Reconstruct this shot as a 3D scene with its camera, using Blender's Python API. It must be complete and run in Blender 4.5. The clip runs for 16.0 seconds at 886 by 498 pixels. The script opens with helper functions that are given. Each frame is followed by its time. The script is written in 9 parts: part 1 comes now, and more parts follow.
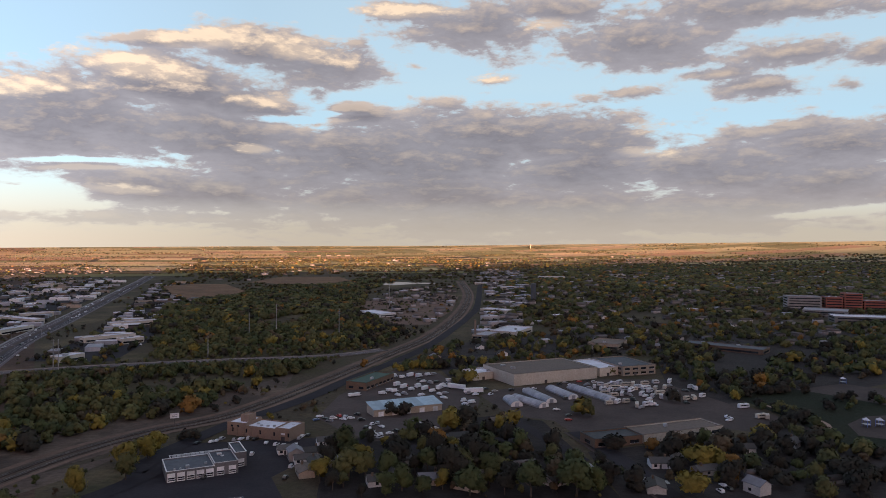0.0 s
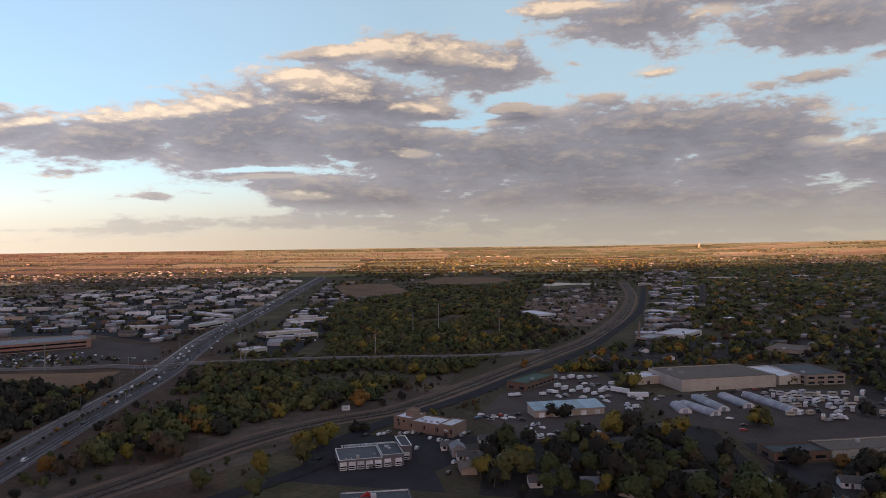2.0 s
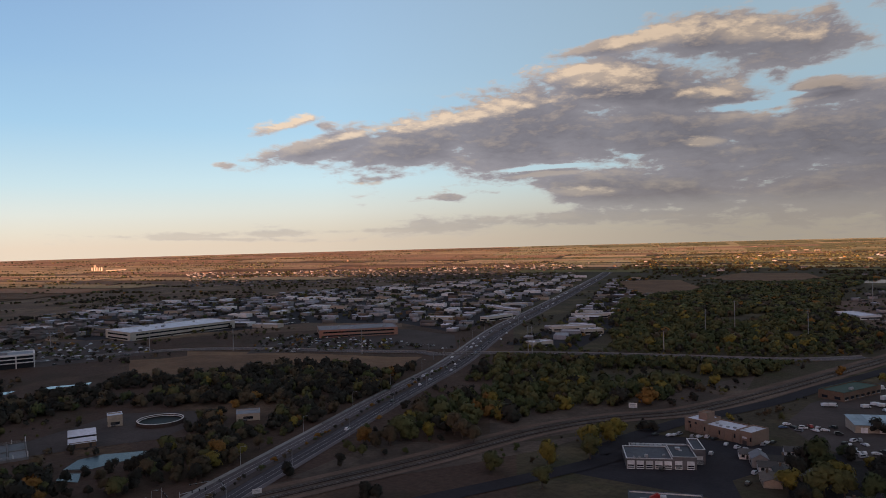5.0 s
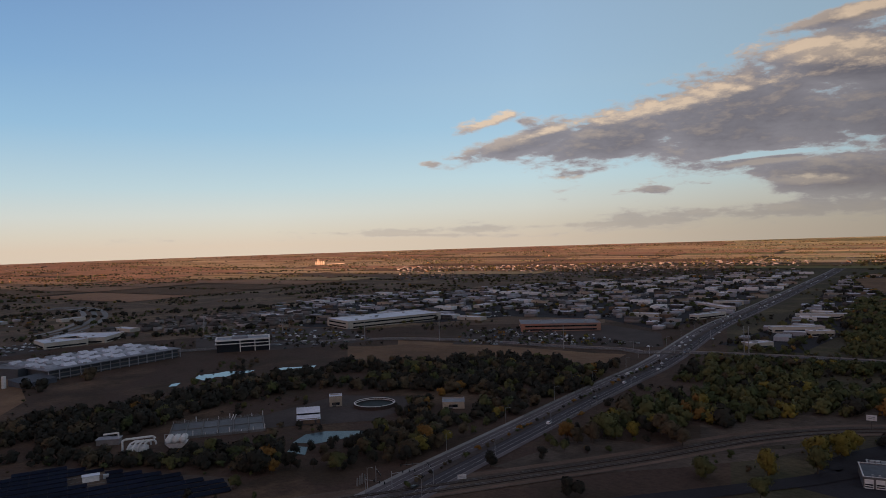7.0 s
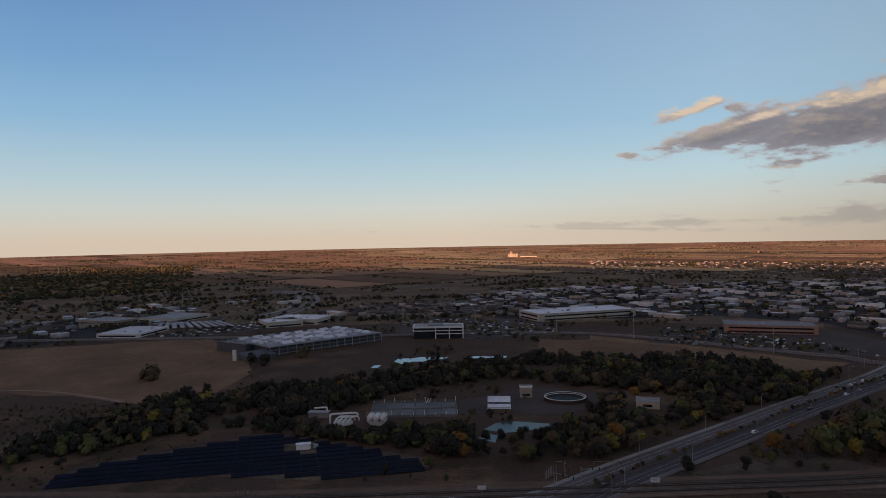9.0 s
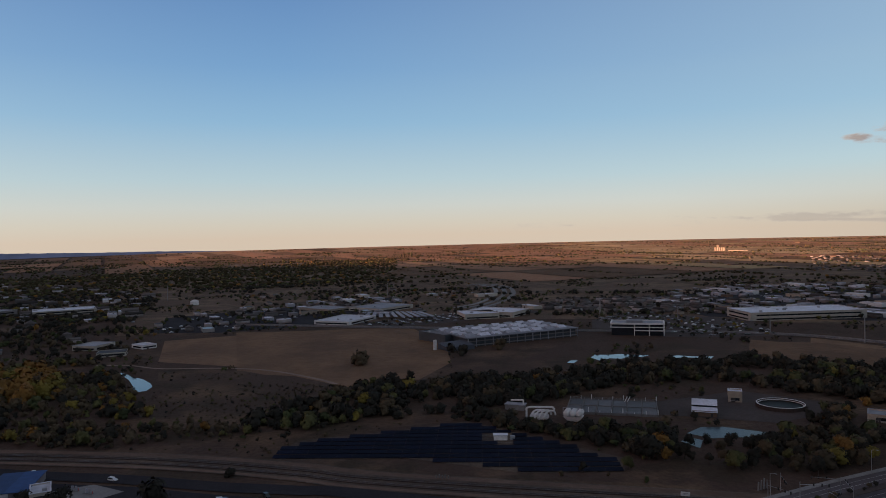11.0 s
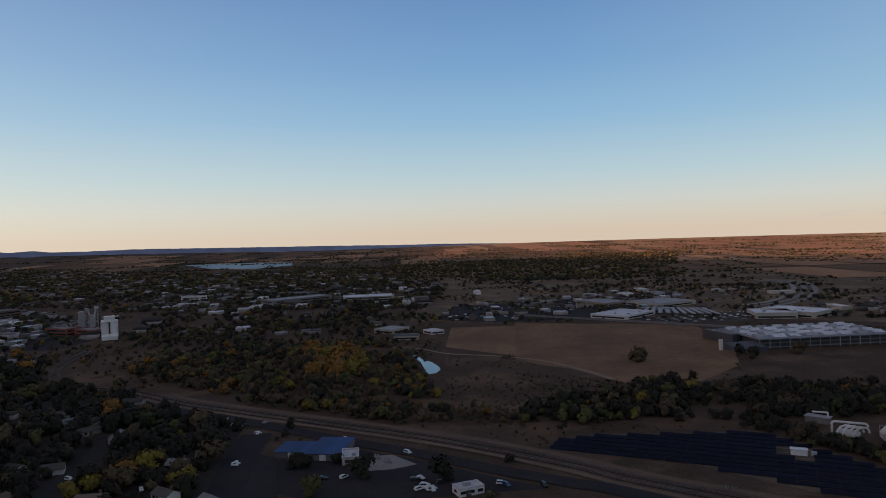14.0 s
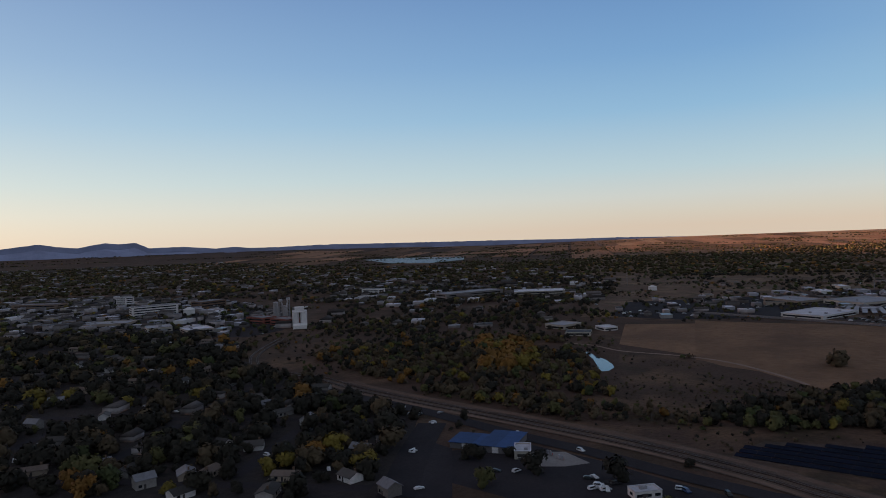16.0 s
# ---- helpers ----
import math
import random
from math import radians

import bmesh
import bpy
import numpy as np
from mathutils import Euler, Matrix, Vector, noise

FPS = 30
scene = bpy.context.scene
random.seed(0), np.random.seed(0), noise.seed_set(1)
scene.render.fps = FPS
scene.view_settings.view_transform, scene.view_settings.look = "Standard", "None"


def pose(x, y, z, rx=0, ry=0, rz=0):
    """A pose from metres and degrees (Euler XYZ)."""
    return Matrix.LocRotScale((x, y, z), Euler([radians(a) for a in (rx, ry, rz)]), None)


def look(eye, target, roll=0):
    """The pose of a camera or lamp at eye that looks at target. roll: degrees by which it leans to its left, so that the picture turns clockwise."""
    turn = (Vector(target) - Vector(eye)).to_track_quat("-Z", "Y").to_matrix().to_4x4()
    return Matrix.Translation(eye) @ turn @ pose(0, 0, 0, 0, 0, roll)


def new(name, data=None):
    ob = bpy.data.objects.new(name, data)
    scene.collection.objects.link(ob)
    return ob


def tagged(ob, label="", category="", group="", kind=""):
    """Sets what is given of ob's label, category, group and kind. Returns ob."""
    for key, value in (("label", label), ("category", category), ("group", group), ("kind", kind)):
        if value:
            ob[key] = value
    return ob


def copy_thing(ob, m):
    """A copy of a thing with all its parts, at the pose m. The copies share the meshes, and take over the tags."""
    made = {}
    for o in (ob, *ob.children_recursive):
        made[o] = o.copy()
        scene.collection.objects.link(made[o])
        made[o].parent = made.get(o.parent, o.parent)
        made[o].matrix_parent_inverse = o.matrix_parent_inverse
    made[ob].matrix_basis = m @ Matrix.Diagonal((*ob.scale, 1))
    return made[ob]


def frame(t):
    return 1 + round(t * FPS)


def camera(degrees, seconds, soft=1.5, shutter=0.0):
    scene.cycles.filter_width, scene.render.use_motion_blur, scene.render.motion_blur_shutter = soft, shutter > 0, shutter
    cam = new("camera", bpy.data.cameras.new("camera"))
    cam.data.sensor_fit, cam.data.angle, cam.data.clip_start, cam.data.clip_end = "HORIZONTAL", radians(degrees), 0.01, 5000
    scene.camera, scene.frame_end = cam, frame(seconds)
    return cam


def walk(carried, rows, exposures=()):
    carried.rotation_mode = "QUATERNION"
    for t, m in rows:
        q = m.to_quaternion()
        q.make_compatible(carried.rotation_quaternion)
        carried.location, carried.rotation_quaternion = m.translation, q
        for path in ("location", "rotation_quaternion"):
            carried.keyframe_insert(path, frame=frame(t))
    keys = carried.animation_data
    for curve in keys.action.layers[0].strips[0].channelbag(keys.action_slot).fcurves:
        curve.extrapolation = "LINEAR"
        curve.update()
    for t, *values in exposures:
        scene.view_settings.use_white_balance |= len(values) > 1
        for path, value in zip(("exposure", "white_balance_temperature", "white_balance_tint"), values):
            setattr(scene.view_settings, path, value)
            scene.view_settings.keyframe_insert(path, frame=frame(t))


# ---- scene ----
# ---------------------------------------------------------------- camera
cam = camera(64.07, 16.0, soft=0.9)
ROWS = [
    (0.0, 0.00, 0.00, 110.70, -0.00, -0.74, -0.31),
    (0.5, -0.05, -0.02, 110.67, 3.22, -0.71, -0.16),
    (1.0, -0.09, -0.05, 110.63, 6.42, -0.72, -0.00),
    (1.5, -0.14, -0.11, 110.57, 9.63, -0.70, 0.16),
    (2.0, -0.19, -0.17, 110.48, 12.81, -0.69, 0.32),
    (2.5, -0.21, -0.22, 110.38, 16.11, -0.68, 0.46),
    (3.0, -0.20, -0.22, 110.24, 19.53, -0.68, 0.61),
    (3.5, -0.17, -0.21, 110.07, 23.39, -0.69, 0.77),
    (4.0, -0.13, -0.20, 109.88, 27.42, -0.71, 0.95),
    (6.5, -0.09, -0.43, 109.17, 47.65, -0.73, 1.55),
    (7.0, -0.08, -0.36, 109.09, 51.69, -0.74, 1.62),
    (7.5, -0.07, -0.28, 108.99, 55.71, -0.77, 1.65),
    (8.0, -0.06, -0.20, 108.91, 59.64, -0.81, 1.55),
    (8.5, -0.04, -0.12, 108.83, 63.29, -0.87, 1.28),
    (9.0, -0.03, -0.06, 108.75, 67.22, -0.96, 0.98),
    (11.5, 0.41, -0.84, 109.38, 86.81, -1.18, 1.48),
    (12.0, 0.45, -0.84, 109.57, 90.73, -1.19, 1.62),
    (12.5, 0.48, -0.82, 109.77, 94.63, -1.18, 1.73),
    (13.0, 0.49, -0.80, 109.96, 98.21, -1.18, 1.79),
    (13.5, 0.51, -0.80, 110.13, 101.52, -1.21, 1.78),
    (14.0, 0.55, -0.82, 110.30, 105.00, -1.22, 1.78),
    (14.5, 0.60, -0.89, 110.45, 108.62, -1.23, 1.83),
    (15.0, 0.67, -0.99, 110.59, 112.03, -1.24, 1.97),
    (15.5, 0.75, -1.13, 110.74, 115.36, -1.24, 2.16),
    (16.0, 0.83, -1.29, 110.91, 118.70, -1.20, 2.34),
]
walk(cam, [(t, pose(x, y, z, 90 + pitch, roll, yaw)) for t, x, y, z, yaw, pitch, roll in ROWS],
     exposures=[(0.0, 2.36), (2.0, 2.19), (4.0, 1.90), (7.0, 1.52), (9.0, 1.44), (12.5, 1.44), (16.0, 1.48)])

# ---------------------------------------------------------------- sky, sun
SUN_YAW, SUN_UP = 186.0, 4.0       # where the low sun stands, degrees


def sky_nodes():
    world = bpy.data.worlds.new("evening_sky")
    scene.world = world
    world.use_nodes = True
    tree = world.node_tree
    tree.nodes.clear()

    def density_group():
        """Cloud density and sunlit share over bearing and height, both in degrees."""
        gt = bpy.data.node_groups.new("cloud_density", "ShaderNodeTree")
        for n in ("Bearing", "Height"):
            gt.interface.new_socket(n, in_out="INPUT", socket_type="NodeSocketFloat")
        for n in ("Density", "Lit", "Billow"):
            gt.interface.new_socket(n, in_out="OUTPUT", socket_type="NodeSocketFloat")
        gi, go = gt.nodes.new("NodeGroupInput"), gt.nodes.new("NodeGroupOutput")

        def m(op, a, b=0.0, c=0.0):
            n = gt.nodes.new("ShaderNodeMath")
            n.operation = op
            for i, v in enumerate((a, b, c)):
                if hasattr(v, "is_output"):
                    gt.links.new(v, n.inputs[i])
                else:
                    n.inputs[i].default_value = v
            return n.outputs[0]

        az, el = gi.outputs["Bearing"], gi.outputs["Height"]
        last = [el]

        def puffs(rows, peak):
            """The nearest of several soft ellipses: peak at its middle, 0 at its rim, below 0 outside."""
            total = None
            for k, (a0, e0, ra, re, tilt) in enumerate(rows):
                if k % 4 == 0:
                    # each few ellipses wait for those before, which keeps the shader small
                    place = gt.nodes.new("ShaderNodeCombineXYZ")
                    gt.links.new(az, place.inputs[0])
                    gt.links.new(el, place.inputs[1])
                    gt.links.new(m("MULTIPLY", last[0] if total is None else total, 1e-6), place.inputs[2])
                mp = gt.nodes.new("ShaderNodeMapping")
                mp.vector_type = "TEXTURE"
                mp.inputs["Location"].default_value = (a0, e0, 0)
                mp.inputs["Rotation"].default_value = (0, 0, radians(tilt))
                mp.inputs["Scale"].default_value = (ra, re, 1)
                gt.links.new(place.outputs[0], mp.inputs["Vector"])
                ln = gt.nodes.new("ShaderNodeVectorMath")
                ln.operation = "LENGTH"
                gt.links.new(mp.outputs[0], ln.inputs[0])
                total = ln.outputs["Value"] if total is None else m("MINIMUM", total, ln.outputs["Value"])
            last[0] = total
            return m("MULTIPLY_ADD", total, -peak, peak)

        vec = gt.nodes.new("ShaderNodeCombineXYZ")
        gt.links.new(m("MULTIPLY", az, 0.115), vec.inputs[0])
        # layers crowd together towards the skyline
        gt.links.new(m("MULTIPLY", m("POWER", m("MAXIMUM", m("ADD", el, 1.5), 0.1), 0.80), 0.60), vec.inputs[1])
        vec.inputs[2].default_value = 3.7

        def noise_at(scale, detail, rough, warp):
            nz = gt.nodes.new("ShaderNodeTexNoise")
            nz.inputs["Scale"].default_value, nz.inputs["Detail"].default_value, nz.inputs["Roughness"].default_value = scale, detail, rough
            nz.inputs["Distortion"].default_value = warp
            gt.links.new(vec.outputs[0], nz.inputs["Vector"])
            return m("SUBTRACT", nz.outputs[0], 0.5)

        coarse, fine = noise_at(1.5, 9, 0.60, 0.15), noise_at(7.0, 6, 0.62, 0.3)
        both = m("ADD", coarse, m("MULTIPLY", fine, 0.34))
        body = m("MINIMUM", m("MAXIMUM", m("MAXIMUM", puffs(CLOUD_BANK, 0.72), puffs(CLOUD_HIGH, 0.46)), puffs(CLOUD_FLAKES, 0.30)), 0.48)
        body = m("SUBTRACT", body, m("MAXIMUM", puffs(CLOUD_GAPS, 0.50), 0.0))
        gt.links.new(m("MULTIPLY_ADD", both, 1.55, body), go.inputs[0])
        gt.links.new(m("MULTIPLY_ADD", both, 1.30, puffs(CLOUD_LIT, 0.55)), go.inputs[1])
        gt.links.new(m("ADD", coarse, m("MULTIPLY", fine, 0.45)), go.inputs[2])
        return gt

    def m(op, a, b=0.0, c=0.0):
        n = tree.nodes.new("ShaderNodeMath")
        n.operation = op
        for i, v in enumerate((a, b, c)):
            if hasattr(v, "is_output"):
                tree.links.new(v, n.inputs[i])
            else:
                n.inputs[i].default_value = v
        return n.outputs[0]

    def ramp(value, stops, span=(0, 1)):
        mr = tree.nodes.new("ShaderNodeMapRange")
        mr.inputs[1].default_value, mr.inputs[2].default_value = span
        tree.links.new(value, mr.inputs[0])
        r = tree.nodes.new("ShaderNodeValToRGB")
        while len(r.color_ramp.elements) < len(stops):
            r.color_ramp.elements.new(0.5)
        for e, (p, c) in zip(r.color_ramp.elements, stops):
            e.position, e.color = p, (*c, 1)
        tree.links.new(mr.outputs[0], r.inputs[0])
        return r.outputs[0]

    def mix(f, a, b, kind="MIX"):
        n = tree.nodes.new("ShaderNodeMix")
        n.data_type, n.blend_type = "RGBA", kind
        for sock, v in ((n.inputs[0], f), (n.inputs[6], a), (n.inputs[7], b)):
            if hasattr(v, "is_output"):
                tree.links.new(v, sock)
            elif isinstance(v, tuple):
                sock.default_value = (*v, 1)
            else:
                sock.default_value = v
        return n.outputs[2]

    co = tree.nodes.new("ShaderNodeTexCoord")
    sep = tree.nodes.new("ShaderNodeSeparateXYZ")
    tree.links.new(co.outputs["Generated"], sep.inputs[0])
    el = m("MULTIPLY", m("ARCSINE", sep.outputs[2]), 57.2958)
    az = m("MULTIPLY", m("ARCTAN2", m("MULTIPLY", sep.outputs[0], -1.0), sep.outputs[1]), 57.2958)
    clear = ramp(el, SKY_STOPS, (0, 60))
    # paler and yellower towards the bearing of the sunset
    glow = m("POWER", m("MAXIMUM", m("COSINE", m("MULTIPLY", m("SUBTRACT", az, SUN_YAW), 0.0174533)), 0.0), 1.5)
    glow = m("MULTIPLY", glow, m("POWER", 2.718, m("MULTIPLY", m("MAXIMUM", el, 0.0), -0.07)))
    clear = mix(m("MULTIPLY", glow, 0.45), clear, (0.80, 0.78, 0.70))
    pale = m("MULTIPLY", ramp(az, [(0.0, (1, 1, 1)), (1.0, (0, 0, 0))], (10.0, 95.0)), ramp(el, [(0.0, (0, 0, 0)), (1.0, (1, 1, 1))], (3.0, 12.0)))
    clear = mix(m("MULTIPLY", pale, 0.78), clear, (0.385, 0.495, 0.560))
    atm = tree.nodes.new("ShaderNodeTexSky")
    atm.sky_type, atm.sun_disc = "NISHITA", False
    atm.sun_elevation, atm.sun_rotation = radians(SUN_UP), radians(360 - SUN_YAW)
    clear = mix(0.03, clear, atm.outputs[0], "ADD")

    grp = density_group()

    def dens(a, e):
        n = tree.nodes.new("ShaderNodeGroup")
        n.node_tree = grp
        for sock, v in ((n.inputs[0], a), (n.inputs[1], e)):
            tree.links.new(v, sock)
        return n.outputs

    here = dens(az, el)
    above = dens(m("ADD", az, 0.35), m("ADD", el, 0.55))
    d0, d1 = here["Density"], above["Density"]
    body = ramp(d0, [(0.0, (0, 0, 0)), (0.35, (0.30, 0.30, 0.30)), (1.0, (1, 1, 1))], (-0.06, 0.15))
    # sides turned to the low sun are cream, hollows and undersides grey
    rim = ramp(m("SUBTRACT", d0, d1), [(0.0, (0, 0, 0)), (1.0, (1, 1, 1))], (0.02, 0.42))
    lit = ramp(here["Lit"], [(0.0, (0, 0, 0)), (1.0, (1, 1, 1))], (-0.02, 0.34))
    thick = ramp(d0, [(0.0, (0.46, 0.44, 0.44)), (0.30, (0.268, 0.252, 0.278)), (1.0, (0.158, 0.147, 0.170))], (0.0, 0.62))
    relief = ramp(here["Billow"], [(0.0, (0.84, 0.84, 0.86)), (1.0, (1.20, 1.18, 1.16))], (-0.30, 0.30))
    thick = mix(1.0, thick, relief, "MULTIPLY")
    high = ramp(el, [(0.0, (0, 0, 0)), (1.0, (1, 1, 1))], (4.0, 11.0))
    cream = mix(high, (0.54, 0.455, 0.37), (0.74, 0.57, 0.42))
    cream = mix(0.55, cream, relief, "MULTIPLY")
    glowing = m("MINIMUM", m("ADD", m("MULTIPLY", lit, m("ADD", m("MULTIPLY", rim, 0.55), 0.50)), m("MULTIPLY", rim, 0.42)), 1.0)
    cloud = mix(glowing, thick, cream)
    # grey murk under the bank, down to the skyline
    murk = m("MULTIPLY", ramp(el, [(0.0, (1, 1, 1)), (1.0, (0, 0, 0))], (1.0, 5.0)), ramp(az, [(0.0, (1, 1, 1)), (1.0, (0, 0, 0))], (10.0, 66.0)))
    clear = mix(m("MULTIPLY", murk, 0.85), clear, (0.39, 0.345, 0.285))
    cloud = mix(m("MULTIPLY", murk, 0.55), cloud, (0.34, 0.29, 0.26))
    body = m("MULTIPLY", body, ramp(el, [(0.0, (0.34, 0.34, 0.34)), (1.0, (1, 1, 1))], (0.4, 3.2)))
    sky = mix(m("MULTIPLY", body, 0.96), clear, cloud)
    # the glow over the mountains where the sun goes down
    blaze = m("COSINE", m("MULTIPLY", m("SUBTRACT", az, SUN_YAW), 0.0174533))
    blaze = m("MULTIPLY", ramp(blaze, [(0.0, (0, 0, 0)), (1.0, (1, 1, 1))], (0.829, 0.97)), m("POWER", 2.718, m("MULTIPLY", m("MAXIMUM", el, 0.0), -0.06)))
    sky = mix(blaze, sky, (2.2, 1.10, 0.62))
    # the half of the sky towards the sunset is brighter
    gain = ramp(az, [(0.0, (0.52, 0.52, 0.52)), (0.22, (0.725, 0.725, 0.725)), (0.66, (0.69, 0.69, 0.69)), (1.0, (0.70, 0.70, 0.70))], (15.0, 150.0))
    sky = mix(1.0, sky, gain, "MULTIPLY")
    bg = tree.nodes.new("ShaderNodeBackground")
    bg.inputs[1].default_value = 0.5
    tree.links.new(sky, bg.inputs[0])
    outp = tree.nodes.new("ShaderNodeOutputWorld")
    tree.links.new(bg.outputs[0], outp.inputs[0])


# soft ellipses of the cloud field: bearing, height, half width, half height, tilt, all in degrees
CLOUD_BANK = [(44.3, 7.6, 6.5, 1.19, -10.9), (38.3, 7.6, 8.2, 2.43, -6.7), (29.3, 8.7, 10.1, 3.35, -2.8), (19.3, 8, 12.2, 2.81, 1.3), (6.5, 6.6, 13.8, 3.13, 2.8), (4.2, 3.4, 17.9, 2.81, 2), (-2, 7.5, 7.8, 3.56, 4.8), (20.6, 11.7, 6.8, 2.48, 1.7), (15.3, 10.2, 5.5, 1.83, 2.7), (12.2, 14, 8.1, 2.16, 6.5), (20.1, 14.8, 6.2, 0.76, -5.5), (6.7, 10, 3.5, 0.97, 4.4), (19.4, 3.5, 10.2, 1.83, 3.5), (3, 6.6, 14.9, 3.78, -1.4), (-9.7, 8.1, 10.1, 2.81, 0.4), (-6, 2.2, 30, 2.5, 0), (-10.5, 5.2, 9, 2.4, 0)]
CLOUD_HIGH = [(-2.9, 16.8, 7.5, 2.48, -0.4), (2.3, 17.7, 5.5, 0.86, -1.7), (-15.3, 15.1, 6.7, 2.27, 2.9), (-9.6, 17.6, 7.4, 1.3, 1.5), (-24.9, 16.5, 11.6, 1.3, 5.4), (-26.8, 13.6, 5.8, 1.4, -0.4), (-31.1, 13, 2.6, 1.4, 6.9), (-21.1, 12.4, 3.5, 0.54, -1.9), (-24.6, 11.2, 4.7, 0.92, 4.2), (-29.8, 10.9, 2.3, 0.76, 5.5), (-14.5, 11.4, 4.8, 0.81, -3.5), (-25, 8.2, 6.5, 0.86, -4.4), (-29.7, 7.1, 7.7, 2.37, -1.9), (-19.9, 5.4, 12.2, 2.48, 1.1), (-29, 4.1, 8.7, 2.16, -3.6)]
CLOUD_FLAKES = [(10.1, 11.2, 1.1, 0.82, 4.3), (7, 15.3, 1, 0.41, 6.2), (2.4, 13.7, 0.8, 0.27, 7), (-0.5, 10.7, 2.2, 0.69, 6.3), (41, 5, 3, 0.5, -3.3), (28.4, 5.1, 5, 0.59, -2.2), (34.7, 3.4, 1.3, 0.27, 0.5), (31.6, 3.7, 1.4, 0.27, 0.6), (47.6, 9.3, 2.1, 0.41, -16.8), (52.4, 6.1, 0.7, 0.18, -1.8), (44.6, 9.1, 0.9, 0.41, -1.9), (-3.8, 12.6, 1.9, 0.41, 0.3), (7, 15.3, 1, 0.41, -2.2), (-31.2, 9.3, 1.4, 0.46, 5.1), (54.3, 0.5, 8.1, 0.18, 2.1), (0.2, 3.6, 22.5, 2.1, -1), (45, 0.85, 18, 0.3, -0.8), (24, 1.5, 20, 0.75, -1.5)]
CLOUD_GAPS = [(12.7, 9.4, 4.1, 0.41, 1.3), (27.1, 5.6, 4.6, 0.27, -2.1), (29.7, 3.4, 4, 1.1, -2.4), (-28.7, 2.1, 6.3, 0.41, -4.5), (8.4, 9.9, 3.1, 0.32, -2), (36.8, 4.8, 3.9, 0.46, 0)]
CLOUD_LIT = [(22.6, 12.6, 4.6, 1.1, 5.8), (11.4, 14.5, 4.3, 1.14, 5.5), (34.7, 9.7, 8, 0.69, -8.2), (42, 8.6, 3.5, 0.41, -13.9), (14.8, 7, 1.8, 0.41, 2.4), (47.6, 9.4, 2.1, 0.55, -16.8), (18.3, 15.1, 4.1, 0.91, -3.8), (41, 4.6, 3.4, 0.27, -0.3), (23.9, 3.6, 3.2, 0.37, 1.1), (-16.2, 6.9, 2.6, 0.46, 1.5), (-16.2, 8.8, 2.6, 0.82, 2), (3, 17.8, 5, 0.55, -1.9), (-3.7, 12.8, 2, 0.41, 0.3), (-7.9, 16.8, 2.7, 0.55, 1.5), (13.7, 10.7, 3, 0.64, -3.1), (31.3, 10.4, 2.9, 1.1, -6.8)]
SKY_STOPS = [(0.0, (0.67, 0.56, 0.45)), (0.017, (0.63, 0.59, 0.51)), (0.04, (0.57, 0.61, 0.60)), (0.075, (0.44, 0.58, 0.66)),
             (0.15, (0.25, 0.45, 0.66)), (0.22, (0.17, 0.345, 0.60)), (0.33, (0.11, 0.235, 0.49)), (0.6, (0.058, 0.054, 0.078)), (1.0, (0.040, 0.032, 0.048))]
sky_nodes()
sun = new("sun", bpy.data.lights.new("sun", "SUN"))
sun.data.energy, sun.data.angle, sun.data.color = 5.8, radians(0.5), (1.0, 0.56, 0.31)
s_yaw, s_up = radians(SUN_YAW), radians(SUN_UP)
sun.matrix_world = look((0, 0, 500), Vector((0, 0, 500)) + Vector((math.sin(s_yaw) * math.cos(s_up), -math.cos(s_yaw) * math.cos(s_up), -math.sin(s_up))))

# ---------------------------------------------------------------- materials
M = {}


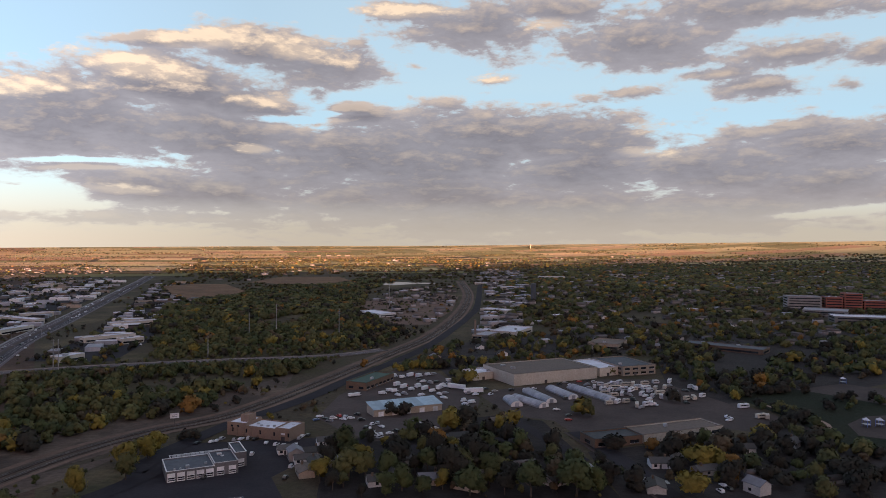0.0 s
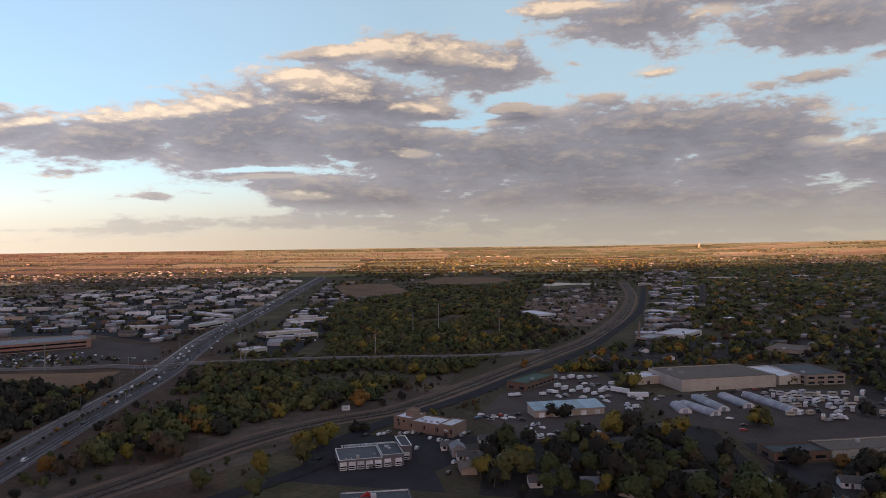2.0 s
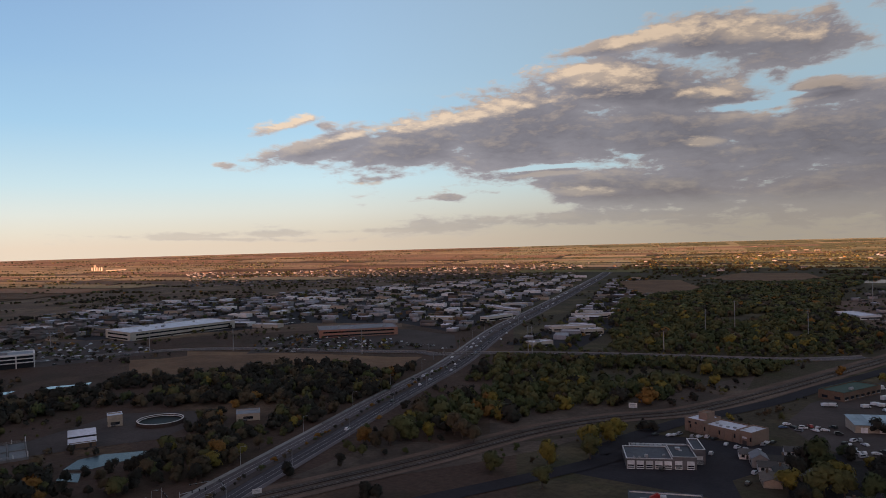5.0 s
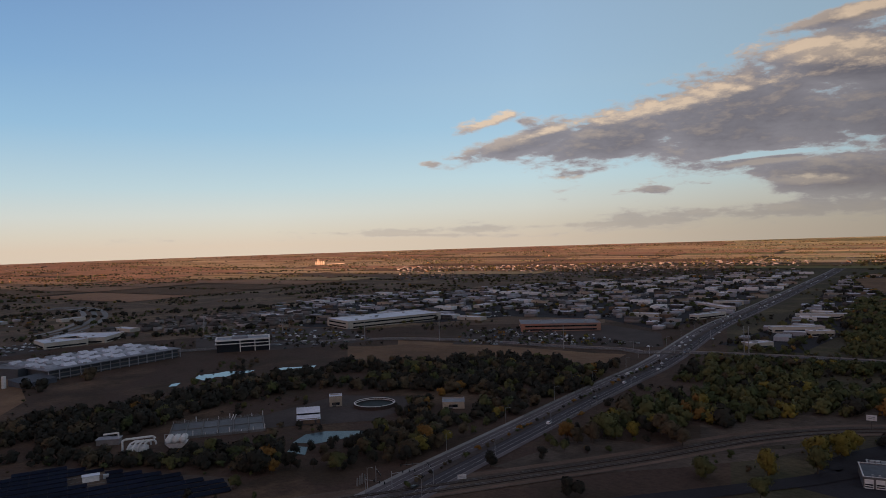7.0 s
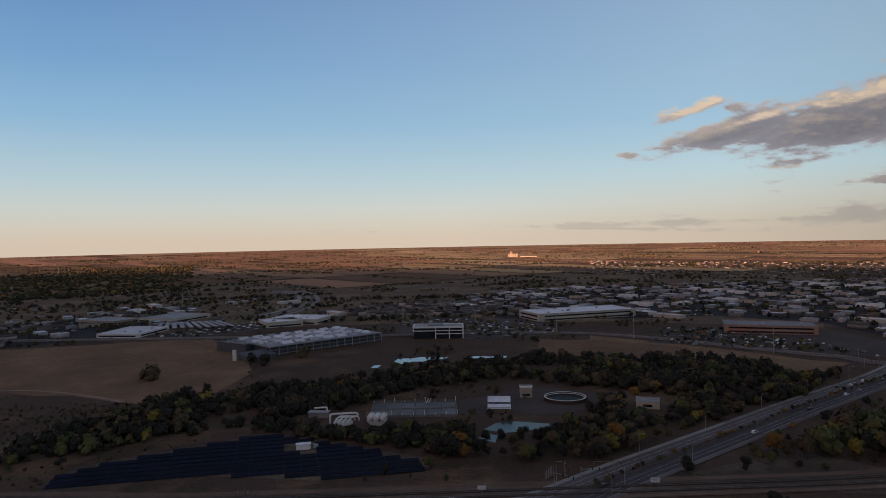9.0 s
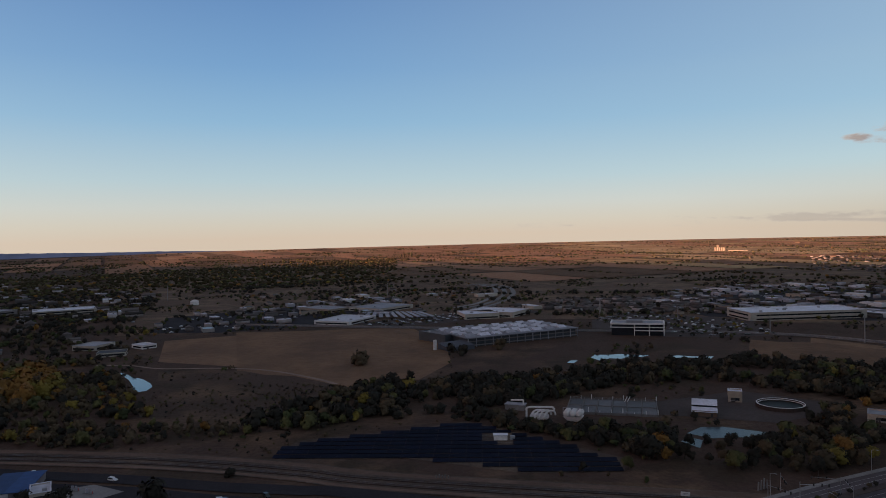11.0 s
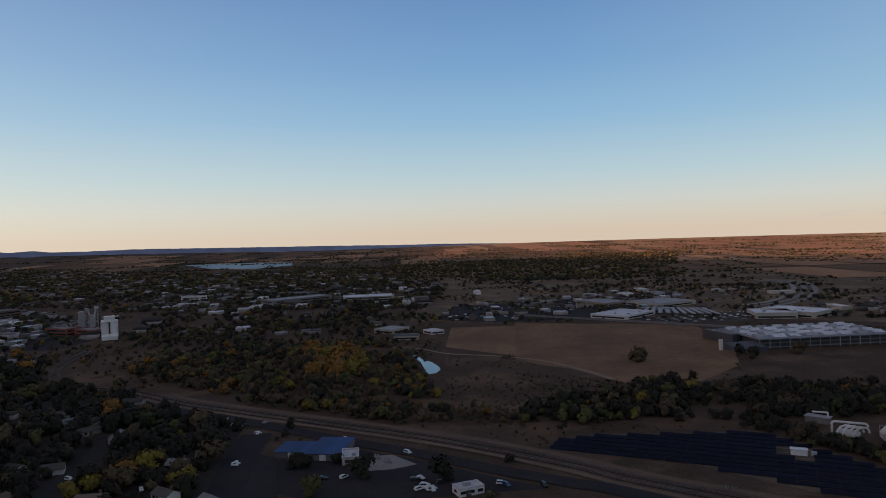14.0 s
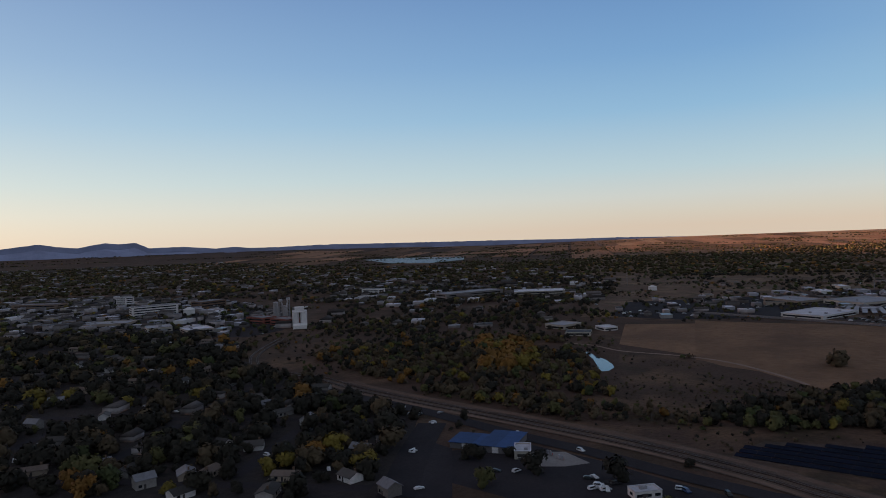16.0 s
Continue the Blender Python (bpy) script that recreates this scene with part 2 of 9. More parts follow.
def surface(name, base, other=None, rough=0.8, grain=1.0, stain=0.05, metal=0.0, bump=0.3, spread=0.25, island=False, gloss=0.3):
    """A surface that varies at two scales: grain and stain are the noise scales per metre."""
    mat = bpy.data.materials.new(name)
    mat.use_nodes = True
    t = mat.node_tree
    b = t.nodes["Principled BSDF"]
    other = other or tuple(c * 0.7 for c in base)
    # evening mauve put into every base colour but leaves, crops and grass
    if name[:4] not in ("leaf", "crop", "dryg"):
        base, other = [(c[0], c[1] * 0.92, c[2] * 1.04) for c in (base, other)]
    co = t.nodes.new("ShaderNodeTexCoord")

    def noise_at(scale, detail):
        n = t.nodes.new("ShaderNodeTexNoise")
        n.inputs["Scale"].default_value, n.inputs["Detail"].default_value, n.inputs["Roughness"].default_value = scale, detail, 0.65
        geo = t.nodes.new("ShaderNodeNewGeometry")
        t.links.new(geo.outputs["Position"], n.inputs["Vector"])
        return n.outputs[0]

    def mixc(f, a, c):
        n = t.nodes.new("ShaderNodeMix")
        n.data_type = "RGBA"
        t.links.new(f, n.inputs[0])
        for s, v in ((n.inputs[6], a), (n.inputs[7], c)):
            if isinstance(v, tuple):
                s.default_value = (*v, 1)
            else:
                t.links.new(v, s)
        return n.outputs[2]

    def sharpen(v, lo, hi):
        n = t.nodes.new("ShaderNodeMapRange")
        n.inputs[1].default_value, n.inputs[2].default_value = lo, hi
        t.links.new(v, n.inputs[0])
        return n.outputs[0]

    big, small = noise_at(stain, 4), noise_at(grain, 5)
    col = mixc(sharpen(big, 0.35, 0.65), base, other)
    dark = tuple(c * 0.52 for c in base)
    half = t.nodes.new("ShaderNodeMath")
    half.operation = "MULTIPLY"
    half.inputs[1].default_value = 0.55
    t.links.new(sharpen(small, 0.42, 0.70), half.inputs[0])
    col = mixc(half.outputs[0], col, dark)
    # every thing or clump a little lighter or darker
    info = t.nodes.new("ShaderNodeNewGeometry" if island else "ShaderNodeObjectInfo")
    rnd = info.outputs["Random Per Island" if island else "Random"]
    hsv = t.nodes.new("ShaderNodeHueSaturation")
    mr = t.nodes.new("ShaderNodeMapRange")
    mr.inputs[3].default_value, mr.inputs[4].default_value = 1 - spread, 1 + spread
    t.links.new(rnd, mr.inputs[0])
    t.links.new(mr.outputs[0], hsv.inputs["Value"])
    t.links.new(col, hsv.inputs["Color"])
    t.links.new(hsv.outputs[0], b.inputs["Base Color"])
    b.inputs["Roughness"].default_value, b.inputs["Metallic"].default_value = rough, metal
    b.inputs["Specular IOR Level"].default_value = gloss
    if bump:
        bp = t.nodes.new("ShaderNodeBump")
        bp.inputs["Strength"].default_value, bp.inputs["Distance"].default_value = bump, 0.6 / max(grain, 0.05)
        t.links.new(small, bp.inputs["Height"])
        t.links.new(bp.outputs[0], b.inputs["Normal"])
    M[name] = mat
    return mat


def grassland(name, earth, dry, olive, lean):
    """Rough grass: bare earth, dry straw and olive growth in drifts of several sizes; lean is the share of straw."""
    mat = bpy.data.materials.new(name)
    mat.use_nodes = True
    t = mat.node_tree
    b = t.nodes["Principled BSDF"]
    geo = t.nodes.new("ShaderNodeNewGeometry")

    def drift(scale, lo, hi, detail=6, rough=0.62):
        n = t.nodes.new("ShaderNodeTexNoise")
        n.inputs["Scale"].default_value, n.inputs["Detail"].default_value, n.inputs["Roughness"].default_value = scale, detail, rough
        t.links.new(geo.outputs["Position"], n.inputs["Vector"])
        r = t.nodes.new("ShaderNodeMapRange")
        r.inputs[1].default_value, r.inputs[2].default_value = lo, hi
        t.links.new(n.outputs[0], r.inputs[0])
        return r.outputs[0], n.outputs[0]

    def blend(f, p, q):
        n = t.nodes.new("ShaderNodeMix")
        n.data_type = "RGBA"
        t.links.new(f, n.inputs[0])
        for sock, v in ((n.inputs[6], p), (n.inputs[7], q)):
            if isinstance(v, tuple):
                sock.default_value = (*v, 1)
            else:
                t.links.new(v, sock)
        return n.outputs[2]

    col = blend(drift(0.011, 0.62 - lean, 0.78 - lean)[0], earth, dry)
    col = blend(drift(0.028, 0.50, 0.62)[0], col, olive)
    speck, height = drift(0.35, 0.40, 0.66)
    half = t.nodes.new("ShaderNodeMath")
    half.operation = "MULTIPLY"
    half.inputs[1].default_value = 0.5
    t.links.new(speck, half.inputs[0])
    col = blend(half.outputs[0], col, tuple(c * 0.45 for c in earth))
    t.links.new(col, b.inputs["Base Color"])
    b.inputs["Roughness"].default_value, b.inputs["Specular IOR Level"].default_value = 0.95, 0.08
    bp = t.nodes.new("ShaderNodeBump")
    bp.inputs["Strength"].default_value, bp.inputs["Distance"].default_value = 0.6, 1.2
    t.links.new(height, bp.inputs["Height"])
    t.links.new(bp.outputs[0], b.inputs["Normal"])
    M[name] = mat


grassland("ground", (0.080, 0.047, 0.040), (0.155, 0.092, 0.066), (0.060, 0.039, 0.030), 0.10)
surface("drygrass", (0.225, 0.124, 0.080), (0.138, 0.078, 0.056), 0.95, 0.12, 0.016, bump=0.5, spread=0.12, gloss=0.1)
grassland("olivegrass", (0.078, 0.047, 0.040), (0.150, 0.089, 0.062), (0.058, 0.039, 0.029), 0.16)
# pasture: the ground tones made paler, distance haze put into the colour
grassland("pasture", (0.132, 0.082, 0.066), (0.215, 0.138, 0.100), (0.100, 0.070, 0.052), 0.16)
grassland("eastgrass", (0.072, 0.053, 0.040), (0.145, 0.106, 0.066), (0.058, 0.049, 0.029), 0.10)
grassland("railside", (0.096, 0.066, 0.060), (0.166, 0.115, 0.094), (0.070, 0.050, 0.045), 0.14)
surface("dirt", (0.175, 0.118, 0.088), (0.118, 0.078, 0.058), 0.95, 0.3, 0.03, bump=0.4, spread=0.12, gloss=0.1)
# lawn kept near black, the park trees' shade put into the green
surface("lawn", (0.017, 0.022, 0.012), (0.024, 0.025, 0.015), 0.95, 0.4, 0.03, bump=0.4, gloss=0.1)
surface("yardground", (0.088, 0.069, 0.062), (0.062, 0.050, 0.046), 0.95, 0.5, 0.04, bump=0.1, spread=0.1, gloss=0.08)
# garden's violet dark puts the evening shade under trees into colour
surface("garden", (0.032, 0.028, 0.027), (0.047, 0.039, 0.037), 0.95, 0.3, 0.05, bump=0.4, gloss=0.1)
surface("palepath", (0.30, 0.22, 0.17), None, 0.95, 0.5, 0.05, bump=0.2, spread=0.1, gloss=0.1)
surface("gravel", (0.070, 0.050, 0.042), None, 0.95, 0.8, 0.05, bump=0.4, spread=0.1, gloss=0.1)

# purple of the dusk shade is put into the asphalt colour
surface("asphalt", (0.040, 0.036, 0.040), (0.028, 0.025, 0.029), 0.95, 0.6, 0.04, bump=0.15, spread=0.1, gloss=0.08)
surface("roadway", (0.150, 0.130, 0.132), (0.104, 0.090, 0.093), 0.95, 0.5, 0.03, bump=0.1, spread=0.1, gloss=0.05)
surface("newroad", (0.082, 0.074, 0.080), (0.060, 0.054, 0.059), 0.95, 0.5, 0.03, bump=0.1, spread=0.1, gloss=0.05)
surface("concrete", (0.22, 0.205, 0.195), (0.16, 0.15, 0.14), 0.85, 0.8, 0.08, bump=0.1)
surface("paint", (0.42, 0.41, 0.38), None, 0.7, 1.0, 0.1, bump=0)
surface("steel", (0.22, 0.19, 0.17), None, 0.5, 1.0, 0.1, metal=0.8, bump=0)
surface("pole", (0.34, 0.33, 0.32), None, 0.5, 1.0, 0.1, metal=0.4, bump=0)

surface("tanbrick", (0.24, 0.165, 0.12), (0.20, 0.14, 0.105), 0.9, 1.5, 0.1, spread=0.06)
surface("brownbrick", (0.17, 0.11, 0.075), None, 0.9, 1.5, 0.1, spread=0.1)
surface("redbrick", (0.26, 0.085, 0.06), (0.20, 0.07, 0.05), 0.9, 1.5, 0.1, spread=0.1)
surface("redband", (0.33, 0.16, 0.11), (0.28, 0.20, 0.15), 0.9, 1.0, 0.03, spread=0.05)
surface("cream", (0.48, 0.435, 0.36), (0.40, 0.36, 0.29), 0.8, 0.8, 0.08, bump=0.05, spread=0.1)
surface("tanwall", (0.36, 0.29, 0.22), (0.30, 0.25, 0.19), 0.85, 0.8, 0.08, bump=0.05)
surface("whitewall", (0.70, 0.68, 0.64), (0.60, 0.58, 0.54), 0.75, 0.8, 0.08, bump=0.05, spread=0.1)
surface("greywall", (0.33, 0.33, 0.35), None, 0.7, 0.8, 0.08, bump=0.05)
surface("darkwall", (0.075, 0.080, 0.090), None, 0.6, 0.8, 0.08, bump=0.05)
surface("whiteroof", (0.66, 0.67, 0.72), (0.48, 0.49, 0.53), 0.7, 0.5, 0.06, bump=0.05, spread=0.15)
surface("paleroof", (0.34, 0.345, 0.37), (0.24, 0.245, 0.27), 0.7, 0.4, 0.05, bump=0.05, spread=0.15)
surface("greyroof", (0.20, 0.20, 0.22), (0.14, 0.14, 0.15), 0.8, 0.5, 0.06, bump=0.05, spread=0.2)
surface("darkroof", (0.055, 0.060, 0.075), (0.080, 0.082, 0.092), 0.8, 0.5, 0.06, bump=0.05)
surface("brownroof", (0.150, 0.115, 0.095), (0.125, 0.098, 0.082), 0.9, 0.5, 0.04, bump=0.1, spread=0.1)
surface("tarroof", (0.035, 0.035, 0.040), (0.06, 0.06, 0.062), 0.8, 0.6, 0.1, bump=0.1)
surface("greenroof", (0.030, 0.060, 0.045), None, 0.7, 0.5, 0.06, bump=0.05)
surface("bluemetal", (0.30, 0.40, 0.46), (0.26, 0.35, 0.41), 0.5, 0.3, 0.05, bump=0.05)
surface("workshopwall", (0.165, 0.150, 0.150), (0.125, 0.115, 0.115), 0.85, 0.8, 0.08, bump=0.05)
surface("blueroof", (0.022, 0.062, 0.185), (0.018, 0.052, 0.155), 0.7, 0.3, 0.05, bump=0.05)
surface("shingle", (0.085, 0.078, 0.074), (0.06, 0.055, 0.052), 0.9, 2.0, 0.1, spread=0.4)
surface("palehouse", (0.30, 0.28, 0.255), (0.25, 0.23, 0.21), 0.8, 1.0, 0.1, spread=0.45)
surface("glass", (0.020, 0.024, 0.030), None, 0.12, 1.0, 0.1, bump=0, gloss=0.6)
surface("frame", (0.60, 0.59, 0.57), None, 0.6, 1.0, 0.1, bump=0)
surface("door", (0.75, 0.74, 0.71), None, 0.6, 1.0, 0.2, bump=0.05)
surface("darkdoor", (0.06, 0.05, 0.05), None, 0.6, 1.0, 0.2, bump=0)
surface("unit", (0.40, 0.40, 0.40), None, 0.5, 1.0, 0.2, metal=0.3, bump=0)
surface("rubber", (0.020, 0.020, 0.020), None, 0.9, 4.0, 0.5, bump=0)
surface("bark", (0.080, 0.062, 0.048), None, 0.95, 2.0, 0.2)
surface("panel", (0.0045, 0.0055, 0.017), (0.006, 0.008, 0.021), 0.65, 0.6, 0.05, bump=0, gloss=0.06)
surface("basinwater", (0.125, 0.120, 0.122), (0.088, 0.084, 0.086), 0.6, 0.4, 0.05, bump=0, gloss=0.2)
surface("murkwater", (0.016, 0.020, 0.020), None, 0.6, 0.6, 0.05, bump=0, gloss=0.1)
surface("roofmix", (0.48, 0.485, 0.52), (0.22, 0.22, 0.245), 0.8, 0.4, 0.03, bump=0, spread=0.75, island=True, gloss=0.15)
surface("wallmix", (0.33, 0.30, 0.285), (0.15, 0.13, 0.115), 0.8, 0.4, 0.03, bump=0, spread=0.6, island=True, gloss=0.15)
surface("shinglemix", (0.105, 0.092, 0.086), (0.075, 0.066, 0.062), 0.9, 0.6, 0.03, bump=0, spread=0.6, island=True, gloss=0.1)
surface("redsign", (0.50, 0.04, 0.04), None, 0.6, 1.0, 0.2, bump=0)
# blue of the far hills is distance haze put into the base colour
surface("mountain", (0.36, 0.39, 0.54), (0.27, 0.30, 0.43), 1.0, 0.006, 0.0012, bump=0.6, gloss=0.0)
# leaf_dark takes the violet of the evening shade into its own colour
for leafname, a, c in (("leaf_green", (0.078, 0.083, 0.036), (0.044, 0.047, 0.026)), ("leaf_olive", (0.116, 0.103, 0.044), (0.068, 0.061, 0.031)),
                       ("leaf_gold", (0.215, 0.150, 0.036), (0.150, 0.110, 0.032)), ("leaf_rust", (0.250, 0.118, 0.034), (0.165, 0.082, 0.030)),
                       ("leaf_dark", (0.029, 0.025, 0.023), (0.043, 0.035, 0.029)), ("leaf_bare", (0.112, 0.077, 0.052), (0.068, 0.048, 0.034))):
    surface(leafname, a, c, 0.85, 0.55, 0.05, bump=0.0, spread=0.16, island=True, gloss=0.1)
# self-shadow of dense crowns put into the leaf tone of far trees
surface("leaf_far", (0.034, 0.027, 0.015), (0.050, 0.038, 0.020), 0.9, 0.3, 0.02, bump=0.0, spread=0.25, island=True, gloss=0.05)
for carname, a in (("car_white", (0.62, 0.62, 0.62)), ("car_black", (0.02, 0.02, 0.022)), ("car_grey", (0.22, 0.22, 0.23)), ("car_red", (0.30, 0.02, 0.02)),
                   ("car_blue", (0.04, 0.07, 0.16)), ("car_silver", (0.45, 0.45, 0.46))):
    surface(carname, a, tuple(v * 0.95 for v in a), 0.3, 2.0, 0.2, bump=0, spread=0.05, gloss=0.6)
for i, a in enumerate(((0.46, 0.30, 0.18), (0.36, 0.215, 0.145), (0.24, 0.148, 0.092), (0.52, 0.35, 0.225), (0.150, 0.100, 0.062), (0.36, 0.190, 0.130), (0.185, 0.108, 0.078), (0.40, 0.315, 0.185), (0.215, 0.185, 0.098))):
    surface("crop_%d" % i, a, tuple(v * 0.8 for v in a), 0.95, 0.08, 0.006, bump=0.8, spread=0.15, gloss=0.05)


def water_material():
    mat = surface("water", (0.030, 0.040, 0.050), (0.025, 0.035, 0.040), 0.06, 0.4, 0.05, bump=0.03, gloss=0.6)
    mat.node_tree.nodes["Principled BSDF"].inputs["IOR"].default_value = 1.45


water_material()
surface("pondwater", (0.035, 0.055, 0.062), (0.028, 0.044, 0.050), 0.3, 0.4, 0.05, bump=0.1, gloss=0.22)
surface("lakewater", (0.05, 0.08, 0.11), None, 0.35, 0.05, 0.01, bump=0.5, gloss=0.5)

# ---------------------------------------------------------------- mesh tools
def box(bm, x0, x1, y0, y1, z0, z1):
    vs = [bm.verts.new((x, y, z)) for z in (z0, z1) for x, y in ((x0, y0), (x1, y0), (x1, y1), (x0, y1))]
    for f in ((3, 2, 1, 0), (4, 5, 6, 7), (0, 1, 5, 4), (1, 2, 6, 5), (2, 3, 7, 6), (3, 0, 4, 7)):
        bm.faces.new([vs[i] for i in f])
    return vs


def rod(bm, a, b, r0, r1, n=6):
    a, b = Vector(a), Vector(b)
    q = (b - a).to_track_quat("Z", "Y")
    rings = [[bm.verts.new(p + q @ Vector((r * math.cos(6.28319 * i / n), r * math.sin(6.28319 * i / n), 0))) for i in range(n)] for p, r in ((a, r0), (b, r1))]
    for i in range(n):
        j = (i + 1) % n
        bm.faces.new((rings[0][i], rings[0][j], rings[1][j], rings[1][i]))
    bm.faces.new(rings[0][::-1])
    bm.faces.new(rings[1])


def prism(bm, pts, z0, z1):
    lo = [bm.verts.new((x, y, z0)) for x, y in pts]
    hi = [bm.verts.new((x, y, z1)) for x, y in pts]
    n = len(pts)
    bm.faces.new(lo[::-1])
    bm.faces.new(hi)
    for i in range(n):
        bm.faces.new((lo[i], lo[(i + 1) % n], hi[(i + 1) % n], hi[i]))


def mesh_of(bm, mat):
    me = bpy.data.meshes.new("mesh")
    bmesh.ops.recalc_face_normals(bm, faces=bm.faces)
    bm.to_mesh(me)
    bm.free()
    me.materials.append(mat)
    return me


def part(name, bm, material, parent, label="", at=None):
    """One mesh object under a thing; bm may be a mesh that is shared."""
    me = bm if isinstance(bm, bpy.types.Mesh) else mesh_of(bm, material)
    ob = new(name, me)
    ob.parent = parent
    if at is not None:
        ob.matrix_basis = at
    return tagged(ob, label)


def thing(name, label, category, group="", m=None, kind=""):
    ob = new(name)
    ob.empty_display_size = 0.5
    if m is not None:
        ob.matrix_basis = m
    return tagged(ob, label, category, group, kind)


def solid(name, bm, material, label, category, kind="", group=""):
    return tagged(new(name, mesh_of(bm, material)), label, category, group, kind)


def fast_mesh(verts, tris, material, normals=None):
    me = bpy.data.meshes.new("mesh")
    me.vertices.add(len(verts))
    me.vertices.foreach_set("co", np.asarray(verts, np.float32).ravel())
    n = len(tris)
    me.loops.add(3 * n)
    me.loops.foreach_set("vertex_index", np.asarray(tris, np.int32).ravel())
    me.polygons.add(n)
    me.polygons.foreach_set("loop_start", np.arange(0, 3 * n, 3, dtype=np.int32))
    me.update(calc_edges=True)
    if normals is not None:
        me.attributes.new("custom_normal", "FLOAT_VECTOR", "POINT").data.foreach_set("vector", np.asarray(normals, np.float32).ravel())
    me.materials.append(material)
    return me


CACHE = {}


def shared_box(key, w, d, h, material):
    """A box on its base centre, shared by all parts of that size."""
    k = (key, round(w, 2), round(d, 2), round(h, 2), material.name)
    if k not in CACHE:
        bm = bmesh.new()
        box(bm, -w / 2, w / 2, -d / 2, d / 2, 0, h)
        CACHE[k] = mesh_of(bm, material)
    return CACHE[k]


# ---------------------------------------------------------------- the lie of the land
SKYLINE = [(-180, 1.2), (-60, 0.4), (-32, 0.05), (0, -0.5), (32, -0.72), (55, -0.80), (84, -0.88), (99, -0.93), (115, -1.05), (128, -0.80), (152, -0.50), (180, 0.6)]


def land(x, y):
    """Ground height: flat round the town, raised far out to meet the camera's skyline."""
    r = math.hypot(x, y)
    if r < 2200:
        return 0.0
    az = math.degrees(math.atan2(-x, y))
    ze = 110 + 4890 * math.tan(radians(float(np.interp(az, [a for a, _ in SKYLINE], [e for _, e in SKYLINE]))))
    a, b = min((r - 2200) / 1600, 1) ** 1.6, max((r - 3800) / 1100, 0)
    return ze * (0.38 * a + 0.62 * b)


CELL, X0, Y0, NX, NY = 3.0, -1800.0, -1800.0, 1000, 1400
TAKEN = np.zeros((NX, NY), bool)          # where no tree may stand


def inside(px, py, poly):
    hit = np.zeros(np.shape(px), bool)
    n = len(poly)
    for i in range(n):
        (xa, ya), (xb, yb) = poly[i], poly[(i + 1) % n]
        if ya == yb:
            continue
        cross = ((ya > py) != (yb > py)) & (px < (xb - xa) * (py - ya) / (yb - ya) + xa)
        hit ^= cross
    return hit


def take(poly):
    xs, ys = [p[0] for p in poly], [p[1] for p in poly]
    i0, i1 = max(int((min(xs) - X0) / CELL), 0), min(int((max(xs) - X0) / CELL) + 2, NX)
    j0, j1 = max(int((min(ys) - Y0) / CELL), 0), min(int((max(ys) - Y0) / CELL) + 2, NY)
    if i1 <= i0 or j1 <= j0:
        return
    gx, gy = np.meshgrid(X0 + CELL * (np.arange(i0, i1) + 0.5), Y0 + CELL * (np.arange(j0, j1) + 0.5), indexing="ij")
    TAKEN[i0:i1, j0:j1] |= inside(gx, gy, poly)


def taken(x, y):
    i, j = int((x - X0) / CELL), int((y - Y0) / CELL)
    return 0 <= i < NX and 0 <= j < NY and TAKEN[i, j]


def footprint(x, y, rz, w, d, margin=1.5):
    c, s = math.cos(radians(rz)), math.sin(radians(rz))
    take([(x + c * u - s * v, y + s * u + c * v) for u, v in ((-margin, -margin), (w + margin, -margin), (w + margin, d + margin), (-margin, d + margin))])


def lot(name, material, pts, lift, label, category):
    """A flat piece of ground, laid on the land; trees keep off it, save on rough pasture."""
    if material not in (M["olivegrass"], M["garden"], M["railside"]) and name not in ("yard", "paved_ground") or name == "solar_ground":
        take(pts)
    bm = bmesh.new()
    f = bm.faces.new([bm.verts.new((x, y, land(x, y) + lift)) for x, y in pts])
    bmesh.ops.triangulate(bm, faces=[f])
    for face in bm.faces:
        if face.normal.z < 0:
            face.normal_flip()
    me = bpy.data.meshes.new("mesh")
    bm.to_mesh(me)
    bm.free()
    me.materials.append(material)
    return tagged(new(name, me), label, category, kind="structure")


def smooth_line(pts, step=8.0):
    """Points at even steps along a soft curve through pts."""
    p = [Vector((*q, 0)) for q in pts]
    p = [p[0] * 2 - p[1]] + p + [p[-1] * 2 - p[-2]]
    out = []
    for i in range(1, len(p) - 2):
        n = max(2, int((p[i + 1] - p[i]).length / step))
        for k in range(n):
            t = k / n
            out.append(0.5 * ((2 * p[i]) + (p[i + 1] - p[i - 1]) * t + (2 * p[i - 1] - 5 * p[i] + 4 * p[i + 1] - p[i + 2]) * t * t
                              + (3 * p[i] - p[i - 1] - 3 * p[i + 1] + p[i + 2]) * t ** 3))
    out.append(p[-2])
    return out


def offset_line(line, off):
    out = []
    for i, p in enumerate(line):
        d = (line[min(i + 1, len(line) - 1)] - line[max(i - 1, 0)]).normalized()
        out.append(p + Vector((-d.y, d.x, 0)) * off)
    return out


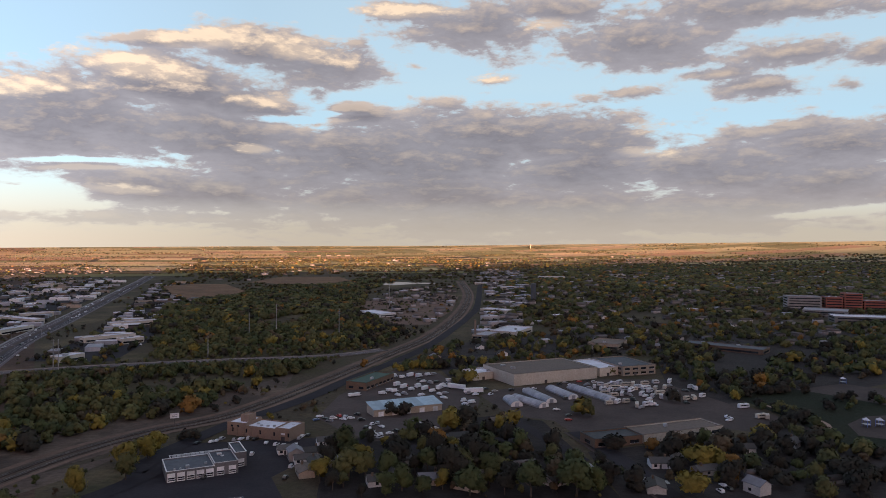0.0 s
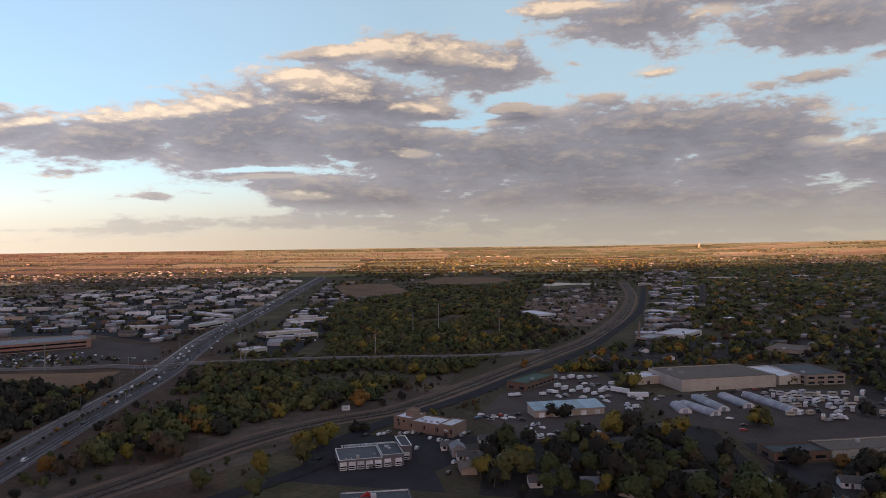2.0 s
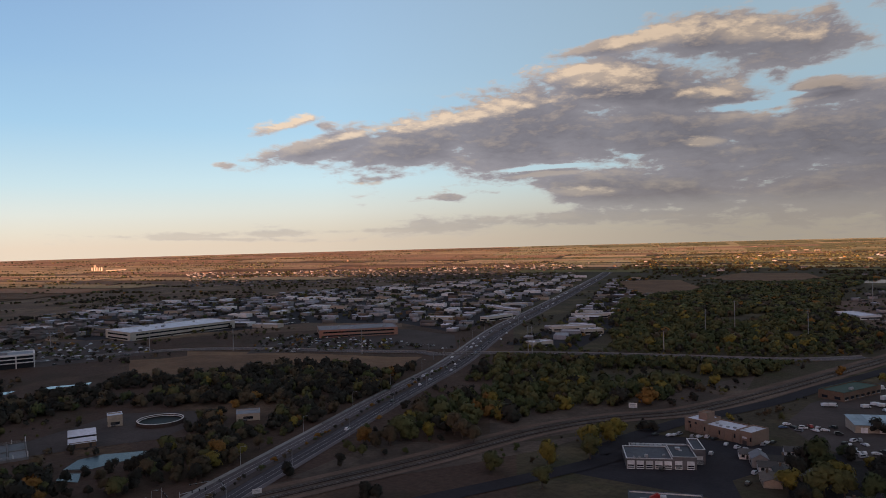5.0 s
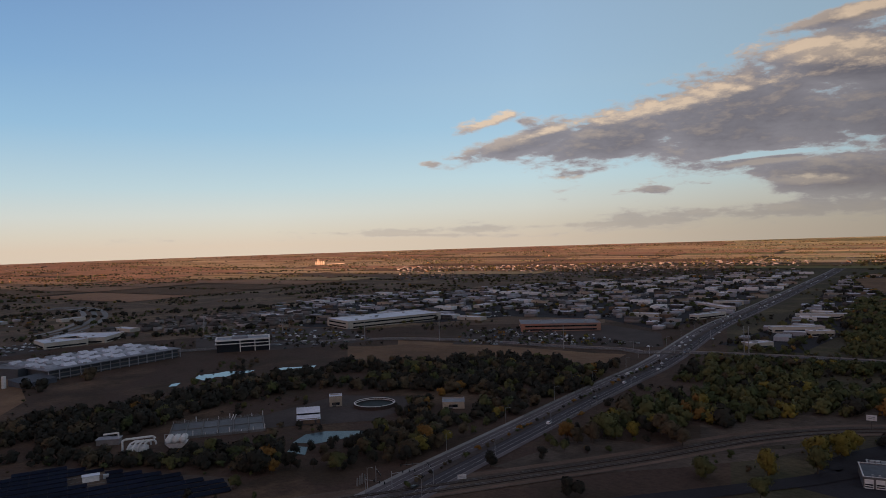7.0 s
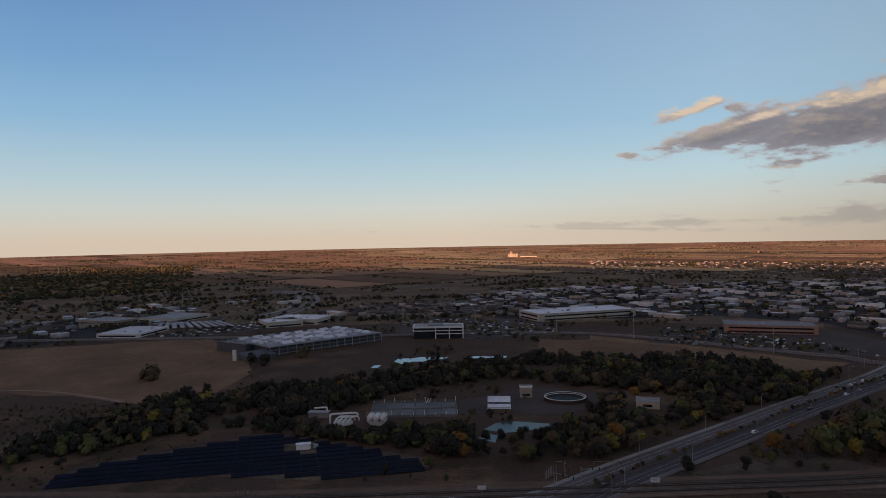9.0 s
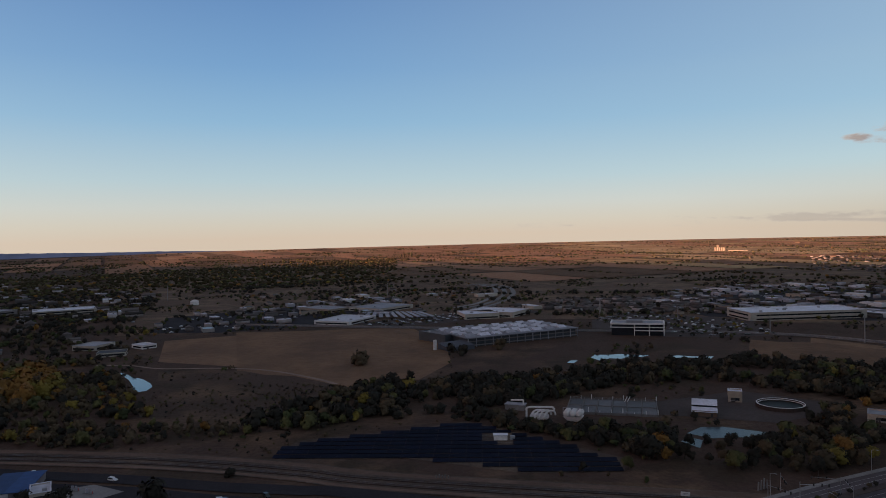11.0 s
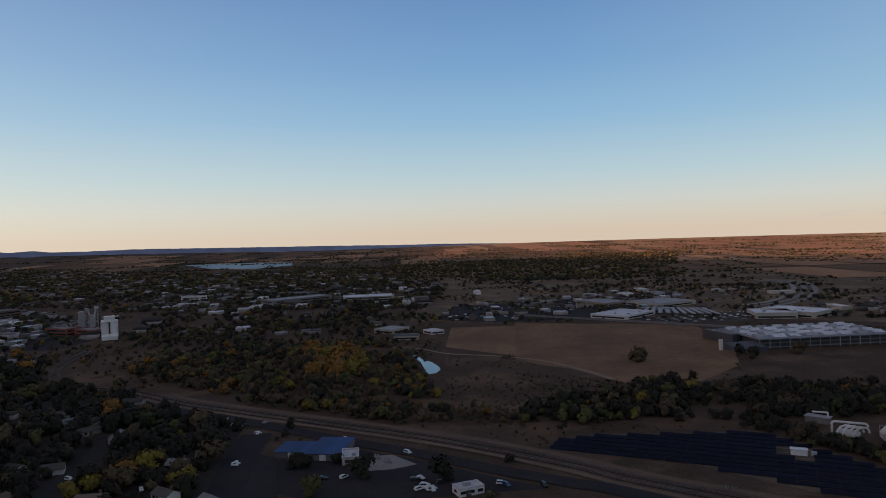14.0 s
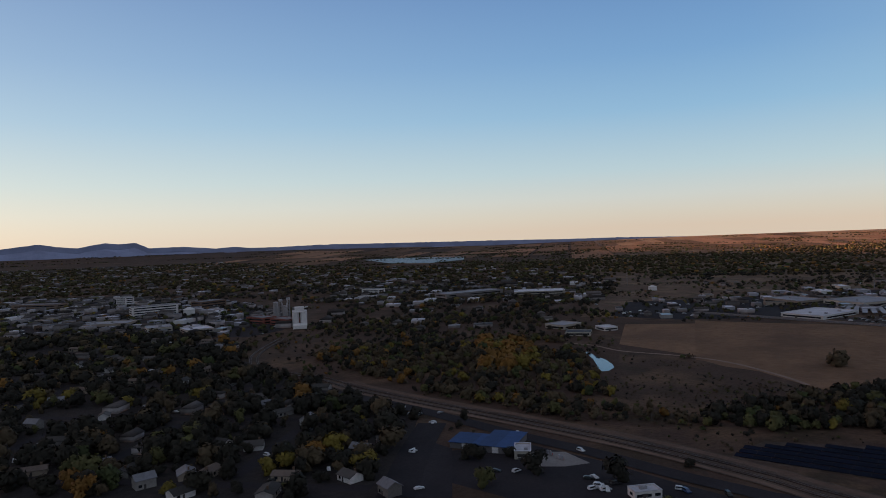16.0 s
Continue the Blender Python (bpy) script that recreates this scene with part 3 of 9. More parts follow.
def ribbon(name, material, line, width, lift, label, category, thick=0.0, off=0.0, mark=True, kind="structure"):
    """A strip along a line: a road, kerb, rail or painted line."""
    line = offset_line(line, off) if off else line
    a, b = offset_line(line, width / 2), offset_line(line, -width / 2)
    if mark:
        take([(p.x, p.y) for p in offset_line(line, width / 2 + 3)] + [(p.x, p.y) for p in offset_line(line, -width / 2 - 3)][::-1])
    bm = bmesh.new()
    prev = None
    for p, q in zip(a, b):
        zp, zq = land(p.x, p.y) + lift, land(q.x, q.y) + lift
        row = [bm.verts.new((p.x, p.y, zp)), bm.verts.new((q.x, q.y, zq))]
        if thick:
            row += [bm.verts.new((q.x, q.y, zq - thick)), bm.verts.new((p.x, p.y, zp - thick))]
        if prev:
            n = len(row)
            for k in range(n if thick else 1):
                bm.faces.new((prev[k], row[k], row[(k + 1) % n], prev[(k + 1) % n]) if thick else (prev[0], prev[1], row[1], row[0]))
        prev = row
    return solid(name, bm, material, label, category, kind=kind)

# ---------------------------------------------------------------- ground, mountains
def build_ground():
    radii = [0, 60, 120, 200, 300, 450, 650, 900, 1200, 1600, 2000] + list(range(2200, 4960, 60)) + [4950]
    n = 240
    verts, tris = [(0, 0, 0)], []
    for r in radii[1:]:
        for i in range(n):
            a = 2 * math.pi * i / n
            x, y = -math.sin(a) * r, math.cos(a) * r
            verts.append((x, y, land(x, y)))
    for i in range(n):
        tris.append((0, 1 + i, 1 + (i + 1) % n))
    for k in range(len(radii) - 2):
        for i in range(n):
            a, b = 1 + k * n + i, 1 + k * n + (i + 1) % n
            tris += [(a, a + n, b), (b, a + n, b + n)]
    me = fast_mesh(np.array(verts), np.array(tris)[:, ::-1], M["ground"])
    # straw-coloured steppe out towards the skyline
    me.materials.append(M["crop_1"])
    far = [k for k, r in enumerate(radii) if r >= 3700][0]
    kind = np.zeros(len(tris), np.int32)
    sector = (np.arange(len(tris)) - n) // 2 % n * 360.0 / n
    kind[(np.arange(len(tris)) >= n + (far - 1) * 2 * n) & ((sector < 104) | (sector > 310))] = 1
    # middle distance to the north-west paler, haze put into its grass colour
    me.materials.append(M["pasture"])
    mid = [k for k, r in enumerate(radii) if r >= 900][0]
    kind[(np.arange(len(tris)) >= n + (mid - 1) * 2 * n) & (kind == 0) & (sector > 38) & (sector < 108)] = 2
    me.materials.append(M["eastgrass"])
    me.materials.append(M["crop_7"])
    east = (sector < 30) | (sector > 310)
    kind[east & (kind == 0)] = 3
    kind[east & (kind == 1)] = 4
    me.polygons.foreach_set("material_index", kind)
    ob = new("ground", me)
    tagged(ob, "flat plain of dry grass and earth", "ground", kind="structure")


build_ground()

# the crest of the hills on the sunset side: bearing, height in degrees
CREST = [(97.0, -0.97), (104.56, -0.8), (108.94, -0.77), (113.43, -0.68), (118.72, -0.6), (124.83, -0.5), (127.75, -0.43), (129.57, -0.44), (131.5, -0.47), (134.0, -0.45), (135.13, -0.31), (136.56, -0.38), (138.8, -0.15), (141.34, -0.14), (141.8, 0.11), (142.25, 0.3), (143.32, 0.24), (144.29, 0.35), (145.18, 0.22), (146.07, 0.06), (147.34, 0.21), (148.45, 0.43), (149.75, 0.3), (150.75, 0.19), (154.0, 0.5), (160.0, 0.9)]


def build_hills():
    """Foothills in three ranks, each a rough ridge with spurs."""
    for rank, (dist, drop, tone) in enumerate(((4930, 0.0, 1.0), (4840, 0.40, 0.8), (4760, 0.62, 0.6))):
        bm = bmesh.new()
        rows = []
        for i in range(0, 420):
            a = 97 + i * 0.15
            e = float(np.interp(a, [c[0] for c in CREST], [c[1] for c in CREST])) - drop * (1 + 0.3 * noise.noise((a * 0.35, rank * 9.0, 0)))
            e += (0.02 if rank == 0 else 0.06) * noise.noise((a * 1.3, rank * 5.0, 2.0)) + 0.02 * noise.noise((a * 4.0, rank * 5.0, 7.0))
            col = []
            for k in range(5):
                f = k / 4
                d = dist - 60 * (1 - f) - 40 * (1 - f) * noise.noise((a * 0.9, f * 2, rank * 3.0))
                top = 110 + dist * math.tan(radians(e))
                base = -25.0
                z = base + (top - base) * f ** 0.8
                col.append(bm.verts.new((-math.sin(radians(a)) * d, math.cos(radians(a)) * d, z)))
            rows.append(col)
        for p, q in zip(rows, rows[1:]):
            for k in range(4):
                bm.faces.new((p[k], q[k], q[k + 1], p[k + 1]))
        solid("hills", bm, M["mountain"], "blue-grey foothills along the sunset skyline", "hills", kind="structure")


build_hills()


def build_shade_ridge():
    """Unseen mountains added behind the town; crest set by where their sunset shadow ends."""
    bm = bmesh.new()
    c, s = math.cos(radians(SUN_YAW)), math.sin(radians(SUN_YAW))
    rows = []
    for i in range(0, 67):
        u = -3900 + i * 130
        crest = float(np.interp(u, (-2600, -300, 1000, 2150, 3000, 3500, 3900, 4700), (790, 697, 664, 574, 472, 442, 452, 440)))
        col = []
        for v, f in ((6200, 0.0), (6700, 0.6), (7000, 1.0), (7400, 0.7), (8200, 0.0)):
            z = f * (crest + 10 * noise.noise((u * 0.002, f, 1.5)) + 6 * noise.noise((u * 0.008, f, 4.5)))
            col.append(bm.verts.new((-s * v + c * u, c * v + s * u, z)))
        rows.append(col)
    for p, q in zip(rows, rows[1:]):
        for k in range(4):
            bm.faces.new((p[k], q[k], q[k + 1], p[k + 1]))
    solid("mountain_range", bm, M["mountain"], "unseen ridge added to shade the town at sunset", "mountains", kind="structure")


build_shade_ridge()

# ---------------------------------------------------------------- lots and fields
lot("parking_lot", M["asphalt"], [(-143.4, 299.9), (-147.8, 334.4), (-141.1, 354.4), (-138, 381.2), (-103, 387.2), (-70, 393.4), (-62.4, 367.2), (-79.2, 327.5), (-67.9, 301)], 0.020, "dark asphalt forecourt round the workshop", "asphalt lot")
lot("parking_lot", M["yardground"], [(-77.8, 437.1), (-73.2, 501), (-39.7, 600.2), (-3.6, 588.5), (26.7, 494.4), (20.3, 439.2), (-3.9, 400.5), (-37.8, 386.3), (-60, 411.3)], 0.026, "asphalt yard with parked trucks", "asphalt lot")
lot("parking_lot", M["yardground"], [(27.2, 503.5), (40.8, 522.9), (125, 563.4), (188.7, 565.1), (194, 507.6), (215.9, 436.5), (179.9, 410), (158.1, 422.1), (87.6, 408.2), (76.6, 402), (68.6, 433.4), (42.1, 446.8)], 0.032, "asphalt storage yard full of campers", "asphalt lot")
lot("parking_lot", M["asphalt"], [(-311.4, -178.7), (-340.2, -144), (-327.4, -101.2), (-312.2, -66.7), (-301.4, -38), (-266.7, -121.8), (-275, -158.6)], 0.038, "dark asphalt forecourt at the fuel pumps", "asphalt lot")
lot("parking_lot", M["concrete"], [(-327.4, -137.3), (-334, -120.3), (-322, -103.7), (-313, -113.1), (-307.2, -127.8)], 0.044, "pale concrete apron at the fuel pumps", "concrete apron")
lot("meadow", M["drygrass"], [(-643.3, 440.5), (-547.2, 483.2), (-428.3, 514.6), (-404.7, 528.9), (-376.1, 458.3), (-452.4, 457.1), (-511.1, 391.2), (-519.1, 355)], 0.050, "dry grass meadow beside the highway", "meadow")
lot("meadow", M["drygrass"], [(-663.2, -179.6), (-801, -209.3), (-840.5, -75), (-840.3, 62.2), (-685.3, 84.9), (-596.2, 78.1), (-529.5, 44.1), (-517, -10.3), (-610.2, -85.3)], 0.056, "broad brown dry grass field", "meadow")
lot("meadow", M["drygrass"], [(-849, -141.1), (-839.7, -62.2), (-824.9, 38.7), (-705.4, 84.2), (-638.5, 80.8), (-562.6, 45.9), (-549.7, -12.9), (-589.6, -98.8)], 0.062, "brown dry field beside the plant", "meadow")
lot("meadow", M["olivegrass"], [(-640.9, -173.7), (-597.6, -93.3), (-513.3, -14.4), (-418.5, -9.1), (-414.6, -83.1), (-501.6, -137)], 0.068, "rough olive meadow with low brush", "meadow")
lot("meadow", M["drygrass"], [(-647.3, 379.0), (-626.0, 396.7), (-611.5, 431.1), (-534.3, 468.8), (-479.0, 419.9), (-492.8, 376.2), (-553.0, 323.3)], 0.053, "dry grass meadow along the cross road", "meadow")
lot("bank", M["railside"], [(-228.2, 364.2), (-232.3, 401.7), (-209.8, 414.4), (-188.2, 441.7), (-171.2, 472.6), (-150.2, 517.9), (-121.9, 580.0), (-115.2, 518.8), (-145.2, 419.6), (-170.3, 365.3), (-190.7, 329.6), (-197.8, 315.7)], 0.095, "grassy bank between river woods and railway", "bank")
lot("meadow", M["drygrass"], [(-494, 1800.2), (-471, 2079.3), (-307.4, 2096.5), (-223.8, 1824.8), (-331, 1701.7)], 0.074, "dry grass clearing in the woods", "meadow")
lot("yard", M["dirt"], [(-153, 1248.8), (-89.2, 1337.9), (7.6, 1457.5), (31.6, 1386.3), (14.8, 1108.1), (-17.1, 921.9), (-61.1, 919.9), (-117.3, 1100.9)], 0.080, "bare earth yard of the works", "yard")
lot("bank", M["olivegrass"], [(-386.6, -148.9), (-390.9, -94.8), (-405.1, -58.1), (-416, -12.4), (-410.7, 33.4), (-381.7, -39.4), (-358.5, -44.6), (-354, -57.1), (-362.2, -88.2)], 0.086, "dry grassy bank along the river woods", "bank")
lot("bank", M["olivegrass"], [(-384.5, -65.3), (-399.4, -38.6), (-408.4, 9.3), (-406.8, 44.5), (-397.2, 9), (-370.4, -35.9), (-335.7, 7.2), (-309.6, 52.3), (-289.5, 123.9), (-280.8, 142.1), (-271.5, 129.1), (-352.7, -60.2)], 0.092, "dry grassy strip beside the solar field", "bank")
lot("bank", M["railside"], [(-251.3, 224.8), (-253.8, 266.2), (-254.6, 295.6), (-209.5, 312.7), (-177.7, 341.3), (-161.3, 365.4), (-170.6, 327.5), (-191.6, 285.6), (-211.8, 252.9)], 0.098, "bare dirt bank between road and railway", "bank")
lot("solar_ground", M["railside"], [(-353.8, -45.5), (-385.9, -33.6), (-396.5, 32.1), (-406.2, 61.6), (-324.8, 124.3), (-306.3, 118.2), (-312, 73.1), (-343.8, 21.9)], 0.104, "bare earth under the solar field", "solar ground")
lot("parking_lot", M["yardground"], [(-572.9, 460.2), (-645.8, 545.4), (-617.5, 602.4), (-547.7, 686.3), (-461.8, 665.3), (-402.5, 583.9), (-480.3, 530.5)], 0.110, "car park in front of the big store", "car park")
lot("parking_lot", M["yardground"], [(-840, 286.1), (-906.1, 358.1), (-820.4, 435.5), (-771.6, 457.5), (-662.4, 421), (-669.9, 355.2), (-686.2, 309.5), (-765.2, 260.5)], 0.116, "car park around the office block", "car park")
lot("parking_lot", M["yardground"], [(-891.8, -7.3), (-957.7, 122.4), (-990.6, 219.9), (-951, 258.3), (-885.7, 153.9), (-839.3, 39.4)], 0.122, "car park of the plant", "car park")
lot("works_yard", M["yardground"], [(-423.3, 126.9), (-445, 137), (-427.4, 188.3), (-444.3, 251.9), (-406.2, 284.2), (-378.7, 269.2), (-366.2, 230.4), (-397.2, 174.7)], 0.128, "bare earth yard of the water works", "works yard")
lot("yard", M["olivegrass"], [(-557.4, -598.6), (-606.4, -604.8), (-664.4, -509.7), (-586.6, -408.6), (-504.6, -414.5), (-465.6, -407.6), (-484.5, -485)], 0.134, "open brown ground by the old railway", "yard")
lot("meadow", M["olivegrass"], [(-658.2, -538.2), (-866.2, -620), (-927.5, -558.1), (-721.9, -467.9)], 0.140, "brown open lots beyond the river", "meadow")
lot("pond", M["water"], [(-617.5, -199.9), (-613.0, -193.8), (-595.7, -181.5), (-582.3, -169.8), (-564.3, -159.2), (-551.0, -154.2), (-536.8, -154.3), (-532.4, -161.0), (-538.0, -165.8), (-554.0, -168.7), (-582.0, -180.4)], 0.146, "still pond reflecting the pale sky", "pond")
lot("river_water", M["water"], [(-589.5, 198.9), (-602.5, 206.8), (-598.1, 217.8), (-600.4, 229.7), (-591.7, 241.4), (-588.7, 251.5), (-580.1, 241.6), (-583.1, 231.8), (-577.1, 220.6), (-581.9, 212.8), (-570.1, 201.4)], 0.152, "narrow ragged sheet of river water", "river")
lot("river_water", M["water"], [(-576.2, 259.5), (-580.9, 273.4), (-572.0, 285.4), (-568.3, 300.2), (-559.8, 292.9), (-567.5, 282.1), (-570.4, 268.4)], 0.158, "narrow strip of river water", "river")
lot("river_water", M["water"], [(-366, 413), (-358.7, 412.5), (-350.4, 413.5), (-349, 421), (-352, 425), (-359, 417.5)], 0.163, "bright patch of river water beside the bridge", "river")
lot("river_water", M["water"], [(-569.8, 171.4), (-579.5, 177.0), (-578.7, 183.9), (-567.3, 176.7)], 0.161, "small pool of river water", "river")
lot("lake", M["lakewater"], [(-2647.5, -1863.6), (-2768.6, -1804.6), (-2838.4, -1456), (-2563.8, -1310.7), (-2339.1, -1346.4), (-2349.4, -1532.5)], 1.664, "distant lake with a dark far shore", "lake")
lot("pond", M["pondwater"], [(-357.2, 172.6), (-366.9, 185.2), (-365.3, 197.0), (-351.2, 213.2), (-341.3, 211.5), (-345.1, 194.7), (-346.0, 181.2)], 0.170, "blue-lined settling pond of uneven outline", "pond")
lot("pond", M["pondwater"], [(-343.8, 162.7), (-350.8, 170.1), (-343.5, 174.7), (-331.7, 167.0)], 0.164, "small blue-lined settling pond", "pond")
lot("pond", M["water"], [(-191.9, 1734.1), (-194.8, 1826.1), (-138.7, 1855.9), (-93.2, 1835.3), (-19.7, 1817.7), (-19.2, 1771.2), (-68.6, 1767.0), (-114.7, 1719.0)], 0.149, "chain of pale ponds behind the woods", "pond")
lot("meadow", M["drygrass"], [(-650.2, 1632.9), (-609.4, 1720.1), (-529.1, 1727.1), (-400.1, 1458.2), (-384.8, 1343.8), (-466.4, 1287.4), (-547.3, 1417.1)], 0.077, "straw-coloured field between highway and woods", "meadow")
lot("lawn", M["lawn"], [(206.3, 507.9), (261.1, 528.5), (314.1, 499.7), (234.7, 372.6), (213.9, 382.5), (219.5, 429.9)], 0.176, "green park lawn with footpaths", "lawn")
lot("play_area", M["yardground"], [(245.9, 427.8), (267.8, 447.4), (283.5, 450.7), (249.4, 396.2), (238.1, 402.9)], 0.182, "sandy ground of the playground", "play area")
lot("play_area", M["yardground"], [(265.4, 528.7), (311.7, 550.7), (333.4, 530.4), (301.1, 478.8), (287.6, 500.8)], 0.188, "bare paved court in the park", "court")
lot("crosswalk_bar", M["paint"], [(89.4, 331.8), (91.2, 331.4), (91.4, 326.4), (89.7, 326.8)], 0.34, "worn white bar of the crosswalk", "road marking")
lot("crosswalk_bar", M["paint"], [(91.3, 330.9), (93, 330.4), (93.2, 325.5), (91.5, 325.9)], 0.34, "worn white bar of the crosswalk", "road marking")
lot("crosswalk_bar", M["paint"], [(93.2, 330), (94.9, 329.5), (95, 324.6), (93.3, 325)], 0.34, "worn white bar of the crosswalk", "road marking")
lot("crosswalk_bar", M["paint"], [(95, 329.1), (96.7, 328.6), (96.9, 323.7), (95.2, 324.1)], 0.34, "worn white bar of the crosswalk", "road marking")
lot("crosswalk_bar", M["paint"], [(96.9, 328.1), (98.6, 327.7), (98.7, 322.8), (97, 323.2)], 0.34, "worn white bar of the crosswalk", "road marking")
lot("crosswalk_bar", M["paint"], [(98.7, 327.2), (100.4, 326.8), (100.5, 321.9), (98.8, 322.4)], 0.34, "worn white bar of the crosswalk", "road marking")
lot("crosswalk_bar", M["paint"], [(100.5, 326.3), (102.2, 325.9), (102.3, 321.1), (100.6, 321.5)], 0.34, "worn white bar of the crosswalk", "road marking")
lot("crosswalk_bar", M["paint"], [(102.3, 325.5), (104, 325), (104, 320.2), (102.4, 320.6)], 0.34, "worn white bar of the crosswalk", "road marking")
lot("parking_lot", M["asphalt"], [(-327.1, -198.6), (-317.7, -175.5), (-257.7, -143.6), (-250.8, -160.3)], 0.242, "dark asphalt between avenue and shop", "asphalt lot")


def far_fields():
    """Ploughed and mown fields on the far plains, in the grid of the farm roads."""
    rng = random.Random(5)
    c, s = math.cos(radians(18.5)), math.sin(radians(18.5))
    for iu in range(-13, 8):
        for iv in range(-10, 30):
            u, v = iu * 430 + rng.uniform(-20, 20), iv * 170
            x, y = c * u - s * v, s * u + c * v
            r, az = math.hypot(x, y), math.degrees(math.atan2(-x, y))
            if not (2250 if not 64 < az < 84 else 1620) < r < 4900 or not -38 < az < 153 or rng.random() < 0.04:
                continue
            if az < 2 and r < 2700 or az > 95 and r < 3200:
                continue
            w, d = 430 * rng.choice((0.9, 0.95, 1.9)), 170 * rng.choice((0.5, 0.9, 0.95))
            if max(math.hypot(c * p - s * q, s * p + c * q) for p in (u, u + w) for q in (v, v + d)) > 4930:
                w, d = w * 0.45, d * 0.45
                if max(math.hypot(c * p - s * q, s * p + c * q) for p in (u, u + w) for q in (v, v + d)) > 4930:
                    continue
            bm = bmesh.new()
            grid = [[None] * 6 for _ in range(6)]
            for a in range(6):
                for b in range(6):
                    p, q = u + w * a / 5, v + d * b / 5
                    X, Y = c * p - s * q, s * p + c * q
                    grid[a][b] = bm.verts.new((X, Y, land(X, Y) + 0.9 + ((iu + 20) * 7 + (iv + 20) * 3) % 11 * 0.07))
            for a in range(5):
                for b in range(5):
                    bm.faces.new((grid[a][b], grid[a + 1][b], grid[a + 1][b + 1], grid[a][b + 1]))
            if r < 2300:
                w, d = 400, 150
                if min(math.hypot(c * p - s * q, s * p + c * q) for p in (u, u + w) for q in (v, v + d)) < 1560:
                    continue
                take([(c * p - s * q, s * p + c * q) for p, q in ((u, v), (u + w, v), (u + w, v + d), (u, v + d))])
            # kinds by bearing and distance put sunlit paleness and shaded dark into crop colour
            k = rng.choice((0, 0, 1, 1, 2, 3, 4, 5) if az < 80 else (0, 1, 2, 5, 5))
            if az > 40:
                k = rng.choice((6, 5, 1, 1) if az < 60 else (1, 5, 3, 0)) if r < 3100 else rng.choice((0, 1, 3, 5, 1, 4) if az < 60 else (0, 3, 3, 5, 0))
            if az > 76 and k in (0, 3):
                k = 5
            if az < 34 and k in (1, 2, 4, 5, 0):
                k = {1: 8, 2: 8, 4: 8, 5: 1, 0: 7}[k]
            if r < 2350 and az > 60:
                k = (6, 5, 6)[(iu + iv) % 3]
            if az > 92:
                k = rng.choice((6, 6, 5))
            solid("field", bm, M["crop_%d" % k], ("straw-coloured stubble field", "brown ploughed field", "olive pasture", "pale mown field", "dark green crop field", "reddish bare field", "dark brown fallow field", "straw-coloured dry field", "olive-brown pasture")[k] + " on the far plain", "field", kind="structure")


far_fields()

# ---------------------------------------------------------------- roads, railway
HIGHWAY = [(-232, 105), (-250.8, 163.3), (-263.3, 199.7), (-273.6, 233.3), (-290.3, 287.5), (-313.7, 362.1), (-332.9, 428), (-361.5, 522.4), (-445.1, 741.3), (-501.1, 931.4), (-635.8, 1371.9), (-872.4, 2122.4), (-1148.6, 2895.5)]
CROSS = [(-923.3, -153.2), (-770.6, 195.9), (-682.4, 404.4), (-600.1, 478), (-475.3, 523.5), (-421.2, 548.1), (-399.7, 543.5), (-362.8, 572.7), (-280.2, 610.9), (-209.2, 635), (-109.5, 665.4), (-58.2, 706.8)]
VINE = [(-408.8, -337.4), (-389.9, -260.5), (-373.8, -211.5), (-354.3, -159.7), (-337.3, -106.9), (-319.8, -63.3), (-309, -29.2), (-288.5, 22.3), (-144.3, 309.4), (-145.4, 336.9), (-142, 367.8), (-134.3, 394.4), (-127.7, 417.4), (-117.8, 437.6), (-92.1, 495.1), (-72.6, 557.9), (-42.5, 642.1), (-13.6, 739.4), (18, 905.3), (38.4, 1027.2), (59.4, 1207.1), (98.3, 1854.2)]
STREET = [(99.4, 303.5), (92.8, 342.6), (84.6, 380.1), (77.7, 408)]
AVENUE = [(-248.5, -165.9), (-306.7, -191), (-356.9, -209.5)]
RAMP = [(-1506, 239.9), (-1480.3, 276.3), (-1387.5, 286.5), (-1255.3, 265), (-1137.9, 225.4), (-1070, 190.6), (-1030.1, 155.4)]
TRAIL = [(-656.3, -230.7), (-649.9, -200.7), (-626.2, -167.8), (-616.3, -117.4), (-596.4, -74.8), (-555.5, -36), (-528.2, -17.4)]
RAILWAY = [(-610.8, -548.6), (-535.5, -510.3), (-487.7, -474), (-454.1, -428.9), (-446.1, -367.4), (-419.7, -304.4), (-398.1, -232.1), (-378, -155.4), (-357.4, -87.1), (-333.5, -31.2), (-306.7, 24), (-230.8, 231.8), (-211.8, 285.8), (-191.2, 356.3), (-165.8, 402.6), (-134.3, 438.7), (-111.4, 492.8), (-84.2, 576.3), (-50.7, 683.2), (-14.8, 803.9), (20, 1011.2), (42.2, 1238.4), (53.1, 1492.2), (47.7, 1900.2)]
TRAIL_B = [(218.6, 476.9), (223.3, 455.2), (232.2, 441), (233.7, 427.5), (227.1, 414.7), (214.5, 407.1)]


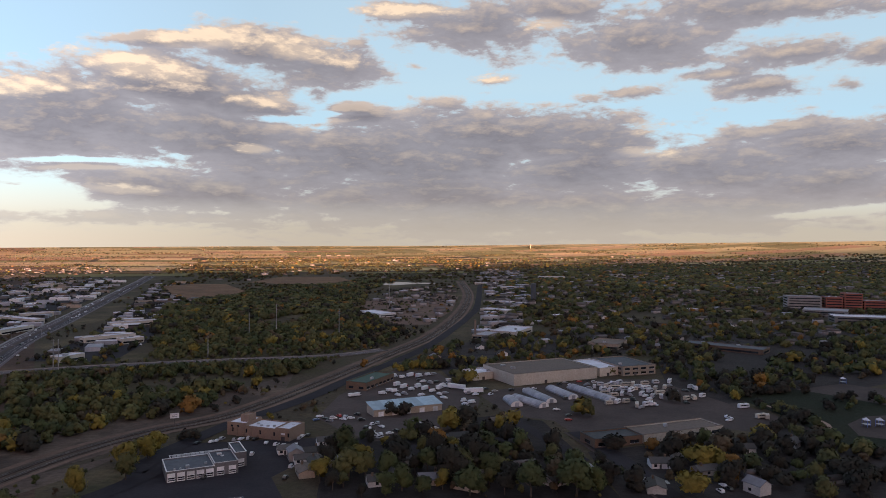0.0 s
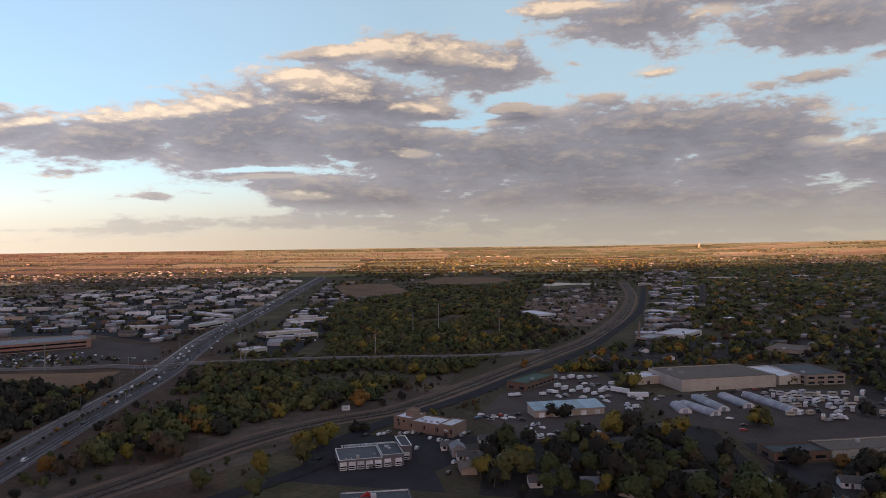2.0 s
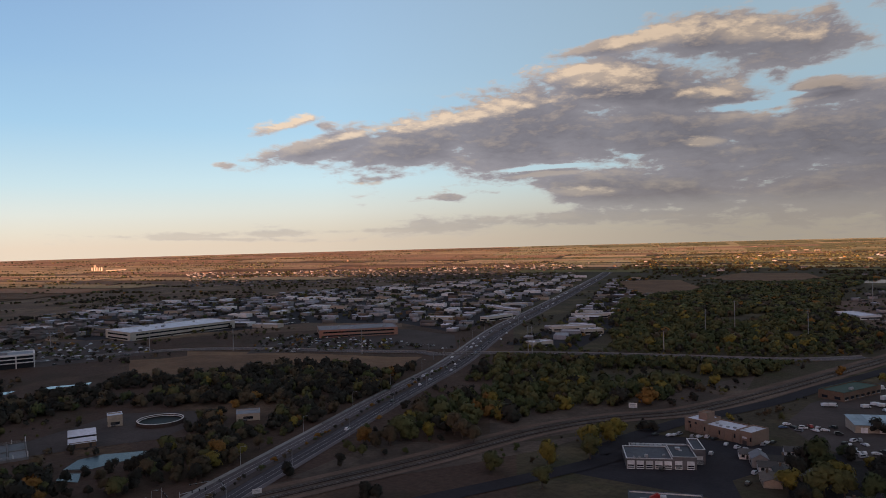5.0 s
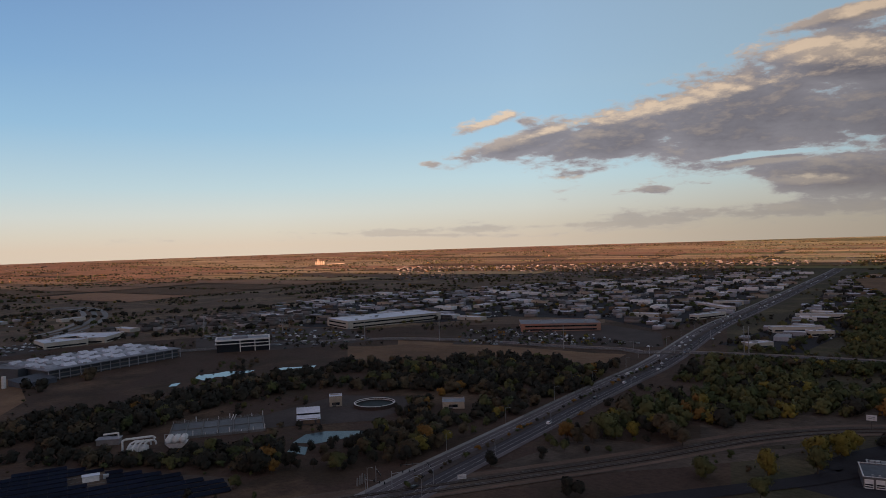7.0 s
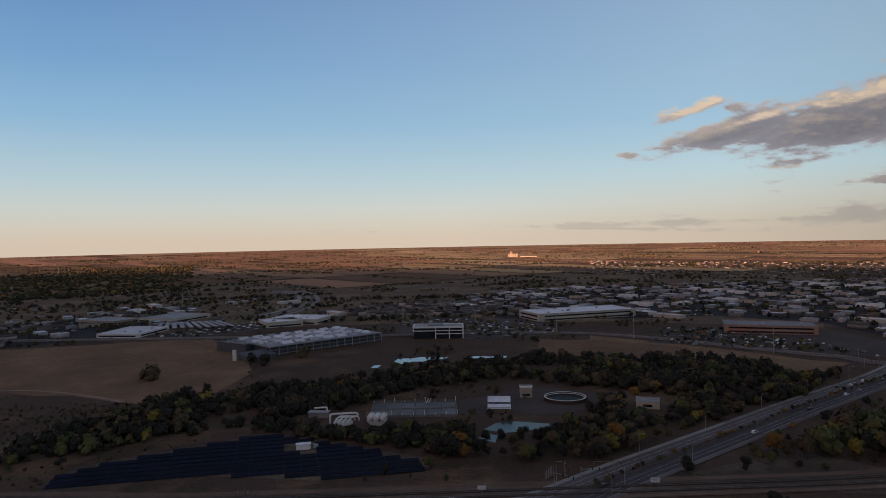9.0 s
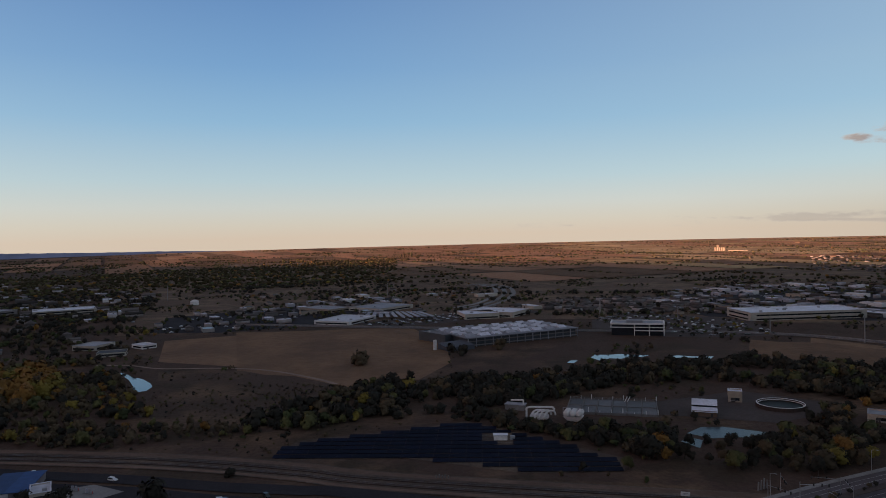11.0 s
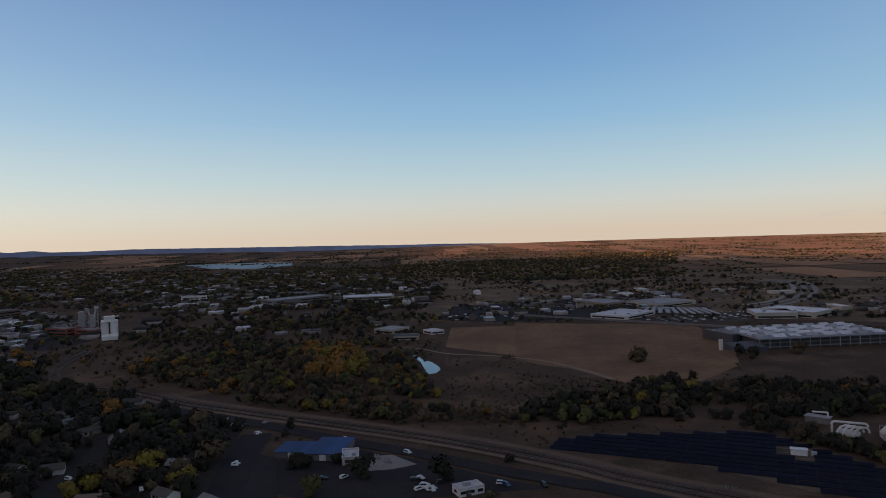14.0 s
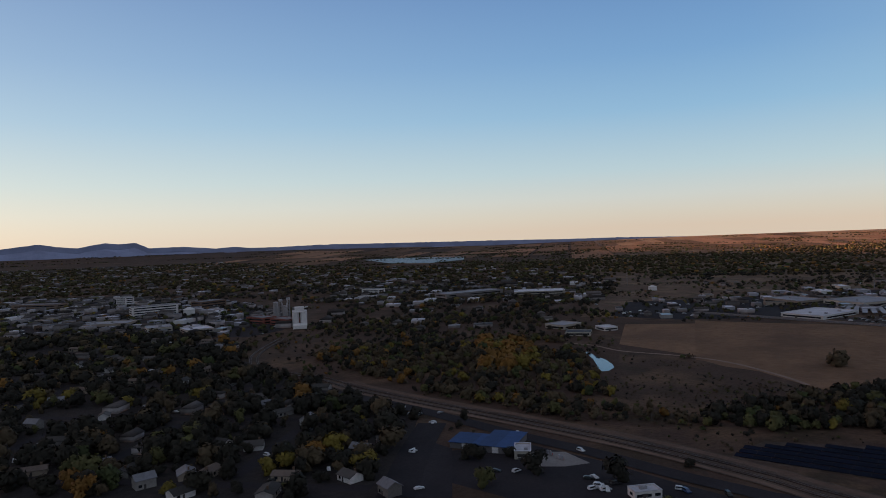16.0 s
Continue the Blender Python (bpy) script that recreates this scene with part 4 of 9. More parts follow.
def build_roads():
    hw = smooth_line(HIGHWAY)
    for off in (7.0, -7.0):
        ribbon("road", M["roadway"] if off > 0 else M["newroad"], hw, 9.4, 0.34, "grey carriageway of the wide highway" if off > 0 else "darker carriageway of the wide highway", "road", off=off)
        for lane in (-1.6, 1.6):
            ribbon("lane_line", M["paint"], hw, 0.2, 0.36, "worn white lane line", "road marking", off=off + lane, mark=False)
    ribbon("median", M["yardground"], hw, 4.2, 0.44, "pale median strip of the highway", "median", thick=0.2)
    for off in (12.0, -12.0):
        ribbon("kerb", M["concrete"], hw, 0.3, 0.44, "concrete kerb of the highway", "kerb", thick=0.2, off=off)
    for off in (13.5, -13.5):
        ribbon("pavement", M["concrete"] if off > 0 else M["roadway"], hw, 2.6, 0.33, "concrete footpath beside the highway", "pavement", off=off)
    cr = smooth_line(CROSS)
    ribbon("road", M["roadway"], cr, 12, 0.32, "grey cross road on a low bank", "road")
    ribbon("lane_line", M["paint"], cr, 0.22, 0.35, "yellowed centre line", "road marking", mark=False)
    for off in (6.8, -6.8):
        ribbon("guard_rail", M["concrete"], cr, 0.35, 1.15, "low pale parapet along the cross road", "guard rail", thick=0.9, off=off, mark=False)
    vn = smooth_line(VINE)
    ribbon("road", M["asphalt"], vn, 11, 0.31, "dark asphalt street beside the railway", "road")
    ribbon("road", M["asphalt"], smooth_line(STREET), 11, 0.30, "dark asphalt street with parked cars", "road")
    ribbon("pavement", M["yardground"], smooth_line(STREET), 1.6, 0.33, "pale footpath along the street", "pavement", off=7.2)
    ribbon("road", M["asphalt"], smooth_line(AVENUE), 17, 0.29, "broad dark asphalt avenue", "road")
    rp = smooth_line(RAMP)
    for off in (-16, 0, 16):
        ribbon("road", M["concrete"], rp, 8.5, 0.3, "curving carriageway of the far junction", "road", off=off)
    ribbon("path", M["palepath"], smooth_line(TRAIL), 3.6, 0.28, "pale gravel path across the field", "path")
    ribbon("path", M["palepath"], smooth_line(TRAIL_B), 2.6, 0.28, "pale footpath through the park", "path")
    ln = smooth_line(RAILWAY, 6.0)
    by_mill, open_line = [p for p in ln if p.y < -330], [p for p in ln if p.y > -337]
    ribbon("railway_bed", M["railside"], open_line, 24, 0.27, "wide earthen bed of the railway", "railway bed", off=1.0)
    ribbon("railway_bed", M["olivegrass"], by_mill, 12, 0.26, "overgrown bed of the railway beside the mill", "railway bed")
    ribbon("service_track", M["dirt"], open_line, 4.4, 0.29, "pale gravel track beside the rails", "track", off=9.5, mark=False)
    ribbon("service_track", M["dirt"], open_line, 3.0, 0.29, "pale gravel verge beside the rails", "track", off=-8.5, mark=False)
    for track in (-3.6, 2.8):
        ribbon("track_bed", M["gravel"], ln, 3.0, 0.5, "raised gravel under the track", "track bed", off=track, thick=0.25, mark=False)
        for gauge in (-0.72, 0.72):
            ribbon("rail", M["steel"], ln, 0.16, 0.68, "rusty steel rail", "rail", thick=0.2, off=track + gauge, mark=False)


build_roads()

# ---------------------------------------------------------------- buildings
def block(x, y, rz, w, d, h, name, label, category, wall, roof, cols, units, group="", plain=False):
    """A flat-roofed building: front along its x axis, from its front left corner."""
    footprint(x, y, rz, w, d)
    th = thing(name, label, category, group, pose(x, y, 0, 0, 0, rz))
    t, rim = 0.4, 0.6
    bm = bmesh.new()
    box(bm, 0, w, 0, t, 0, h)
    box(bm, 0, w, d - t, d, 0, h)
    box(bm, 0, t, t, d - t, 0, h)
    box(bm, w - t, w, t, d - t, 0, h)
    part("wall", bm, wall, th)
    bm = bmesh.new()
    box(bm, t, w - t, t, d - t, h - rim - 0.3, h - rim)
    part("roof", bm, roof, th)
    bm = bmesh.new() if not plain else None
    for a in () if plain else ((-0.12, w + 0.12, -0.12, t + 0.06), (-0.12, w + 0.12, d - t - 0.06, d + 0.12)):
        box(bm, *a, h, h + 0.18)
    for a in () if plain else ((-0.12, t + 0.06), (w - t - 0.06, w + 0.12)):
        box(bm, *a, t + 0.06, d - t - 0.06, h, h + 0.18)
    if not plain:
        part("coping", bm, roof, th)
    floors = max(1, int(h / 3.9))
    if cols and not plain:
        far = math.hypot(x, y) > 640 or plain
        ww = w * 0.9 if far else min(w / cols * 0.62, 5.5)
        for f in range(floors):
            z = 1.1 + f * (h - 0.8) / floors
            wh = min(1.7, (h - 1) / floors * 0.5)
            pane = shared_box("pane", ww, 0.16, wh, M["glass"])
            if far:
                # a long band of windows, divided by its piers
                part("window_band", pane, None, th, at=pose(w / 2, -0.03, z))
                for u in () if plain else (-0.03, w + 0.03):
                    part("window_band", shared_box("side_pane", d * 0.8, 0.16, wh, M["glass"]), None, th, at=pose(u, d / 2, z, 0, 0, 90))
                continue
            sill = shared_box("sill", ww + 0.3, 0.26, 0.14, M["frame"])
            for i in range(cols):
                u = w * (i + 0.5) / cols
                pn = part("window", pane, None, th, at=pose(u, -0.03, z))
                if not plain:
                    part("sill", sill, None, pn, at=pose(0, -0.02, -0.15))
            sides = 0 if plain else max(1, min(4, int(d / w * cols)))
            for i in range(sides):
                v = d * (i + 0.5) / sides
                for u in (-0.03, w + 0.03):
                    part("window", pane, None, th, at=pose(u, v, z, 0, 0, 90))
    part("door", shared_box("door", 2.4, 0.2, 2.5, M["darkdoor"]), None, th, "dark glazed entrance door", at=pose(w * 0.37, -0.05, 0))
    rng = random.Random(int(abs(x * 7 + y * 3)))
    for k in range(units):
        uw, ud, uh = rng.uniform(1.6, 4.2), rng.uniform(1.4, 3.2), rng.uniform(0.9, 1.9)
        bm = bmesh.new()
        box(bm, -uw / 2, uw / 2, -ud / 2, ud / 2, 0, uh)
        box(bm, -uw / 2 + 0.2, uw / 2 - 0.2, -ud / 2 + 0.2, ud / 2 - 0.2, uh, uh + 0.2)
        part("rooftop_unit", bm, M["unit"], th, "grey metal air unit", at=pose(rng.uniform(0.12, 0.88) * w, rng.uniform(0.15, 0.85) * d, h - rim))
    return th


def shed(x, y, rz, w, d, h, name, label, category, wall, roof, slope=0.14):
    """A long shed under one sloping sheet-metal roof, low towards the front."""
    footprint(x, y, rz, w, d)
    th = thing(name, label, category, "", pose(x, y, 0, 0, 0, rz))
    back = h + d * slope
    bm = bmesh.new()
    vs = [bm.verts.new(p) for p in ((0, 0, 0), (w, 0, 0), (w, d, 0), (0, d, 0), (0, 0, h), (w, 0, h), (w, d, back), (0, d, back))]
    for f in ((3, 2, 1, 0), (4, 5, 6, 7), (0, 1, 5, 4), (1, 2, 6, 5), (2, 3, 7, 6), (3, 0, 4, 7)):
        bm.faces.new([vs[i] for i in f])
    part("wall", bm, wall, th)
    n = max(3, int(w / 4))
    for i in range(n):
        bm = bmesh.new()
        a, b = w * i / n + 0.03 - (0.6 if i == 0 else 0), w * (i + 1) / n - 0.03 + (0.6 if i == n - 1 else 0)
        lo, hi = (-0.8, h + 0.05 - 0.8 * slope), (d + 0.6, back + 0.05 + 0.6 * slope)
        vs = [bm.verts.new((u, v, z + dz)) for dz in (0, 0.14) for u in (a, b) for v, z in (lo, hi)]
        for f in ((0, 1, 3, 2), (4, 6, 7, 5), (0, 4, 5, 1), (2, 3, 7, 6), (0, 2, 6, 4), (1, 5, 7, 3)):
            bm.faces.new([vs[i] for i in f])
        part("roof_sheet", bm, roof, th)
    for i in range(max(1, int(w / 9))):
        part("door", shared_box("shutter", 3.4, 0.16, 3.0, M["door"]), None, th, "pale roller door", at=pose(w * (i + 0.5) / max(1, int(w / 9)), -0.06, 0))
    return th


def workshop(x, y, rz, w, d, h):
    """The workshop with a row of white roller doors and a raised bay."""
    footprint(x, y, rz, w + 6, d + 8)
    th = thing("workshop", "workshop with seven white roller doors and dark flat roofs", "workshop", "", pose(x, y, 0, 0, 0, rz))
    for u0, u1, v0, v1, top, nm in ((0, w * 0.66, 0, d, h, "left"), (w * 0.66, w, 0.6, d, h + 0.9, "middle"), (w, w + 5.5, 9, d + 7, h + 2.2, "bay"), (4, w, d + 0.05, d + 9, h - 1.2, "rear")):
        bm = bmesh.new()
        box(bm, u0 + 0.02, u1 - 0.02, v0, v0 + 0.35, 0, top)
        box(bm, u0 + 0.02, u1 - 0.02, v1 - 0.35, v1, 0, top)
        box(bm, u0 + 0.02, u0 + 0.35, v0 + 0.35, v1 - 0.35, 0, top)
        box(bm, u1 - 0.35, u1 - 0.02, v0 + 0.35, v1 - 0.35, 0, top)
        wl = part("wall", bm, M["workshopwall"], th)
        bm = bmesh.new()
        box(bm, u0 + 0.35, u1 - 0.35, v0 + 0.35, v1 - 0.35, top - 0.7, top - 0.4)
        part("roof", bm, M["darkroof"], th)
        bm = bmesh.new()
        for a in ((u0 - 0.1, u1 + 0.1, v0 - 0.1, v0 + 0.42), (u0 - 0.1, u1 + 0.1, v1 - 0.42, v1 + 0.1), (u0 - 0.1, u0 + 0.42, v0 + 0.42, v1 - 0.42), (u1 - 0.42, u1 + 0.1, v0 + 0.42, v1 - 0.42)):
            box(bm, *a, top, top + 0.16)
        part("coping", bm, M["frame"], th)
    def roller(u, v):
        dr = part("roller_door", shared_box("roller", 3.3, 0.18, 3.9, M["door"]), None, th, "white roller door with a dark glazed band", at=pose(u, v - 0.06, 0))
        part("glazing", shared_box("glaze", 3.0, 0.06, 0.6, M["glass"]), None, dr, at=pose(0, -0.1, 1.4))
        part("glazing", shared_box("glaze", 3.0, 0.06, 0.5, M["glass"]), None, dr, at=pose(0, -0.1, 0.5))
    for i in range(5):
        roller(w * 0.66 * (i + 0.5) / 5, 0)
    for i in range(2):
        roller(w * 0.66 + w * 0.34 * (i + 0.5) / 2, 0.6)
    roller(w + 2.75, 9)
    rng = random.Random(3)
    for i in range(12):
        part("rooftop_unit", shared_box("hvac", 1.7, 1.5, 1.1, M["unit"]), None, th, at=pose(6 + i * (w - 8) / 11, d + 2.5 + rng.uniform(-0.3, 0.3), h - 1.6))
        part("rooftop_unit", shared_box("hvac", 1.7, 1.5, 1.1, M["unit"]), None, th, at=pose(6 + i * (w - 8) / 11, d + 5.5 + rng.uniform(-0.3, 0.3), h - 1.6))
    for u, v, s in ((w * 0.3, 4, 1.6), (w * 0.56, 6, 1.2), (w * 0.8, 15, 2.2), (w * 0.83, 12.5, 1.5), (w * 0.12, 3, 0.8), (w * 0.2, 3.2, 0.8)):
        part("rooftop_unit", shared_box("hvac", s, s, s * 0.8, M["unit"]), None, th, at=pose(u, v, h - 0.45))


def hollow(bm, x0, x1, y0, y1, z0, z1, t=0.4):
    """Four walls without a top."""
    box(bm, x0, x1, y0, y0 + t, z0, z1)
    box(bm, x0, x1, y1 - t, y1, z0, z1)
    box(bm, x0, x0 + t, y0 + t, y1 - t, z0, z1)
    box(bm, x1 - t, x1, y0 + t, y1 - t, z0, z1)


def brick_hall(x, y, rz, w, d, h):
    """The tan brick building with a stubby corner tower, buttresses and narrow windows."""
    footprint(x, y, rz, w, d)
    th = thing("brick_building", "tan brick building with a corner tower and pale roofs", "building", "", pose(x, y, 0, 0, 0, rz))
    for a, b, top in ((0, w * 0.3, h), (w * 0.3, w * 0.78, h - 1.2), (w * 0.78, w, h - 0.5)):
        bm = bmesh.new()
        hollow(bm, a + 0.02, b - 0.02, 0, d, 0, top)
        part("wall", bm, M["tanbrick"], th)
        bm = bmesh.new()
        box(bm, a + 0.4, b - 0.4, 0.4, d - 0.4, top - 0.9, top - 0.6)
        part("roof", bm, M["whiteroof"], th, "pale weathered flat roof")
    bm = bmesh.new()
    hollow(bm, w * 0.14, w * 0.27, d * 0.3, d * 0.75, h - 0.6, h + 3.4)
    box(bm, w * 0.14 + 0.4, w * 0.27 - 0.4, d * 0.3 + 0.4, d * 0.75 - 0.4, h + 2.6, h + 2.9)
    part("tower", bm, M["tanbrick"], th)
    for i in range(9):
        u = w * (i + 0.5) / 9
        part("buttress", shared_box("buttress", 0.7, 0.5, h - 2.2, M["tanbrick"]), None, th, at=pose(u, -0.22, 0))
        if i % 2 == 0:
            part("window", shared_box("slot", 0.9, 0.14, 2.2, M["glass"]), None, th, at=pose(u + 1.6, -0.04, 2.2))
    for u in (w * 0.08, w * 0.18):
        part("window", shared_box("square_pane", 1.4, 0.14, 1.1, M["glass"]), None, th, at=pose(u, -0.04, h - 2.6))
    part("door", shared_box("white_door", 2.6, 0.16, 1.0, M["door"]), None, th, "white sign panel", at=pose(w * 0.9, -0.05, 3.2))
    part("door", shared_box("white_door", 2.2, 0.16, 2.2, M["darkdoor"]), None, th, "dark entrance door", at=pose(w * 0.9, -0.05, 0))
    rng = random.Random(4)
    for k in range(6):
        part("rooftop_unit", shared_box("hvac", 1.4, 1.2, 0.9, M["unit"]), None, th, at=pose(w * rng.uniform(0.35, 0.95), d * rng.uniform(0.2, 0.8), h - 1.9))


def banded_office(x, y, rz, w, d, h):
    """The office block: dark glass between white bands, with a recessed ground floor."""
    footprint(x, y, rz, w, d)
    th = thing("office_block", "dark glass office block with bold white bands", "office", "", pose(x, y, 0, 0, 0, rz))
    bm = bmesh.new()
    box(bm, 1.5, w - 1.5, 1.5, d - 1.5, 0, h - 0.8)
    part("glass_core", bm, M["glass"], th)
    for z0, z1, a, b in ((h - 1.6, h, 0, w), (h - 4.8, h - 4.0, w * 0.45, w), (h - 8.2, h - 7.4, w * 0.45, w), (h - 5.0, h - 4.2, 0, w * 0.445)):
        bm = bmesh.new()
        hollow(bm, a, b, 0, d, z0, z1, 1.6)
        part("band", bm, M["whitewall"], th, "white spandrel band")
    bm = bmesh.new()
    box(bm, 0.4, w - 0.4, 0.4, d - 0.4, h - 1.0, h - 0.7)
    part("roof", bm, M["paleroof"], th)
    for u in (w * 0.45, w * 0.72, w - 0.8):
        part("column", shared_box("office_col", 0.9, 0.9, h - 1.6, M["whitewall"]), None, th, at=pose(u, 0.5, 0))
    bm = bmesh.new()
    box(bm, w * 0.3, w * 0.6, d * 0.3, d * 0.7, h - 0.7, h + 1.6)
    part("plant_room", bm, M["greywall"], th)


def plant(x, y, rz, w, d, h):
    """The large works: colonnaded front, and rows of pale skylight ridges on a wide roof."""
    footprint(x, y, rz, w, d)
    th = thing("plant", "large grey works with rows of pale skylights", "factory", "", pose(x, y, 0, 0, 0, rz))
    bm = bmesh.new()
    box(bm, 2, w - 2, 3, d, 0, h - 0.8)
    part("wall", bm, M["darkwall"], th)
    bm = bmesh.new()
    box(bm, 0, w, 0, d + 0.5, h - 0.78, h)
    part("roof", bm, M["greyroof"], th)
    for i in range(15):
        part("column", shared_box("plant_col", 0.6, 0.6, h - 0.8, M["greywall"]), None, th, at=pose(1 + (w - 2) * i / 14, 0.6, 0))
    for z in (0.9, 4.6):
        bm = bmesh.new()
        box(bm, 1, w - 1, 2.2, 3.0, z, z + 0.9)
        part("spandrel", bm, M["concrete"], th)
    rng = random.Random(12)
    for r in range(5):
        for i in range(8):
            bm = bmesh.new()
            L, W = w * 0.085 * rng.uniform(0.8, 1.1), d * 0.1
            vs = [bm.verts.new(q) for q in ((0, 0, 0), (L, 0, 0), (L, W, 0), (0, W, 0), (0, W * 0.75, 2.2), (L, W * 0.75, 2.2))]
            for f in ((0, 1, 5, 4), (2, 3, 4, 5), (0, 4, 3), (1, 2, 5), (3, 2, 1, 0)):
                bm.faces.new([vs[k] for k in f])
            part("skylight", bm, M["whiteroof"] if (r + i) % 3 else M["paleroof"], th, at=pose(w * (0.03 + 0.12 * i), d * (0.12 + 0.18 * r) + rng.uniform(-1, 1), h))
    for i in range(10):
        part("rooftop_unit", shared_box("hvac", 2.4, 2.0, 1.5, M["unit"]), None, th, at=pose(rng.uniform(0.05, 0.95) * w, rng.uniform(0.05, 0.95) * d, h))
    # low dark wing and a steel vessel at the near end
    bm = bmesh.new()
    vs = [bm.verts.new(q) for q in ((-26, -10, 0), (2, -10, 0), (2, 12, 0), (-26, 12, 0), (-26, -10, 3.2), (2, -10, 4.2), (2, 12, 6.4), (-26, 12, 5.4))]
    for f in ((3, 2, 1, 0), (4, 5, 6, 7), (0, 1, 5, 4), (1, 2, 6, 5), (2, 3, 7, 6), (3, 0, 4, 7)):
        bm.faces.new([vs[k] for k in f])
    part("wing", bm, M["darkroof"], th, "low dark-roofed wing")
    bm = bmesh.new()
    rod(bm, (-32, 6, 0), (-32, 6, 9.5), 1.7, 1.7, 14)
    part("vessel", bm, M["whitewall"], th, "upright white vessel")


workshop(-124.7, 319.1, 26.6, 32.0, 20.4, 4.9, )
brick_hall(-121.5, 399.2, -19.7, 40.5, 16.0, 7.4, )
block(-55.5, 515.5, 66.5, 43.7, 17.0, 6.0, "depot", "brown brick depot with a dark green roof and pale doors", "building", M["brownbrick"], M["greenroof"], 7, 1)
shed(-42.4, 439.6, 24.6, 46.4, 14.0, 4.5, "long_shed", "long shed with a pale blue metal roof", "shed", M["tanwall"], M["bluemetal"])
block(54.5, 535.5, 25.3, 77.6, 49.2, 9.0, "warehouse", "large cream warehouse with a flat brown roof", "warehouse", M["cream"], M["brownroof"], 0, 2)
block(128.4, 574.7, 28.4, 23.0, 40.0, 7.0, "warehouse", "low warehouse wing with a white roof", "warehouse", M["cream"], M["whiteroof"], 0, 0)
block(147.9, 577.4, 21.0, 31.9, 45.5, 8.0, "warehouse", "tan warehouse with a dark blue roof", "warehouse", M["tanwall"], M["darkroof"], 4, 1)
block(24.6, 555.0, 30.1, 25.3, 18.0, 6.0, "warehouse", "small cream annex with a white roof", "warehouse", M["cream"], M["whiteroof"], 0, 1)
block(81.4, 375.3, 18.4, 29.4, 15.8, 5.0, "store_building", "dark tar-roofed building with pale patches", "building", M["brownbrick"], M["tarroof"], 3, 0)
block(110.2, 384.6, 22.3, 55.6, 18.0, 5.0, "store_building", "long building with a brown flat roof", "building", M["cream"], M["brownroof"], 5, 1)
block(149.7, 728.7, -28.5, 31.0, 38.6, 6.0, "office_building", "low office building with a brown roof", "office", M["tanwall"], M["brownroof"], 6, 1)
block(249.5, 739.4, -39.1, 80.8, 25.0, 5.0, "school_building", "long low dark-roofed school building", "school", M["brownbrick"], M["darkroof"], 8, 2)
block(559.9, 1148.0, -14.0, 50.4, 34.0, 22.3, "office_block", "grey concrete block of the brick complex", "building", M["concrete"], M["greyroof"], 4, 2)
block(614.9, 1134.8, -14.0, 24.7, 26.0, 22.3, "brick_building", "red brick block of several storeys", "building", M["redbrick"], M["greyroof"], 4, 2)
block(641.5, 1128.4, -14.0, 25.7, 26.0, 28.7, "brick_building", "tall red brick stair block", "building", M["redbrick"], M["greyroof"], 4, 2)
block(669.0, 1121.8, -14.0, 31.2, 26.0, 17.7, "brick_building", "red brick wing of several storeys", "building", M["redbrick"], M["greyroof"], 4, 2)
block(702.0, 1113.9, -14.0, 64.1, 26.0, 11.3, "brick_building", "low red brick wing with a flat roof", "building", M["redbrick"], M["greyroof"], 4, 2)
block(541.2, 1063.9, -31.4, 59.1, 45.0, 9.0, "parking_deck", "pale concrete parking deck", "car park", M["concrete"], M["paleroof"], 9, 0)
block(538.0, 969.1, -14.7, 70.0, 35.0, 9.0, "parking_deck", "pale concrete low building", "building", M["concrete"], M["whiteroof"], 9, 0)
block(55.7, 820.4, -25.8, 31.9, 56.8, 6.0, "warehouse", "white-roofed warehouse near the chimney", "warehouse", M["cream"], M["whiteroof"], 2, 1)
block(32.9, 792.6, -27.8, 18.7, 35.7, 5.0, "works_building", "low tan works building", "building", M["tanwall"], M["paleroof"], 2, 0)
block(-103.4, 265.9, 21.3, 28.9, 15.0, 4.5, "shop", "low shop with a dark roof and a white front", "shop", M["whitewall"], M["darkroof"], 6, 2)
block(-359.3, 279.2, 51.1, 14.2, 13.1, 4.5, "pump_house", "small tan pump house with a flat roof", "building", M["tanwall"], M["paleroof"], 1, 0)
block(-587.7, 575.3, 48.4, 91.2, 46.7, 9.0, "store_building", "big store with a red front band", "store", M["redband"], M["greyroof"], 3, 6)
block(-773.1, 454.5, 86.9, 142.2, 58.9, 10.0, "store_building", "very large store with a bright white roof", "store", M["cream"], M["whiteroof"], 4, 6)
banded_office(-711.6, 261.5, 66.8, 54.9, 28.0, 13.0, )
plant(-669.8, 104.0, 109.8, 132.5, 76.0, 9.0, )
block(-734.3, 62.8, 32.6, 42.7, 30.0, 9.0, "plant", "dark cladded end block of the plant", "factory", M["darkwall"], M["greyroof"], 0, 3)
block(-1066.4, -85.2, 46.7, 63.2, 45.2, 5.5, "hall", "tan metal hall with a pale roof", "hall", M["tanwall"], M["paleroof"], 1, 1)
block(-1050.1, -12.5, 46.4, 61.2, 74.6, 5.5, "hall", "white metal hall with a pale roof", "hall", M["cream"], M["paleroof"], 1, 1)
block(-901.2, -54.5, 59.6, 50.4, 70.0, 4.6, "hall", "white works hall with a flat roof", "hall", M["whitewall"], M["whiteroof"], 3, 3)
block(-889.0, 135.6, 94.9, 45.6, 43.9, 7.0, "hall", "white-roofed hall beyond the plant", "hall", M["cream"], M["whiteroof"], 2, 2)
block(-934.1, 143.8, 51.9, 69.0, 51.6, 7.0, "hall", "long service hall with a white roof", "hall", M["cream"], M["whiteroof"], 2, 2)
